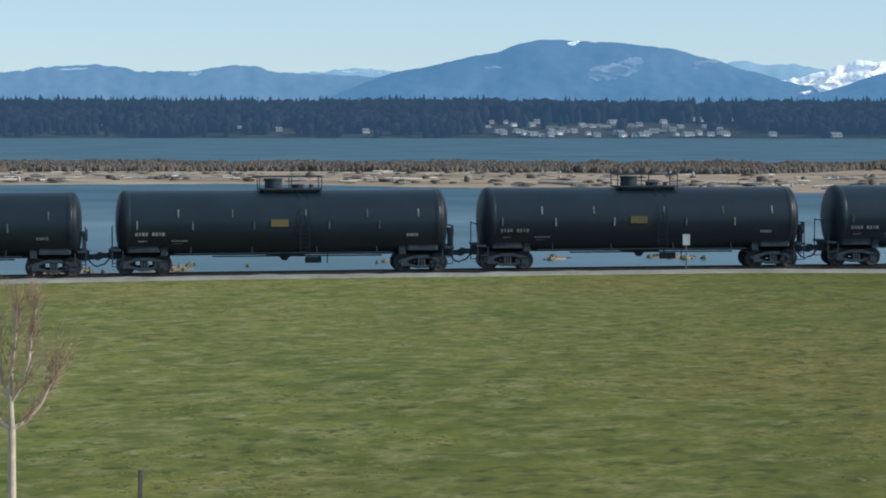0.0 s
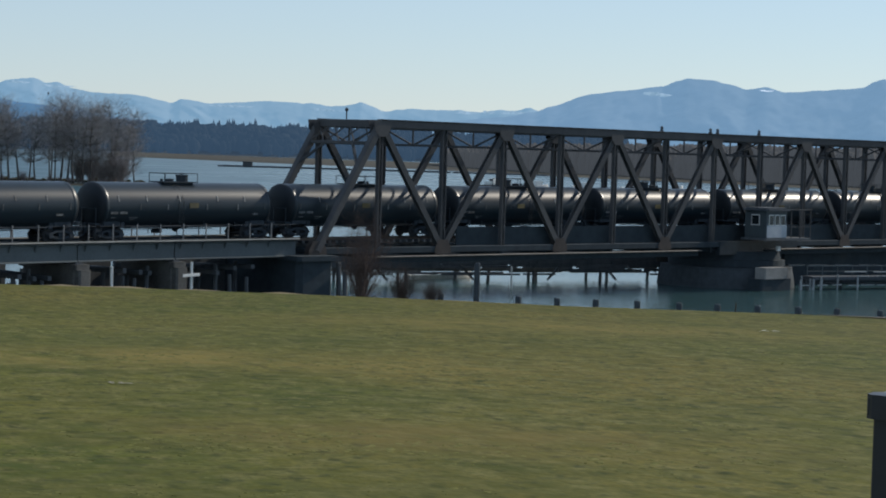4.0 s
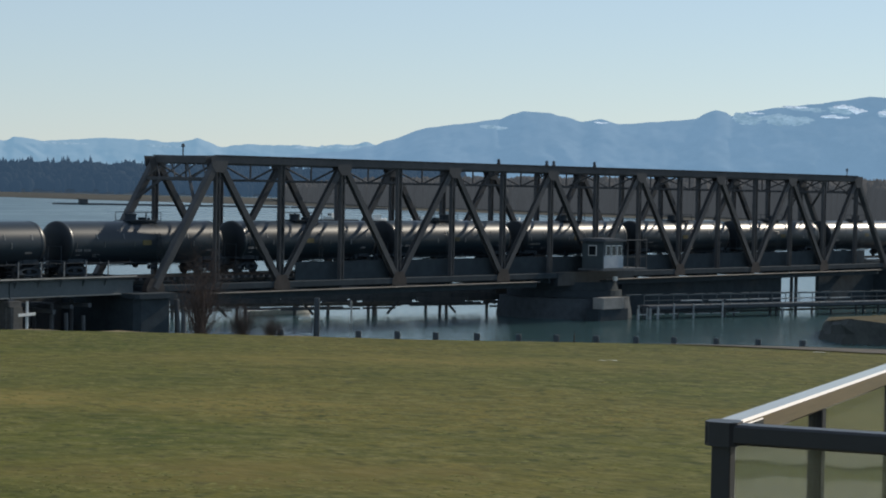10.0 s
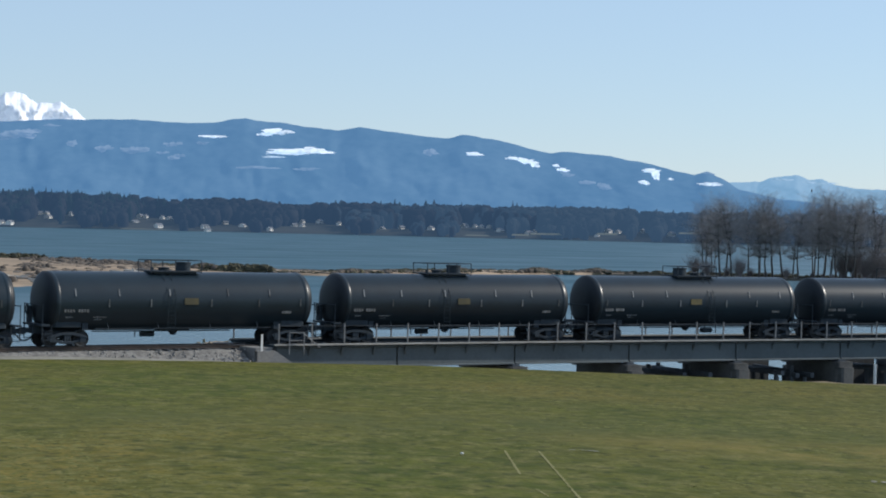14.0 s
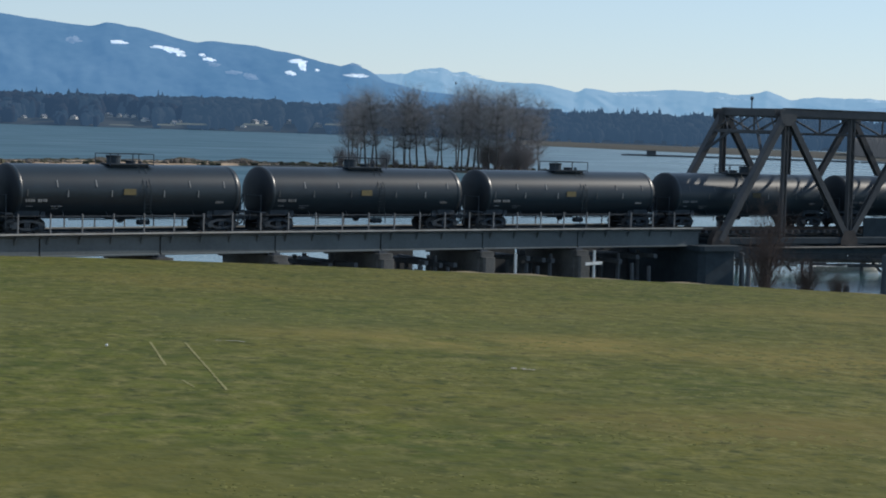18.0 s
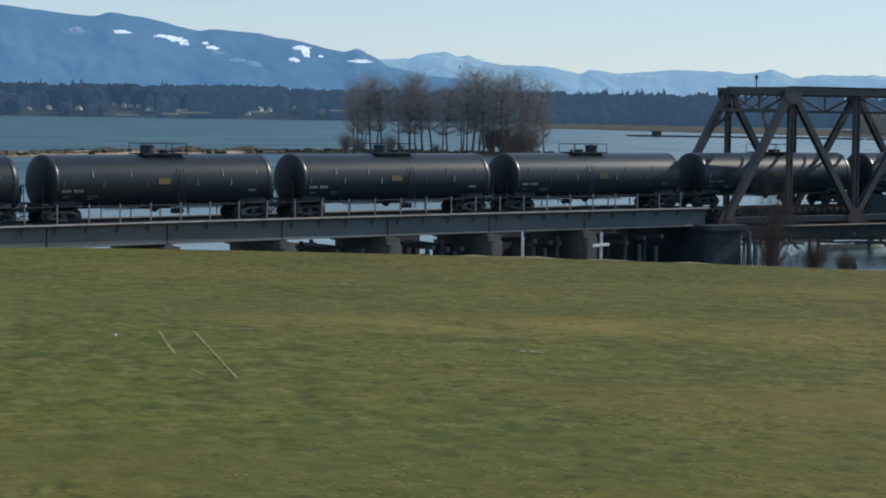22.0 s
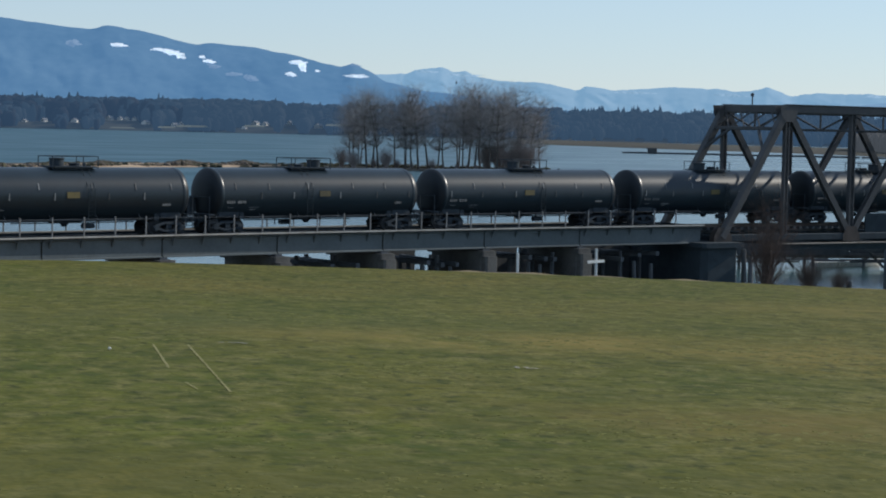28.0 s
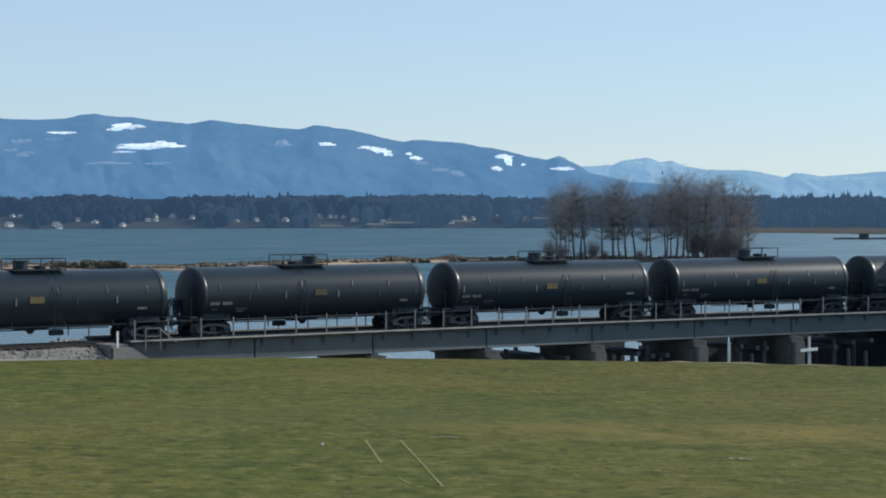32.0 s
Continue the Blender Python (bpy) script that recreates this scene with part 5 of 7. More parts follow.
def build_bridge():
    t = thing("swing_bridge", "long weathered steel through-truss railway swing bridge", "bridge", at=BRIDGE_AT)
    node = lambda k, side, top: Vector((B0 + k * PANEL + (0.65 if k == 0 else 0), TRACK_Y + side * BHALF, BZ1 if top else BZ0))
    for side in (-1, 1):
        for k in range(NP):
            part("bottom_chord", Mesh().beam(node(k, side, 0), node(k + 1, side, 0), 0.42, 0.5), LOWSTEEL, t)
        for k in range(1, NP - 1):
            m = Mesh().beam(node(k, side, 1), node(k + 1, side, 1), 0.55, 0.62)
            m.beam(node(k, side, 1) + Vector((0, 0, 0.33)), node(k + 1, side, 1) + Vector((0, 0, 0.33)), 0.72, 0.04)
            part("top_chord", m, TRUSS, t)
        part("end_post", Mesh().beam(node(0, side, 0), node(1, side, 1), 0.56, 0.56), TRUSS, t)
        part("end_post", Mesh().beam(node(NP, side, 0), node(NP - 1, side, 1), 0.56, 0.56), TRUSS, t)
        for k in range(1, NP):
            a, b = node(k, side, 0), node(k, side, 1)
            w = 0.42 if k % 2 else 0.50
            m = Mesh()
            for d in (-w / 2 + 0.05, w / 2 - 0.05):
                m.beam(a + Vector((d, 0, 0)), b + Vector((d, 0, 0)), 0.10, 0.34, up=(0, 1, 0))
            n = 9
            for i in range(n):
                z0, z1 = BZ0 + (BZ1 - BZ0) * i / n, BZ0 + (BZ1 - BZ0) * (i + 1) / n
                sgn = 1 if i % 2 else -1
                m.beam((a.x - sgn * w / 2, a.y - 0.15, z0), (a.x + sgn * w / 2, a.y - 0.15, z1), 0.06, 0.02, up=(0, 1, 0))
            m.box((a.x, a.y, (BZ0 + BZ1) / 2), (w * 0.82, 0.05, BZ1 - BZ0))
            part("vertical", m, TRUSS, t)
        for k in range(1, NP - 1):
            hi = k % 2 == 1
            a, b = node(k, side, hi), node(k + 1, side, not hi)
            m = Mesh()
            for d in (-0.17, 0.17):
                m.beam(a + Vector((0, d, 0)), b + Vector((0, d, 0)), 0.07, 0.48, up=(0, 0, 1))
            m.beam(a, b, 0.30, 0.08)
            part("diagonal", m, TRUSS, t)
        for k in range(0, NP + 1):
            c = node(k, side, 0)
            if k % 2 == 0:
                m = Mesh()
                for d in (-0.24, 0.24):
                    m.add([c + Vector(q) for q in ((-0.85, d, -0.35), (0.85, d, -0.35), (0.85, d, 0.1), (0.45, d, 0.75), (-0.45, d, 0.75), (-0.85, d, 0.1))], [(0, 1, 2, 3, 4, 5)])
                    m.add([c + Vector(q) for q in ((-0.85, d + 0.02, -0.35), (0.85, d + 0.02, -0.35), (0.85, d + 0.02, 0.1), (0.45, d + 0.02, 0.75), (-0.45, d + 0.02, 0.75), (-0.85, d + 0.02, 0.1))], [(5, 4, 3, 2, 1, 0)])
                part("gusset", m, RUST, t, "rust-streaked gusset plate")
            elif 0 < k < NP:
                c = node(k, side, 1)
                m = Mesh()
                for d in (-0.30, 0.30):
                    m.add([c + Vector(q) for q in ((-0.9, d, 0.25), (0.9, d, 0.25), (0.75, d, -0.5), (0.35, d, -0.95), (-0.35, d, -0.95), (-0.75, d, -0.5))], [(0, 1, 2, 3, 4, 5)])
                part("gusset", m, TRUSS, t)
    for k in range(1, NP):
        a, b = node(k, -1, 1), node(k, 1, 1)
        m = Mesh().beam(a - Vector((0, 0, 0.1)), b - Vector((0, 0, 0.1)), 0.22, 0.24)
        part("top_strut", m, TRUSS, t)
        lo = Vector((0, 0, -1.5))
        mid = (a + b) / 2
        m = Mesh().beam(a + lo, b + lo, 0.16, 0.18)
        for p in (a, b):
            m.beam(p + Vector((0, 0, -0.2)), mid + lo, 0.13, 0.13)
        m.beam(mid, mid + lo, 0.12, 0.12)
        part("sway_frame", m, TRUSS, t)
        if k < NP - 1:
            m = Mesh().beam(a, node(k + 1, 1, 1), 0.12, 0.12).beam(b, node(k + 1, -1, 1), 0.12, 0.12)
            part("top_lateral", m, TRUSS, t)
    for k in (1, NP - 1):
        a, b = node(k, -1, 1), node(k, 1, 1)
        e = -1 if k == 1 else 1
        d = Vector((e * 1.0, 0, -1.45))
        part("portal_strut", Mesh().beam(a, b, 0.5, 0.6), TRUSS, t)
        part("portal_strut", Mesh().beam(a + d, b + d, 0.25, 0.25), TRUSS, t)
        for i in range(4):
            p, q = a.lerp(b, i / 4), a.lerp(b, (i + 1) / 4)
            part("portal_lacing", Mesh().beam(p, q + d, 0.10, 0.10).beam(p + d, q, 0.10, 0.10), TRUSS, t)
        for s in (a, b):
            part("knee_brace", Mesh().beam(s + Vector((e * 2.2, 0, -3.2)), s.lerp(a if s == b else b, 0.28) + d, 0.2, 0.2), TRUSS, t)
    for k in range(NP + 1):
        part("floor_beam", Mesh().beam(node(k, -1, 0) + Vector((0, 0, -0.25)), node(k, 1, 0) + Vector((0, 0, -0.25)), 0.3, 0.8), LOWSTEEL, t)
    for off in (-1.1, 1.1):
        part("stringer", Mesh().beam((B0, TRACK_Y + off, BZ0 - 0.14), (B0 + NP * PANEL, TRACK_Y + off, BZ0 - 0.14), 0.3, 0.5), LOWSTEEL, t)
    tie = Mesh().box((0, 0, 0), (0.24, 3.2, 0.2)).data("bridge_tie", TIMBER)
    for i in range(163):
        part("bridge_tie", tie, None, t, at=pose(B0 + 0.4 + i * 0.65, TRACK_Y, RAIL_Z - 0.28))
    # added dark plank, closes the bright gaps under the cars
    part("guard_plank", Mesh().beam((B0 + 15.5, TRACK_Y - BHALF + 0.6, 4.85), (B0 + 103.0, TRACK_Y - BHALF + 0.6, 4.85), 0.08, 1.5, up=(0, 0, 1)), LOWSTEEL, t, "dark infill plank beside the track")
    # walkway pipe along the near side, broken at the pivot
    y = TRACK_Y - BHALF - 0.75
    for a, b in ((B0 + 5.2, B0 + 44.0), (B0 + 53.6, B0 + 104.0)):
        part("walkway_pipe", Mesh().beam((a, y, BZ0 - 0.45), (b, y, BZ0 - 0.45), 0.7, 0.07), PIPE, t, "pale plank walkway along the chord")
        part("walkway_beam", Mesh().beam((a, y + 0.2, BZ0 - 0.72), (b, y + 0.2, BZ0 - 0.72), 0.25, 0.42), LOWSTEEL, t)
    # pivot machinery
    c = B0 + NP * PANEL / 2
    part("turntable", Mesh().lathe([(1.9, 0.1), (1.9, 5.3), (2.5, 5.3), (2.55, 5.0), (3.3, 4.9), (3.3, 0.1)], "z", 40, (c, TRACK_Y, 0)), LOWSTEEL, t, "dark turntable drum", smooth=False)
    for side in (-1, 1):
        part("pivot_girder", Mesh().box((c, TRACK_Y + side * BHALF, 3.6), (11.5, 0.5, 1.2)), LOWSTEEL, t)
    part("lantern", Mesh().tube((c - 0.5, TRACK_Y - BHALF - 2.7, 3.45), (c - 0.5, TRACK_Y - BHALF - 2.7, 3.85), 0.22, 0.22, 10), WHITEP, t, "white navigation lantern")
    for k, dx, h in ((1, 0.0, 0.6), (15, -2.0, 0.5), (5.9, 0, 0.2), (6.9, 0, 0.2), (7.05, 0, 0.2), (7.95, 0, 0.25)):
        p = Vector((B0 + k * PANEL + dx, TRACK_Y - BHALF * (1 if k > 2 else -0.1), BZ1 + 0.3))
        m = Mesh().tube(p, p + Vector((0, 0, h)), 0.05 if h > 0.4 else 0.16, None, 8)
        m.lathe([(h, 0.05), (h + 0.06, 0.13), (h + 0.22, 0.13), (h + 0.3, 0.04)], "z", 8, tuple(p))
        part("signal_lamp", m, GRIME, t)
    # operator's cabin beside the pivot
    h = thing("operator_cabin", "pale green bridge operator's cabin with windows and walkway", "cabin", at=BRIDGE_AT @ pose(0, 0, 0.15))
    x0, y0 = c - 1.5, TRACK_Y - BHALF - 2.0
    part("floor", Mesh().box((x0 + 1.6, y0, 4.35), (7.0, 2.8, 0.18)), TIMBER, h)
    part("wall", Mesh().box((x0, y0, 5.65), (3.0, 2.4, 2.4), cut=0.02), HUT, h)
    # pale panel added for the sunlit lower part of this wall
    part("front_panel", Mesh().box((x0, y0 - 1.215, 5.05), (2.9, 0.03, 1.1), cut=0.02), HOUSEGREY, h, "pale lower wall panel, coloured as sunlit")
    part("roof", Mesh().box((x0, y0, 6.95), (3.5, 2.9, 0.16)).box((x0, y0, 7.08), (3.0, 2.4, 0.12)), GRIME, h)
    for dx in (-0.85, 0.0, 0.85):
        w = part("window", Mesh().box((x0 + dx, y0 - 1.21, 6.05), (0.66, 0.06, 0.95)), WHITEP, h)
        part("pane", Mesh().box((x0 + dx, y0 - 1.245, 6.05), (0.52, 0.02, 0.8)), DARKGLASS, w)
    w = part("window", Mesh().box((x0 - 1.52, y0, 6.05), (0.06, 0.9, 0.95)), WHITEP, h)
    part("pane", Mesh().box((x0 - 1.555, y0, 6.05), (0.02, 0.75, 0.8)), DARKGLASS, w)
    part("door", Mesh().box((x0 + 1.52, y0, 5.45), (0.06, 0.85, 2.0)), WHITEP, h)
    for dx in (2.0, 3.4, 4.9):
        part("railing_post", Mesh().beam((x0 + dx, y0 - 1.3, 4.4), (x0 + dx, y0 - 1.3, 7.0), 0.08, 0.08), TRUSS, h)
    for z, w in ((5.45, 0.06), (6.98, 0.1)):
        part("handrail", Mesh().beam((x0 + 1.6, y0 - 1.3, z), (x0 + 5.0, y0 - 1.3, z), w, w), TRUSS, h)
    # pivot pier and the block beside it
    p = thing("pivot_pier", "round dark pivot pier of the swing bridge in the channel", "pier", kind="structure", at=BRIDGE_AT)
    part("drum", Mesh().lathe([(-1.5, 6.4), (0.5, 6.2), (1.6, 6.0), (1.85, 6.0), (1.9, 0.1)], "z", 48, (c, TRACK_Y, 0)), PILE, p)
    solid("fender_block", Mesh().box((141.2, TRACK_Y - 6.9, 1.55), (3.3, 1.2, 1.0), cut=0.1), CONC, "pale concrete fender block beside the pivot pier", "block", at=BRIDGE_AT)
    part("fender_base", Mesh().box((141.4, TRACK_Y - 6.6, -0.2), (4.4, 1.6, 2.5), cut=0.1), LOWSTEEL, p, "dark timber base of the fender")
    # low timber fenders and walkways along the channel under the span
    f = thing("fender_pier", "low dark timber fender of piles and walers under the bridge", "fender")
    rng = random.Random(31)
    for p0, p1, rows in (((104.0, 139.6), (141.0, 129.8), 3),):
        a, b = Vector((*p0, 0)), Vector((*p1, 0))
        d = (b - a).normalized()
        across = Vector((-d.y, d.x, 0))
        L = (b - a).length
        n = int(L / 6.0)
        for row in range(rows):
            off = across * (row * 2.6)
            for i in range(n + 1):
                p = a.lerp(b, (i + rng.uniform(-.3, .3)) / n) + off
                h = rng.uniform(1.0, 1.7) if rng.random() < 0.45 else rng.uniform(1.8, 2.7)
                part("timber_post", Mesh().tube(p - Vector((0, 0, 1.5)), p + Vector((rng.uniform(-.15, .15), 0, h)), 0.17, 0.14, 7), TIMBER, f)
            for z, thick in ((0.75, 0.16), (1.15, 0.26), (1.5, 0.34), (1.8, 0.34), (2.1, 0.34), (2.45, 0.34)):
                u = rng.uniform(0, 2)
                while u < L:
                    v = min(L, u + rng.uniform(3, 9))
                    if rng.random() < 0.95:
                        q = off + across * -0.2 + Vector((0, 0, z + rng.uniform(-.08, .08)))
                        part("waler", Mesh().beam(a + d * u + q, a + d * v + q, 0.16, thick), TIMBER if rng.random() < 0.8 else GREYWOOD, f)
                    u = v + rng.uniform(0.1, 1.2)
        for i in range(4):
            p = a + d * rng.uniform(3, L - 3)
            part("brace", Mesh().beam(p + Vector((0, 0, 0.2)), p + d * rng.choice((-2.4, 2.4)) + Vector((0, 0, 2.6)), 0.14, 0.2), TIMBER, f)
    part("white_post", Mesh().beam((118.6, 127.2, -1.0), (118.6, 127.2, 1.9), 0.13, 0.13), WHITEP, f, "white marker post")
    # steel footway along the far channel wall
    g = thing("channel_footway", "low blue-grey steel footway with handrails on timber stubs", "footway")
    a, b = Vector((146.5, 118.2, 0)), Vector((196.0, 108.0, 0))
    d = (b - a).normalized()
    L = (b - a).length
    for z, w, h, m_ in ((1.02, 1.5, 0.34, GRIME), (1.62, 0.06, 0.07, GIRD), (2.1, 0.07, 0.09, GIRD)):
        part("handrail" if z > 1.2 else "deck", Mesh().beam(a + Vector((0, 0, z)), b + Vector((0, 0, z)), w, h), m_, g)
    for i in range(30):
        p = a + d * (L * i / 29)
        part("railing_post", Mesh().beam(p + Vector((0, 0, 1.1)), p + Vector((0, 0, 2.14)), 0.07, 0.07), GIRD, g)
    for i in range(22):
        p = a + d * (L * rng.random()) + Vector((0, rng.uniform(-.5, 1.2), 0))
        part("timber_post", Mesh().tube(p - Vector((0, 0, 1.5)), p + Vector((rng.uniform(-.2, .2), 0, rng.uniform(0.5, 1.0))), 0.14, 0.12, 7), TIMBER, g)
    # pale planks and stubs stand in for bright glints along the fender
    for z, u0, u1, high in ((1.62, 3.5, 24.0, 0.09), (1.22, 5.0, 30.0, 0.07), (0.42, -1.5, 9.5, 0.09), (2.2, -3.0, 34.0, 0.10)):
        u = u0
        while u < u1:
            v = u + rng.uniform(0.9, 2.6)
            q = Vector((0, -0.85, z + rng.uniform(-.03, .03)))
            part("plank", Mesh().beam(a + d * u + q, a + d * v + q, 0.12, high), GLINTWOOD if z < 2 else GIRD, g, "pale fender plank for a bright glint" if z < 2 else "")
            u = v + rng.uniform(0.3, 1.1)
    for i in range(12):
        q = a + d * rng.uniform(-2, 17) + Vector((0, -0.9, 0))
        part("stub", Mesh().beam(q + Vector((0, 0, -0.2)), q + Vector((rng.uniform(-.1, .1), 0, rng.uniform(0.5, 1.5))), 0.13, 0.13), GLINTWOOD, g)
    for z in (0.45, 0.75):
        part("waler", Mesh().beam(a + Vector((0, 0.8, z)), b + Vector((0, 0.8, z)), 0.16, 0.18), TIMBER, g)
    for x in (180.5, 181.4):
        part("timber_post", Mesh().tube((x, TRACK_Y - 1.6, -1.5), (x, TRACK_Y - 1.6, 3.4), 0.2, 0.18, 7), TIMBER, f, at=BRIDGE_AT)
    part("timber_wall", Mesh().box((163.5, TRACK_Y - 2.0, 1.1), (28.0, 0.5, 4.1)).box((192.9, TRACK_Y - 2.1, 1.0), (16.2, 0.4, 4.2)), LOWSTEEL, f, at=BRIDGE_AT)


# ---- the train ----
CAR, TRAIN_V, TRAIN_S0, CAR_SCALE = 17.4166, -3.869, -35.395, 0.96


def build_car():
    """A tank car; origin on the rails under its middle, x along the track."""
    t = thing("tank_car", "black railway tank car with a top platform and dull markings", "tank car", "tank cars of the train")
    R, CZ, HL, HD = 1.63, 2.49, 7.76, 0.50
    m = Mesh().lathe([(-HL, R), (-HL + 0.02, R + 0.012), (-HL + 0.22, R + 0.012), (-HL + 0.24, R), (-HL + 0.26, R), (-2.5, R), (2.5, R), (HL - 0.26, R), (HL - 0.24, R), (HL - 0.22, R + 0.012), (HL - 0.02, R + 0.012), (HL, R)], "x", 48, (0, 0, CZ))
    part("tank_shell", m, BLACK, t, smooth=True)
    for e in (-1, 1):
        prof = [(e * (HL + HD * math.sin(a) ** 0.85), R * math.cos(a) ** 0.8) for a in [i * 1.5708 / 9 for i in range(10)]]
        prof[-1] = (e * (HL + HD), 0.02)
        part("tank_head", Mesh().lathe(prof if e < 0 else prof, "x", 48, (0, 0, CZ)), HEADM, t, smooth=True)
    # platform, housing and railing on top
    part("platform", Mesh().box((0.35, 0, 4.16), (3.1, 1.7, 0.07)).box((0.35, -0.6, 4.02), (2.6, 0.08, 0.2)).box((0.35, 0.6, 4.02), (2.6, 0.08, 0.2)), UNDERGEAR, t)
    d = part("valve_housing", Mesh().lathe([(4.05, 0.43), (4.58, 0.43), (4.60, 0.47), (4.68, 0.47), (4.70, 0.1)], "z", 18, (-0.45, 0, 0)), UNDERGEAR, t)
    part("manway", Mesh().lathe([(4.08, 0.3), (4.3, 0.3), (4.32, 0.36), (4.37, 0.36), (4.4, 0.08)], "z", 14, (0.75, 0, 0)), UNDERGEAR, t)
    part("valve", Mesh().tube((1.45, 0, 4.08), (1.45, 0, 4.38), 0.12, 0.1, 8), UNDERGEAR, t)
    for x in (-1.2, 0.4, 1.9):
        for y in (-0.84, 0.84):
            part("railing_post", Mesh().beam((x, y, 4.05), (x, y, 4.78), 0.045, 0.045), UNDERGEAR, t)
    for y in (-0.84, 0.84):
        part("handrail", Mesh().beam((-1.2, y, 4.78), (1.9, y, 4.78), 0.045, 0.045), UNDERGEAR, t)
    for x in (-1.2, 1.9):
        part("handrail", Mesh().beam((x, -0.84, 4.78), (x, 0.84, 4.78), 0.045, 0.045), UNDERGEAR, t)
    for y in (-1, 1):
        m = Mesh()
        for x in (0.75, 1.2):
            m.beam((x, y * 0.86, 4.05), (x, y * 1.69, 2.9), 0.025, 0.025).beam((x, y * 1.69, 2.9), (x, y * 1.69, 1.05), 0.025, 0.025)
        for i in range(9):
            m.beam((0.75, y * 1.69, 1.1 + i * 0.22), (1.2, y * 1.69, 1.1 + i * 0.22), 0.016, 0.016)
        part("ladder", m, BLACK, t)
        m = Mesh().beam((-5.4, y * 1.35, 1.02), (5.4, y * 1.35, 1.02), 0.045, 0.045)
        for x in (-4.6, -1.6, 1.6, 4.6):
            m.beam((x, y * 1.35, 1.02), (x, y * 1.1, 1.4), 0.035, 0.035)
        part("side_rail", m, UNDERGEAR, t)
        part("placard", Mesh().box((-0.25, y * 1.645, 2.52), (0.86, 0.03, 0.36), cut=0.02), PLACARD, t, "faded yellow warning panel")
        for x, z, n, w, h in ((-6.5, 2.02, 9, 0.13, 0.21), (-6.9, 1.66, 5, 0.07, 0.09), (-5.1, 1.66, 8, 0.08, 0.07), (-5.2, 1.52, 6, 0.06, 0.06), (6.4, 1.9, 6, 0.08, 0.16)):
            dz = z - CZ
            yy = math.sqrt(R * R - dz * dz) + 0.012
            m = Mesh()
            for q in range(n):
                if not (n == 9 and q == 4):
                    tall = h * (1.0, 0.92, 1.0, 0.85)[q % 4]
                    m.box(((x + (q - n / 2) * w * 1.25) * (1 if y < 0 else -1), y * yy, z), (w * (0.9, 0.7, 0.95)[q % 3], 0.012, tall), cut=0.02)
            tagged(part("lettering", m, LETTER, t), kind="stuff")
        for i, (x, z) in enumerate(((-5.2, 3.0), (-2.55, 3.02), (1.05, 3.0), (4.1, 3.0), (6.65, 3.0), (-7.2, 2.45), (-4.5, 2.42), (-1.5, 2.42), (2.2, 2.42), (4.7, 2.42))):
            dz = z - CZ
            yy = math.sqrt(R * R - dz * dz) + 0.016
            tilt = Matrix.Rotation(y * math.asin(dz / R), 3, "X")
            part("reflective_strip", Mesh().box((x, y * yy, z), (0.07, 0.012, 0.42), tilt, 0.02), REFLECT, t, "pale reflective strip")
    # bottom outlet, sills and couplers
    part("bottom_outlet", Mesh().box((0.15, 0, 0.92), (1.9, 0.7, 0.22)).lathe([(0.58, 0.12), (0.8, 0.3), (0.95, 0.5), (1.1, 0.5)], "z", 12, (0.1, 0, 0)), UNDERGEAR, t)
    part("brake_gear", Mesh().tube((1.1, -0.4, 0.62), (1.9, -0.4, 0.62), 0.16, None, 10).beam((-3.5, 0, 0.8), (5.0, 0, 0.8), 0.06, 0.06).beam((1.3, -0.5, 0.45), (1.3, -0.5, 1.0), 0.05, 0.05).beam((2.2, -0.5, 0.45), (2.2, -0.5, 1.0), 0.05, 0.05), UNDERGEAR, t)
    for e in (-1, 1):
        part("stub_sill", Mesh().box((e * 7.1, 0, 0.98), (3.0, 0.55, 0.5)).box((e * 6.9, 0, 1.25), (1.6, 2.4, 0.3)), UNDERGEAR, t)
        part("end_platform", Mesh().box((e * 8.25, 0, 1.22), (0.5, 2.7, 0.1)), UNDERGEAR, t)
        m = Mesh().box((e * 8.72, 0, 0.9), (0.75, 0.22, 0.26)).box((e * 9.02, 0.05, 0.9), (0.2, 0.34, 0.34))
        m.tube((e * 8.5, 0.4, 0.8), (e * 8.8, 0.42, 0.45), 0.04, None, 6).tube((e * 8.8, 0.42, 0.45), (e * 9.07, 0.42, 0.38), 0.04, None, 6)
        part("coupler", m, UNDERGEAR, t)
        for y in (-1.3, 1.3):
            m = Mesh().beam((e * 8.42, y, 1.2), (e * 8.42, y, 2.35), 0.045, 0.045).beam((e * 7.9, y, 0.4), (e * 7.9, y, 1.2), 0.045, 0.045).beam((e * 8.42, y, 0.4), (e * 8.42, y, 1.2), 0.045, 0.045)
            for z in (0.42, 0.75):
                m.beam((e * 7.9, y, z), (e * 8.42, y, z), 0.04, 0.04)
            part("end_ladder", m, UNDERGEAR, t)
        m = Mesh().beam((e * 8.42, -1.3, 2.3), (e * 8.42, 1.3, 2.3), 0.045, 0.045)
        part("end_handrail", m, UNDERGEAR, t)
        part("saddle", Mesh().box((e * 5.9, 0, 1.22), (0.35, 2.3, 0.6)), UNDERGEAR, t)
    m = Mesh().lathe([(8.44, 0.27), (8.46, 0.30), (8.50, 0.30), (8.52, 0.27)], "x", 16, (0, -0.75, 2.0)).beam((8.48, -0.75, 1.7), (8.48, -0.75, 2.3), 0.03, 0.03).box((8.35, -0.75, 1.75), (0.2, 0.4, 0.9))
    part("hand_brake", m, UNDERGEAR, t)
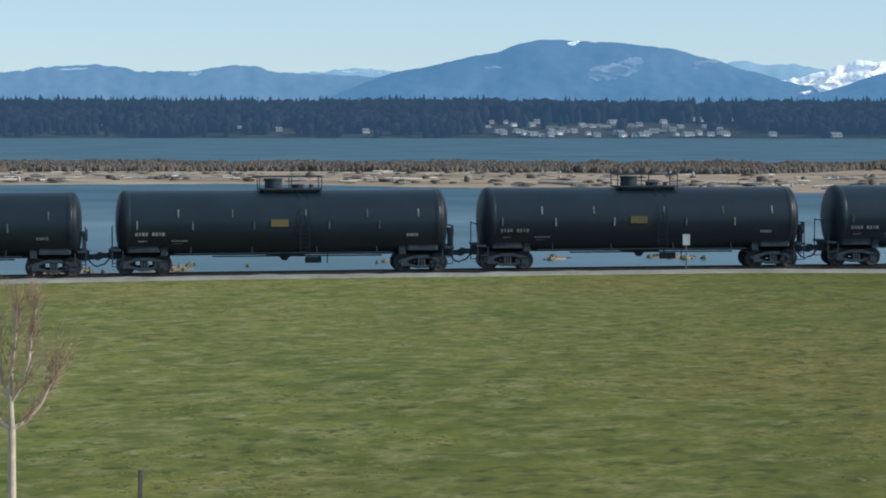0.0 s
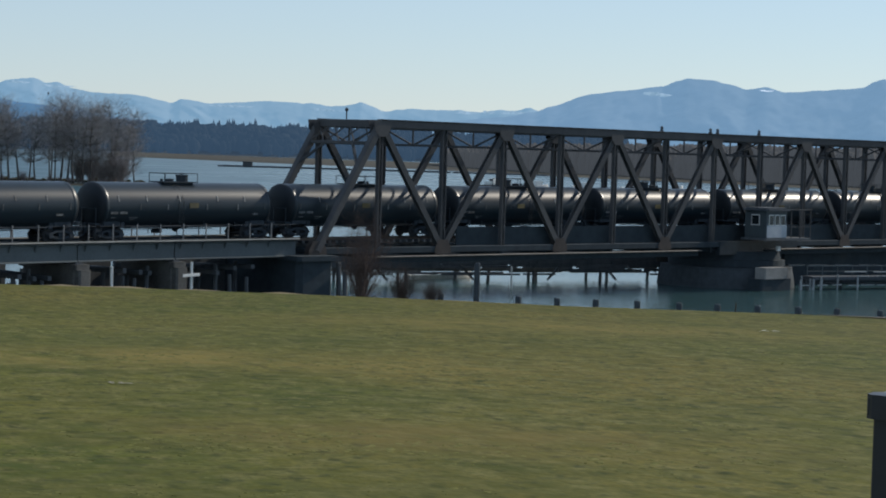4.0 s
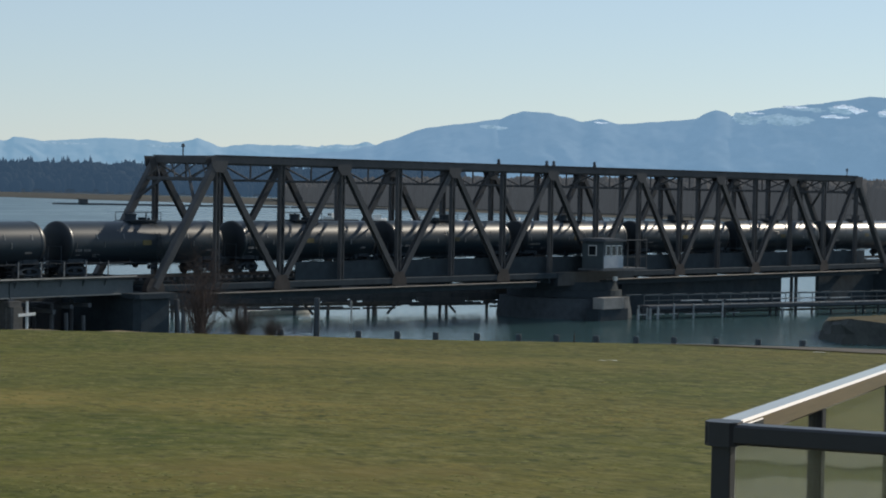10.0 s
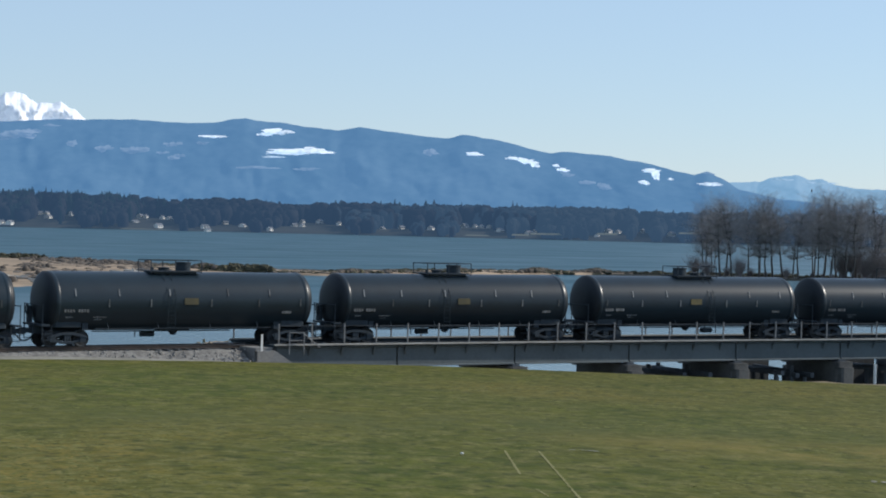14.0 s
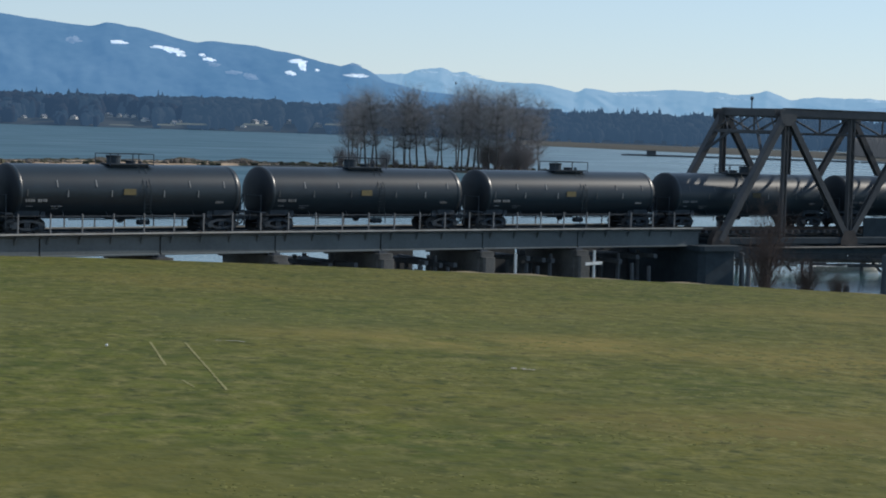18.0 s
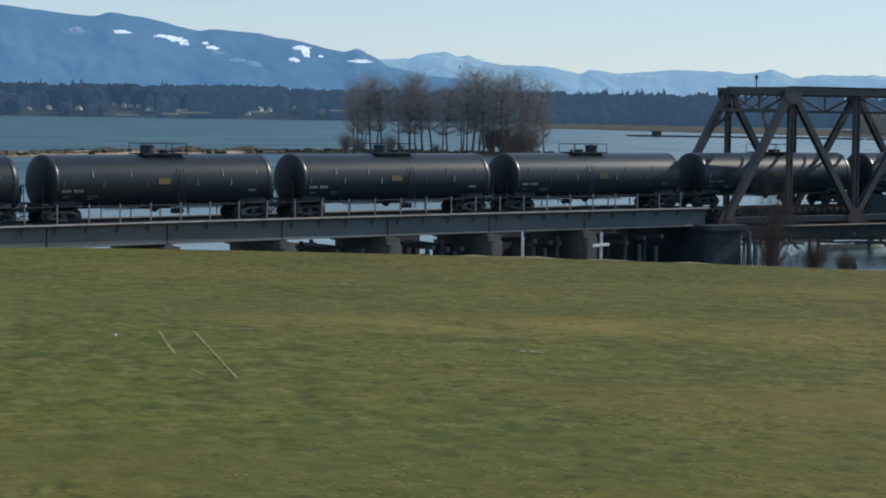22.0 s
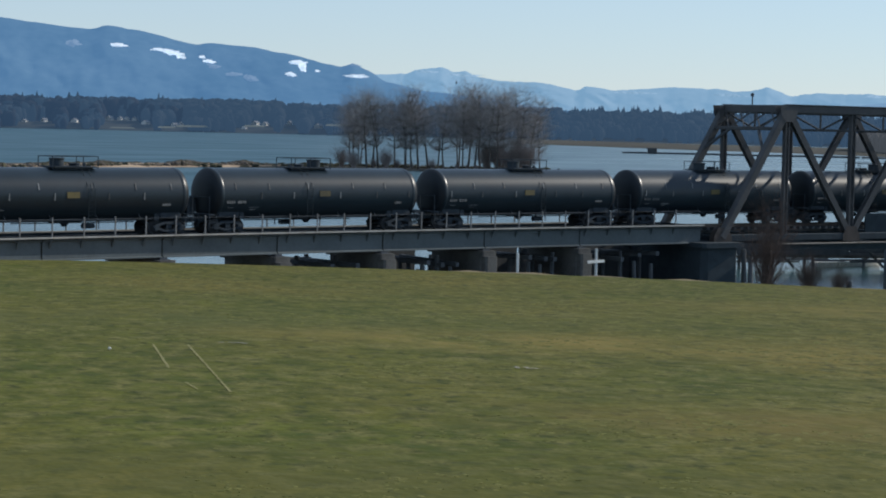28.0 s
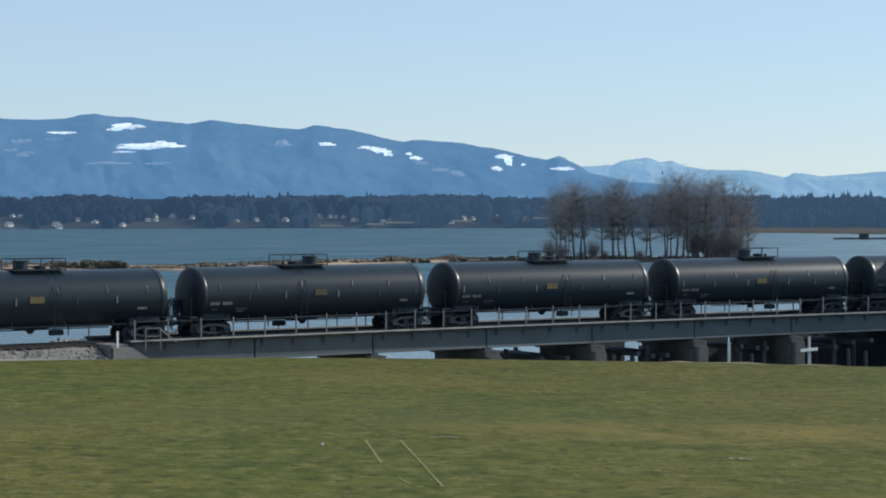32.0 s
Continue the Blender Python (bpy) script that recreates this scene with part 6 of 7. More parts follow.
    # trucks
    for e in (-1, 1):
        x0 = e * 6.87
        k = part("truck", Mesh().box((0, 0, 0.62), (0.4, 2.1, 0.3)).lathe([(0.7, 0.25), (0.95, 0.2)], "z", 10), UNDERGEAR, t, at=pose(x0, 0, 0))
        for y in (-1.02, 1.02):
            m = Mesh()
            m.beam((-1.15, y, 0.50), (-0.35, y, 0.74), 0.16, 0.16).beam((-0.35, y, 0.74), (0.35, y, 0.74), 0.16, 0.16).beam((0.35, y, 0.74), (1.15, y, 0.50), 0.16, 0.16)
            m.beam((-0.95, y, 0.44), (-0.3, y, 0.26), 0.14, 0.14).beam((-0.3, y, 0.26), (0.3, y, 0.26), 0.14, 0.14).beam((0.3, y, 0.26), (0.95, y, 0.44), 0.14, 0.14)
            for x in (-0.88, 0.88):
                m.box((x, y, 0.46), (0.34, 0.2, 0.32))
            for x in (-0.14, 0.0, 0.14):
                m.tube((x, y, 0.3), (x, y, 0.66), 0.06, None, 7)
            part("side_frame", m, UNDERGEAR, k)
        for x in (-0.89, 0.89):
            m = Mesh().tube((0, -1.05, 0), (0, 1.05, 0), 0.08, None, 10)
            for y in (-1, 1):
                m.lathe([(y * 0.69, 0.04), (y * 0.69, 0.485), (y * 0.72, 0.485), (y * 0.73, 0.457), (y * 0.82, 0.455), (y * 0.82, 0.39), (y * 0.79, 0.36), (y * 0.79, 0.15), (y * 0.83, 0.12), (y * 0.83, 0.02)], "y", 20)
                for i in range(5):
                    a = i * 1.2566
                    m.box((0.25 * math.cos(a), y * 0.80, 0.25 * math.sin(a)), (0.07, 0.03, 0.07))
            part("wheelset", m, WHEELM, k, "worn steel wheelset", at=pose(x, 0, 0.458))
    return t


CARS = []


def car_pose(k, flip, time):
    s = TRAIN_S0 + (k + 0.5) * CAR + TRAIN_V * time
    a, b = track(s - 6.87 * CAR_SCALE), track(s + 6.87 * CAR_SCALE)
    c = (a + b) / 2
    turn = math.degrees(math.atan2(b.y - a.y, b.x - a.x))
    return pose(c.x, c.y, c.z, 0, 0, turn + (180 if flip else 0))


def build_train():
    base = build_car()
    flips = {0: 0, 1: 0, 2: 0, 3: 1, 4: 1, 5: 1}
    rng = random.Random(2)
    for k in range(-2, 18):
        flip = flips[k] if k in flips else rng.random() < 0.6
        m = car_pose(k, flip, 0)
        if k == -2:
            base.matrix_basis = m
            base.scale = (CAR_SCALE,) * 3
            CARS.append((base, k, flip))
        else:
            CARS.append((copy_thing(base, m), k, flip))


# ---- trees ----
def grow(limbs, twigs, rng, p, d, length, r, depth, droop=0.0, fine=1.0):
    """Grows a limb and its branches; thin ends become twigs."""
    segs = 3
    for i in range(segs):
        d2 = (d + Vector((rng.gauss(0, .12), rng.gauss(0, .12), rng.gauss(0, .08) - droop))).normalized()
        q = p + d2 * (length / segs)
        r2 = r * 0.82
        if depth <= 1:
            side = d2.orthogonal().normalized() * r * fine
            twigs.add([p - side, p + side, q], [(0, 1, 2)])
            side = d2.cross(side).normalized() * r * fine
            twigs.add([p - side, p + side, q], [(0, 1, 2)])
        else:
            limbs.tube(p, q, r, r2, 5, False)
        if depth > 0:
            for _ in range(2 if depth > 1 else 3):
                a = rng.uniform(0, 6.283)
                out = d2.orthogonal().normalized()
                out = (Matrix.Rotation(a, 3, d2) @ out)
                nd = (d2 * rng.uniform(0.55, 0.95) + out * rng.uniform(0.45, 0.8) + Vector((0, 0, 0.16))).normalized()
                grow(limbs, twigs, rng, q, nd, length * rng.uniform(0.42, 0.66), r2 * 0.55, depth - 1, droop, fine)
        p, d, r = q, d2, r2
    return p


def build_bare_tree(seed, height, label, name="bare_tree", category="tree", group="trees of the grove"):
    rng = random.Random(seed)
    t = thing(name, label, category, group)
    limbs, twigs = Mesh(), Mesh()
    stems = 2 if rng.random() < 0.35 else 1
    for s in range(stems):
        p, r = Vector((s * 0.5 - 0.2, 0, -0.3)), 0.0125 * height * (0.8 if stems > 1 else 1)
        d = Vector((rng.gauss(0, .06) + (s - 0.5) * 0.12 * (stems - 1), rng.gauss(0, .06), 1)).normalized()
        n = 9
        for i in range(n):
            d = (d + Vector((rng.gauss(0, .05), rng.gauss(0, .05), 0.04))).normalized()
            q = p + d * (height * 0.84 / n)
            limbs.tube(p, q, r, r * 0.86, 7, False)
            r *= 0.86
            if i >= 2:
                for _ in range(6 if i < 4 else 12):
                    a = rng.uniform(0, 6.283)
                    out = Vector((math.cos(a), math.sin(a), rng.uniform(0.1, 1.1))).normalized()
                    L = height * rng.uniform(0.10, 0.24) * (0.7, 0.85, 1.0, 1.0, 0.92, 0.8, 0.7)[i - 2]
                    grow(limbs, twigs, rng, q, out, L, min(r * 0.42, 0.07), 2, 0.0, 2.3)
            p = q
    part("trunk", limbs, BARK, t, "grey-brown trunk and limbs")
    part("crown", twigs, TWIG, t, "leafless crown of fine brown twigs")
    return t


def build_grove():
    label = "tall leafless alder with a brown twiggy crown on the islet"
    kinds = [build_bare_tree(s, h, label) for s, h in ((1, 19), (2, 21), (5, 20), (9, 18))]
    rng = random.Random(77)
    spots = [(26.9, 0.7), (27.3, 0.82), (28.55, 0.8), (29.4, 0.78), (30.2, 0.9), (30.6, 0.85), (31.3, 0.95), (32.1, 0.9), (26.6, 0.86), (27.1, 0.97), (27.5, 0.9), (28.0, 0.98), (28.35, 0.84), (28.75, 1.0), (29.1, 1.02), (29.6, 0.94), (30.05, 1.12), (30.4, 1.15), (30.75, 1.1), (31.1, 1.13), (31.5, 1.1), (31.9, 1.05), (32.3, 0.92), (32.7, 0.7)]
    for i, (az, k) in enumerate(spots):
        ob = kinds[i % 4]
        az, r = 29.9 + (az - 29.65) * 0.86, 560 + rng.uniform(-14, 14)
        at = pose(*polar(az, r, 0.4), 0, 0, rng.uniform(0, 360))
        if i >= 4:
            ob = copy_thing(ob, at)
        else:
            ob.matrix_basis = at
        k = 0.62 * k + 0.46
        ob.scale = (k * 1.2, k * 1.2, k * 1.05)
    brush = build_shrub(33, 4.5, "leafless undergrowth shrub at the foot of the grove", BRUSH)
    for i in range(18):
        a0 = 26.9 + 0.45 * i if i < 12 else 31.2 + 0.22 * (i - 12)
        at = pose(*polar(a0 + rng.uniform(-.2, .2), 553 + rng.uniform(-6, 6), 0.3), 0, 0, rng.uniform(0, 360))
        ob = copy_thing(brush, at) if i else brush
        ob.matrix_basis = at
        k = rng.uniform(0.5, 1.0) * (2.3 if i > 11 else 1.1 if i < 4 else 0.6)
        ob.scale = (k * 1.3, k * 1.3, k)
    b = thing("eagle", "small dark bird perched on the top of a grove tree", "bird", at=pose(*polar(30.15, 560, 23.4), 0, 0, 40))
    part("body", Mesh().lathe([(0, 0.05), (0.12, 0.16), (0.4, 0.18), (0.62, 0.11), (0.66, 0.08)], "z", 10), FEATHER, b)
    part("head", Mesh().lathe([(0.62, 0.07), (0.72, 0.09), (0.82, 0.05), (0.84, 0.01)], "z", 8), FEATHER, b)
    part("tail", Mesh().box((0, 0.14, -0.05), (0.16, 0.05, 0.35)), FEATHER, b)


def build_sapling():
    """The young tree near the balcony with its stake."""
    az, r = -21.25, 22.0
    x, y, _ = polar(az, r)
    z = on_lawn(x, y)[2]
    t = thing("young_tree", "young leafless tree with pale bark and reddish twigs", "tree", at=pose(x, y, z, 0, 0, 21))
    rng = random.Random(12)
    limbs, twigs = Mesh(), Mesh()
    fork = 8.27 - z
    limbs.tube((0, 0, -0.1), (0.0, 0, fork * 0.5), 0.052, 0.046, 9, False).tube((0, 0, fork * 0.5), (0.01, 0, fork), 0.046, 0.040, 9, False)
    limbs.tube((0.01, 0, fork), (0.0, 0, fork + 0.36), 0.034, 0.028, 8, False)

    def limb(pts, r0):
        pts = [(x * 0.76, y * 0.76, fork + (q - fork) * 0.74) for x, y, q in pts]
        for i, (a, b) in enumerate(zip(pts, pts[1:])):
            limbs.tube(a, b, r0 * 0.8 ** i, r0 * 0.8 ** (i + 1), 7, False)
            a, b = Vector(a), Vector(b)
            for _ in range(7 if i < 2 else 13):
                p = a.lerp(b, rng.random())
                out = ((b - a).normalized() + Vector((rng.gauss(0, .35), rng.gauss(0, .35), 0.45))).normalized()
                grow(limbs, twigs, rng, p, out, rng.uniform(0.16, 0.40), 0.0075, 1, 0.0, 1.3)

    f = fork
    limb([(0.01, 0, f), (0.22, 0.05, f + 0.10), (0.42, 0.08, f + 0.34), (0.56, 0.06, f + 0.66), (0.66, 0.1, f + 1.0)], 0.026)
    limb([(0.0, 0, f), (-0.2, 0.05, f + 0.16), (-0.42, 0.0, f + 0.5), (-0.55, 0, f + 0.95), (-0.6, 0, f + 1.5)], 0.026)
    limb([(0.0, 0, f + 0.36), (0.14, -0.05, f + 0.6), (0.26, -0.1, f + 1.0), (0.3, -0.1, f + 1.4), (0.36, -0.1, f + 1.75)], 0.022)
    limb([(0.0, 0, f + 0.36), (-0.1, 0.08, f + 0.7), (-0.15, 0.1, f + 1.1), (-0.2, 0.1, f + 1.55)], 0.022)
    limb([(0.0, 0, f + 0.36), (0.02, 0.05, f + 0.8), (0.08, 0.1, f + 1.3), (0.1, 0.1, f + 1.8)], 0.022)
    part("trunk", limbs, SAPBARK, t, "pale grey-brown trunk and limbs", smooth=True)
    part("crown", twigs, SAPTWIG, t, "reddish leafless twigs")
    x, y, _ = polar(-17.8, 22.3)
    z = on_lawn(x, y)[2]
    top = EYE[2] - 22.3 * math.tan(radians(9.3))
    solid("tree_stake", Mesh().beam((0, 0, -0.2), (0.02, 0, top - z), 0.055, 0.055), GREYWOOD, "weathered wooden tree stake standing in the lawn", "stake", at=pose(x, y, z, 0, 0, 18))


def build_shrub(seed, h, label, stuff=None):
    rng = random.Random(seed)
    t = thing("bare_shrub", label, "shrub", "leafless shrubs on the bank")
    limbs, twigs = Mesh(), Mesh()
    for _ in range(46):
        d = Vector((rng.gauss(0, .2), rng.gauss(0, .2), 1)).normalized()
        grow(limbs, twigs, rng, Vector((rng.gauss(0, .2), rng.gauss(0, .2), 0)), d, h * rng.uniform(0.5, 0.85), 0.04, 2, 0.0, 1.5)
    part("stem", limbs, stuff or SHRUBTWIG, t)
    part("twig_mass", twigs, stuff or SHRUBTWIG, t)
    return t


def build_shore_things():
    s = build_shrub(5, 5.6, "leafless brown shrub on the bank by the bridge pier")
    s.matrix_basis = pose(78.7, 97.9, 1.3)
    s.scale = (0.66, 0.66, 0.94)
    for x, y, k in ((82.6, 98.6, 0.42), (84.2, 97.6, 0.3)):
        c = copy_thing(s, pose(x, y, 1.6, 0, 0, 77))
        c.scale = (k, k, k)
    # short mooring piles below the lawn
    az0 = [40.0, 41.05, 43.2, 44.28, 45.35, 46.5, 47.65, 48.7, 49.8, 50.9, 51.95, 53.1, 54.25, 55.45]
    for i, az in enumerate(az0):
        r = between(az, [(40, 130), (56, 129)])
        m = Mesh().lathe([(-3.0, 0.21), (-0.05, 0.20), (0.0, 0.16), (0.01, 0.02)], "z", 9)
        top = EYE[2] - r * math.tan(radians(between(az, [(40, 3.92), (47, 3.97), (56, 3.94)])))
        solid("mooring_post", m, PILE, "short dark timber pile at the water's edge", "pile", "piles along the shore", at=pose(*polar(az, r, top)))
    solid("tall_post", Mesh().lathe([(-4.0, 0.2), (-0.05, 0.18), (0.0, 0.14), (0.01, 0.02)], "z", 10), PILE, "tall dark timber pile at the water's edge", "pile", at=pose(*polar(42.04, 130, EYE[2] - 130 * math.tan(radians(3.06)))))
    solid("survey_stake", Mesh().beam((0, 0, -0.4), (0, 0, 0.55), 0.07, 0.07), GREYWOOD, "thin dark stake at the lawn edge", "stake", at=pose(*polar(49.2, edge(49.2)[0] - 0.3, 3.6)))
    # skiff and raft
    b = thing("white_skiff", "long low white skiff moored under the bridge", "boat", at=pose(121.5, 139.8, 0, 0, 0, 6))
    L, W = 4.2, 0.8
    sec = [(-L, .65, .45), (-L * .5, .8, .42), (0, .85, .42), (L * .5, .7, .46), (L * .85, .35, .55), (L, .04, .62)]
    m = Mesh()
    for x, w, z in sec:
        m.v += [(x, -w * W, z), (x, -w * W * .7, -0.1), (x, w * W * .7, -0.1), (x, w * W, z), (x, w * W * .85, z - .03), (x, -w * W * .85, z - .03)]
    for i in range(len(sec) - 1):
        for j in range(6):
            k = (j + 1) % 6
            m.f.append((i * 6 + j, i * 6 + k, i * 6 + 6 + k, i * 6 + 6 + j))
    m.f.append((0, 1, 2, 3, 4, 5))
    part("hull", m, WHITEP, b)
    part("bench", Mesh().box((-1.2, 0, 0.46), (0.3, 1.2, 0.05)).box((1.2, 0, 0.46), (0.3, 1.2, 0.05)), GREYWOOD, b)
    f = thing("log_raft", "low dark log raft with a small shed in the bay", "raft", at=pose(683, 875, 0, 0, 0, -38))
    for i in range(13):
        part("log", Mesh().tube((-62 + i * 14, 0, 0.3), (-49 + i * 14, 0.4, 0.35), 0.55, 0.45, 8), TIMBER, f)
    part("shed", Mesh().box((-46, 1, 1.7), (5, 4, 2.2)).box((-46, 1, 2.9), (6, 5, 0.3)), TIMBER, f)
    part("float", Mesh().box((0, 1, 0.5), (118, 3, 0.8)), TIMBER, f)
    # moored boats and docks beyond the bridge
    d = thing("marina_dock", "low grey floating dock with small moored boats", "dock")
    for i in range(7):
        x, y, _ = polar(42.5 + i * 1.7, 700 - i * 12)
        part("float", Mesh().box((x, y, 0.4), (20, 3, 0.5)), GREYWOOD, d)
    rng = random.Random(19)
    hull = Mesh()
    for x, w, z in [(-4, 1.1, 1.2), (0, 1.3, 1.15), (3, .8, 1.35), (4.4, .05, 1.6)]:
        hull.v += [(x, -w, z), (x, -w * .6, -0.2), (x, w * .6, -0.2), (x, w, z)]
    for i in range(3):
        for j in range(4):
            k = (j + 1) % 4
            hull.f.append((i * 4 + j, i * 4 + k, i * 4 + 4 + k, i * 4 + 4 + j))
    hull.f.append((0, 1, 2, 3))
    boat = thing("moored_boat", "small white cabin boat moored beyond the bridge", "boat", "moored boats")
    part("hull", hull, WHITEP, boat)
    part("cabin", Mesh().box((-0.4, 0, 1.9), (3.2, 1.8, 1.5), cut=0.15), WHITEP, boat)
    part("windscreen", Mesh().box((1.25, 0, 2.2), (0.1, 1.5, 0.6)), DARKGLASS, boat)
    for i in range(9):
        at = pose(*polar(42.3 + i * 1.35 + rng.uniform(-.3, .3), 690 + rng.uniform(-30, 30), 0), 0, 0, rng.uniform(0, 360))
        if i:
            copy_thing(boat, at)
        else:
            boat.matrix_basis = at
    # rocky point with brown grass
    p = thing("rocky_point", "low point of dark rock topped with brown winter grass", "headland", kind="structure")
    top, side = Mesh(), Mesh()
    ring = [((x + 1.3) * 1.065, (y - 2.2) * 1.065) for x, y in ((127.0, 86.5), (128.5, 83.5), (132, 80.5), (138, 77.5), (150, 72), (175, 76), (178, 95), (160, 100), (148, 98.5), (138, 95.5), (130, 90.5))]
    rng = random.Random(9)
    n = len(ring)
    hgt = [h + rng.uniform(-.12, .15) for h in (1.9, 1.6, 1.2, 0.9, 0.7, 0.6, 0.5, 0.5, 0.7, 1.1, 1.5)]
    top.add([(x, y, h) for (x, y), h in zip(ring, hgt)] + [(160, 87, 0.75)], [(i, (i + 1) % n, n) for i in range(n)])
    cx, cy = 158, 88
    fine = []
    for i in range(n):
        for u in (0, .25, .5, .75):
            (x0, y0), (x1, y1) = ring[i], ring[(i + 1) % n]
            fine.append((x0 + (x1 - x0) * u, y0 + (y1 - y0) * u, hgt[i] + (hgt[(i + 1) % n] - hgt[i]) * u))
    k = len(fine)
    for lvl, (out, z) in enumerate(((0.0, 1.0), (0.02, 0.72), (0.03, 0.35), (0.07, -0.6))):
        for x, y, h in fine:
            j = rng.uniform(-.012, .012)
            side.v.append((x + (x - cx) * (out + j), y + (y - cy) * (out + j), h * z + (0.01 if lvl == 0 else rng.uniform(-.15, .15)) if z > 0 else -0.6))
    for lvl in range(3):
        for i in range(k):
            side.f.append((lvl * k + i, lvl * k + (i + 1) % k, (lvl + 1) * k + (i + 1) % k, (lvl + 1) * k + i))
    part("rock_edge", side, ROCK, p)
    part("grass_top", top, POINTGRASS, p)
    tufts, trng = Mesh(), np.random.RandomState(71)
    for _ in range(1500):
        x, y = trng.uniform(136, 188), trng.uniform(78, 105)
        inside = sum(((y0 > y) != (y1 > y)) and x < (x1 - x0) * (y - y0) / (y1 - y0) + x0 for (x0, y0), (x1, y1) in zip(ring, ring[1:] + ring[:1])) % 2
        if inside:
            add_tuft(tufts, trng, x, y, 0.6, trng.uniform(0.3, 0.8), trng.uniform(0.08, 0.2))
    part("rough_grass", tufts, POINTGRASS, p, "tufts of rough brown grass")
    fence = thing("point_fence", "sagging old wire fence on the rocky point", "fence")
    for i in range(6):
        part("fence_post", Mesh().beam((139 + i * 5, 83 + i * 1.2, 0.3), (139 + i * 5 + rng.uniform(-.1, .1), 83 + i * 1.2, 2.2), 0.1, 0.1), GREYWOOD, fence)
    for z in (1.5, 2.0):
        part("wire", Mesh().beam((139, 83, z), (164, 89, z + 0.1), 0.025, 0.025), GALV, fence)


def build_trackside():
    az = -2.62
    r = edge(az)[0] + 0.4
    x, y, _ = polar(az, r)
    s = thing("track_sign", "small white board on a post beside the track", "sign", at=pose(x, y, 3.8, 0, 0, -az))
    h = EYE[2] - r * math.tan(radians(2.86)) - 3.8
    part("post", Mesh().box((0, 0.03, h / 2 - 0.1), (0.07, 0.05, h)), GALV, s)
    part("board", Mesh().box((0, 0, h - 0.26), (0.34, 0.02, 0.52), cut=0.05), WHITEP, s, "blank white board")
    # faded paint lines and pale scraps on the lawn
    lines = [(lawn_at(21.9, 6.1), lawn_at(22.35, 6.75)), (lawn_at(22.85, 6.1), lawn_at(24.05, 7.4)), (lawn_at(22.8, 7.13), lawn_at(23.15, 7.34)), (lawn_at(23.7, 6.05), lawn_at(24.6, 6.06)), (lawn_at(31.9, 6.6), lawn_at(32.6, 6.63)), (lawn_at(49.7, 4.66), lawn_at(50.45, 4.66)), (lawn_at(55.6, 4.27), lawn_at(56.2, 4.27))]
    for i, (a, b) in enumerate(lines):
        m, rng = Mesh(), np.random.RandomState(60 + i)
        a, b = Vector(a), Vector(b)
        side = (b - a).cross(Vector((0, 0, 1))).normalized()
        n = max(4, int((b - a).length / 0.12))
        for q in range(n):
            if rng.rand() < (0.12 if i < 3 else 0.22):
                continue
            wide = rng.uniform(0.015, 0.045) if i < 3 else rng.uniform(0.05, 0.14)
            shift = rng.normal(0, 0.008 if i < 3 else 0.07)
            p0, p1 = a.lerp(b, q / n), a.lerp(b, min(1, (q + 1.25) / n))
            corners = [p0 + side * (shift - wide), p1 + side * (shift - wide * 0.7), p1 + side * (shift + wide), p0 + side * (shift + wide * 0.8)]
            m.add([on_lawn(c.x, c.y, 0.012 if i < 3 else 0.03) for c in corners], [(0, 1, 2, 3)])
        solid("field_line", m, PAINTLINE if i < 3 else CREST if i < 5 else WHITEP, "faded pale marking on the lawn grass", "marking", "pale markings on the lawn")
    solid("white_ball", Mesh().lathe([(0.0, 0.01), (0.015, 0.035), (0.04, 0.05), (0.065, 0.035), (0.08, 0.01)], "z", 10), WHITEP, "small white ball lying on the lawn", "ball", at=pose(*lawn_at(20.72, 6.25)))


# ---- the balcony and the house behind ----
U, N = Vector((0.936, 0.352, 0)), Vector((-0.352, 0.936, 0))
CORNER = Vector((3.892, 2.894, 0))
FLOOR_Z, TOP_Z = 9.8, 10.87


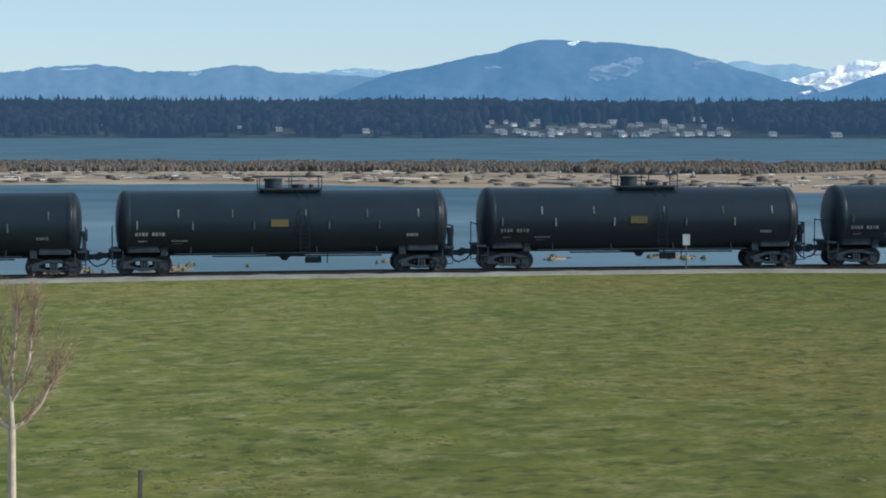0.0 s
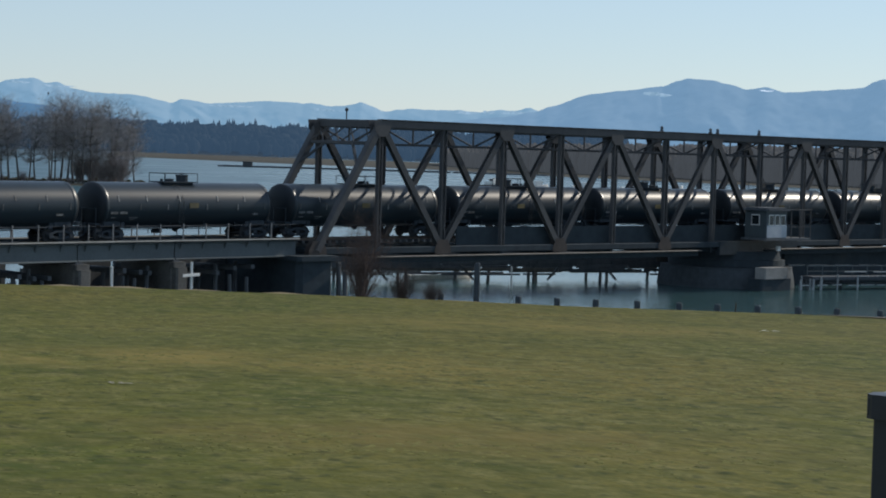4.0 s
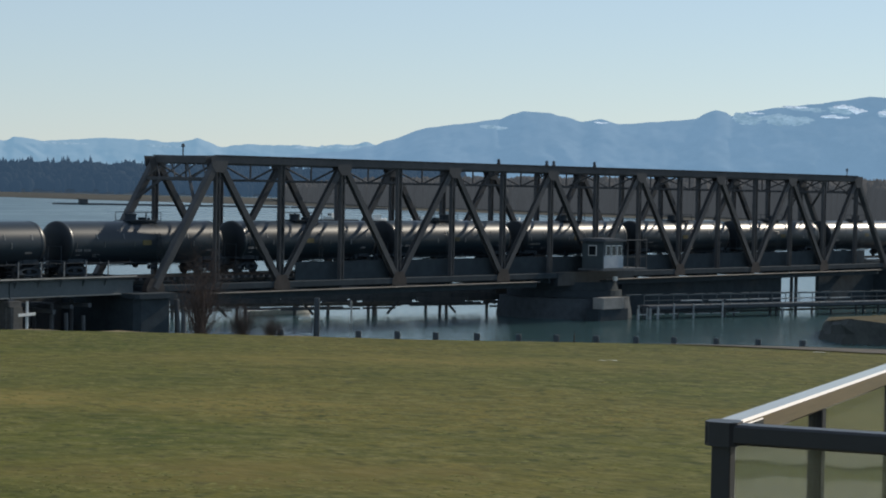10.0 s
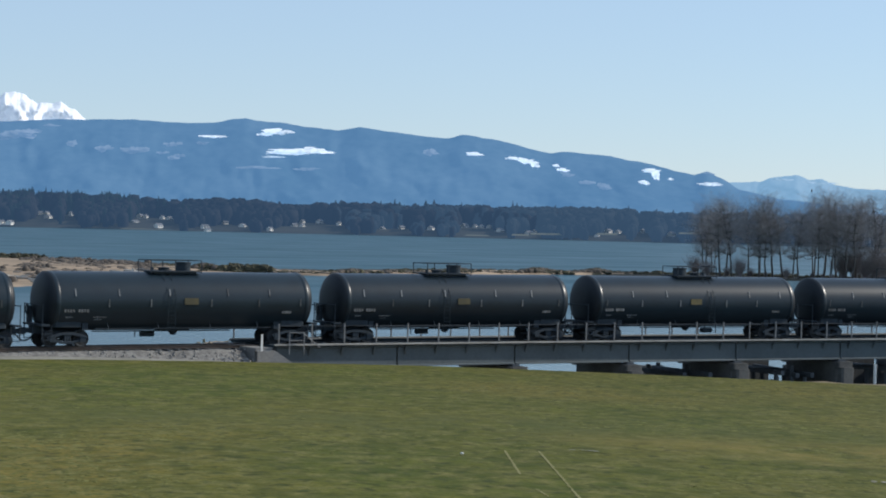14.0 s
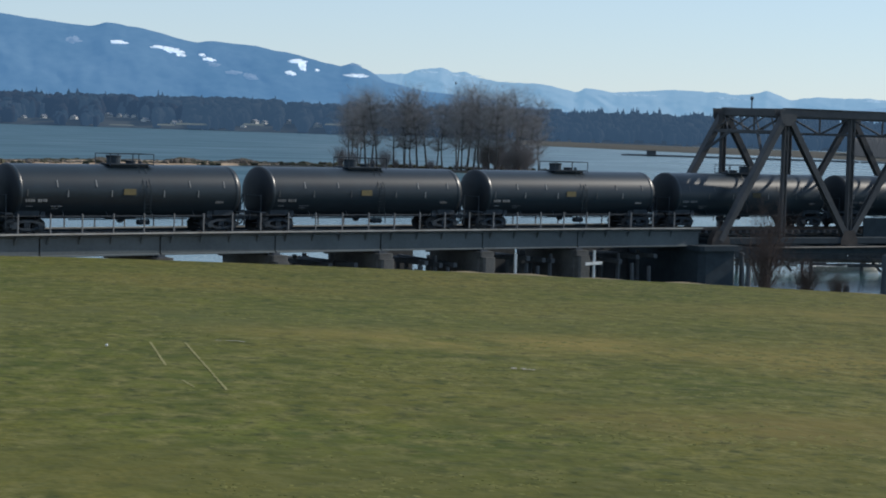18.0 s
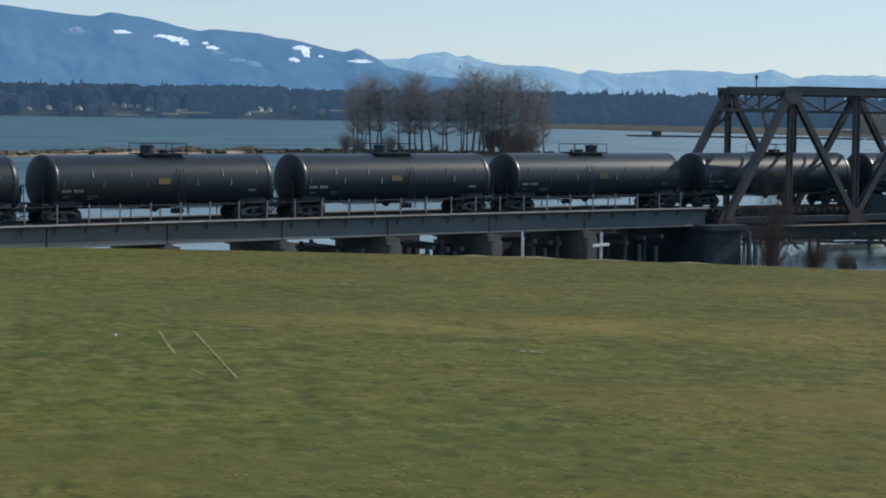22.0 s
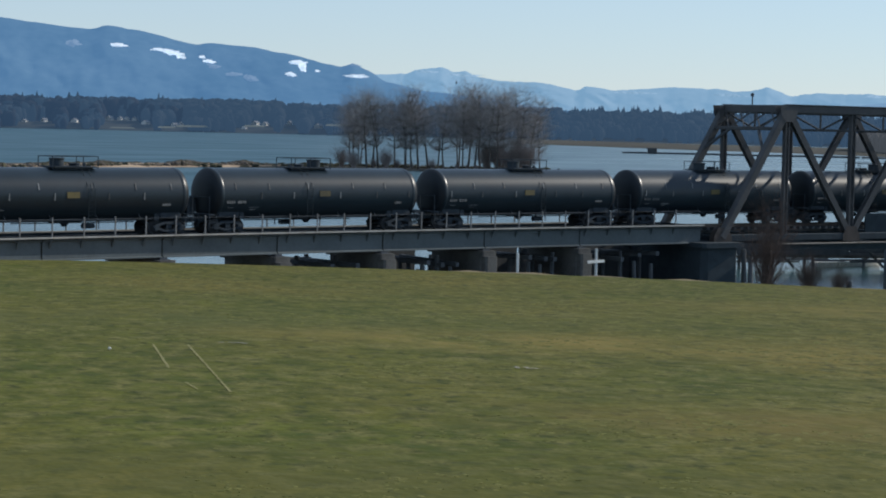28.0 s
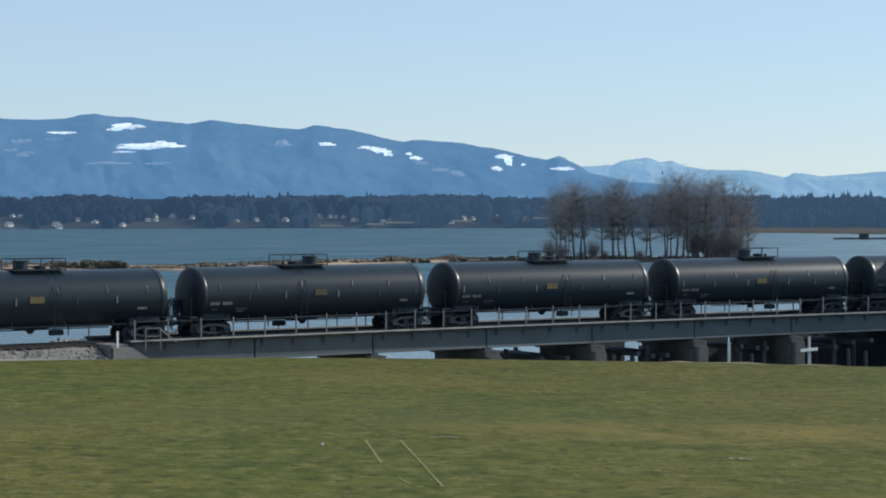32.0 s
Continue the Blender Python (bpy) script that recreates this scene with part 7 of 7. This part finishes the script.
def build_balcony():
    turn = math.degrees(math.atan2(U.y, U.x))
    at = pose(CORNER.x, CORNER.y, 0, 0, 0, turn)
    b = thing("balcony", "neighbouring balcony floor of grey boards on a dark frame", "balcony", at=at, kind="structure")
    part("slab", Mesh().box((2.25, -1.75, FLOOR_Z - 0.2), (4.6, 3.6, 0.3)), SIDING, b)
    for i in range(24):
        part("board", Mesh().box((2.25, -0.02 - i * 0.147, FLOOR_Z - 0.02), (4.6, 0.14, 0.035)), DECKING, b)
    for x in (0.15, 2.3, 4.4):
        part("support_post", Mesh().box((x, -0.3, 7.9), (0.2, 0.2, 3.6)), SIDING, b)
    r = thing("balcony_railing", "dark aluminium balcony railing with pale top rail and glass panels", "railing", at=at)
    for x in (0.0, 0.90, 1.89, 2.83, 3.78):
        part("post", Mesh().box((x, 0, (FLOOR_Z + TOP_Z) / 2 - 0.02), (0.046, 0.046, TOP_Z - FLOOR_Z - 0.04)), ALUM, r, "dark post")
        # pale strip added along each post, drawing its sunlit edge
        part("glazing_bead", Mesh().box((x + 0.027, 0.012, (FLOOR_Z + TOP_Z) / 2 - 0.02), (0.008, 0.02, TOP_Z - FLOOR_Z - 0.08)), GALV, r, "pale strip for the post's sunlit edge")
        if x < 4:
            w = 0.95
            g = part("glass_panel", Mesh().box((x + w / 2, 0.0, (FLOOR_Z + TOP_Z) / 2), (w - 0.06, 0.008, TOP_Z - FLOOR_Z - 0.07), cut=0.0), GLASS, r, "tinted glass panel")
            g.visible_shadow = False
    for y in (-1.0, -2.0, -3.0):
        part("post", Mesh().box((0, y, (FLOOR_Z + TOP_Z) / 2 - 0.02), (0.046, 0.046, TOP_Z - FLOOR_Z - 0.04)), ALUM, r, "dark post")
    for y in (-0.5, -1.5, -2.5):
        g = part("glass_panel", Mesh().box((0, y, (FLOOR_Z + TOP_Z) / 2), (0.008, 0.94, TOP_Z - FLOOR_Z - 0.07), cut=0.0), GLASS, r, "tinted glass panel")
        g.visible_shadow = False
    part("top_rail", Mesh().beam((0.05, 0, TOP_Z - 0.025), (4.3, 0, TOP_Z - 0.025), 0.060, 0.050), RAILTOP, r, "pale sunlit top rail")
    # dark sleeve stands in for shade on the rail's first stretch
    part("rail_end", Mesh().beam((0.03, 0, TOP_Z - 0.031), (0.23, 0, TOP_Z - 0.031), 0.066, 0.048), ALUM, r, "rail end coloured dark for its shade")
    part("side_rail", Mesh().beam((0, 0.035, TOP_Z - 0.026), (0, -3.5, TOP_Z - 0.026), 0.062, 0.047), ALUM, r, "dark side top rail")
    part("corner_cap", Mesh().box((0, 0, TOP_Z - 0.026), (0.078, 0.078, 0.056), cut=0.2), ALUM, r)
    part("bottom_rail", Mesh().beam((0, 0, FLOOR_Z + 0.06), (4.3, 0, FLOOR_Z + 0.06), 0.04, 0.04).beam((0, 0, FLOOR_Z + 0.06), (0, -3.5, FLOOR_Z + 0.06), 0.04, 0.04), ALUM, r)
    # own floor and the house wall behind
    own = thing("house_front", "beige-sided house front behind the balconies", "house wall", at=at, kind="structure")
    part("wall", Mesh().box((-4, -4.2, 9.5), (34, 0.4, 9.0), cut=0.0), SIDING, own)
    part("floor_slab", Mesh().box((-6.2, -2.6, FLOOR_Z - 0.15), (6.0, 2.8, 0.3)), DECKING, own)
    for x in (-9, -5.5, 2.5, 6):
        w = part("window", Mesh().box((x, -3.98, 11.0), (1.8, 0.08, 2.0)), WHITEP, own)
        part("pane", Mesh().box((x, -3.93, 11.0), (1.6, 0.04, 1.8)), DARKGLASS, w)
    # pale gravel lot east of the house, mirrored in the balcony glass
    for r0, r1 in ((26, 45.3), (48.3, 56.3)):
        lot = Mesh()
        for i in range(91):
            az = 71 + i * 0.3
            for k, r in ((-1, r0), (0, (r0 + r1) / 2), (1, r1)):
                r += (0.5 if r > 50 else 1.3) * k * noise.fractal(Vector((az * 0.8, r0, k)), 0.7, 2.2, 5)
                lot.v.append(polar(az, r, ground_height(az, r) + 0.07))
        lot.f += [(i * 3 + j, i * 3 + 3 + j, i * 3 + 4 + j, i * 3 + 1 + j) for i in range(90) for j in range(2)]
        solid("gravel_lot", lot, LOT, "pale gravel parking ground beside the lawn", "gravel", kind="structure")
    # gravel path along the lawn edge
    g = Mesh()
    for i in range(25):
        az = 51.5 + 0.8 * i
        re = edge(az)[0]
        w = between(az, [(51.5, 0.3), (54, 1.5), (57, 3.5), (72, 5.0)])
        for r0 in (re - w, re - w * 0.5, re - 0.15):
            g.v.append(polar(az, r0, ground_height(az, r0) + 0.05))
    g.f += [(i * 3 + j, i * 3 + 3 + j, i * 3 + 4 + j, i * 3 + 1 + j) for i in range(24) for j in range(2)]
    solid("gravel_path", g, PATHM, "grey gravel path along the lawn edge", "path", kind="structure")


build_track()
build_trestle()
build_bridge()
build_train()
build_grove()
build_sapling()
build_shore_things()
build_trackside()
build_balcony()
build_stones()
build_grass()


# ---- what moves ----
def motions():
    spun = {}
    for car, k, flip in CARS:
        walk(car, [(t, car_pose(k, flip, t)) for t in range(0, 33, 2)])
        for ob in car.children_recursive:
            if not ob.name.startswith("wheelset"):
                continue
            x = round(ob.matrix_basis.translation.x, 2)
            key = (x, bool(flip))
            rate = math.degrees(TRAIN_V / (0.457 * CAR_SCALE)) * (-1 if flip else 1)
            if key not in spun:
                walk(ob, [(i * 0.16, pose(x, 0, 0.458, 0, rate * i * 0.16, 0)) for i in range(201)])
                spun[key] = ob
            else:
                first = spun[key].animation_data
                ob.rotation_mode = "QUATERNION"
                ob.animation_data_create()
                ob.animation_data.action = first.action
                ob.animation_data.action_slot = first.action_slot


motions()
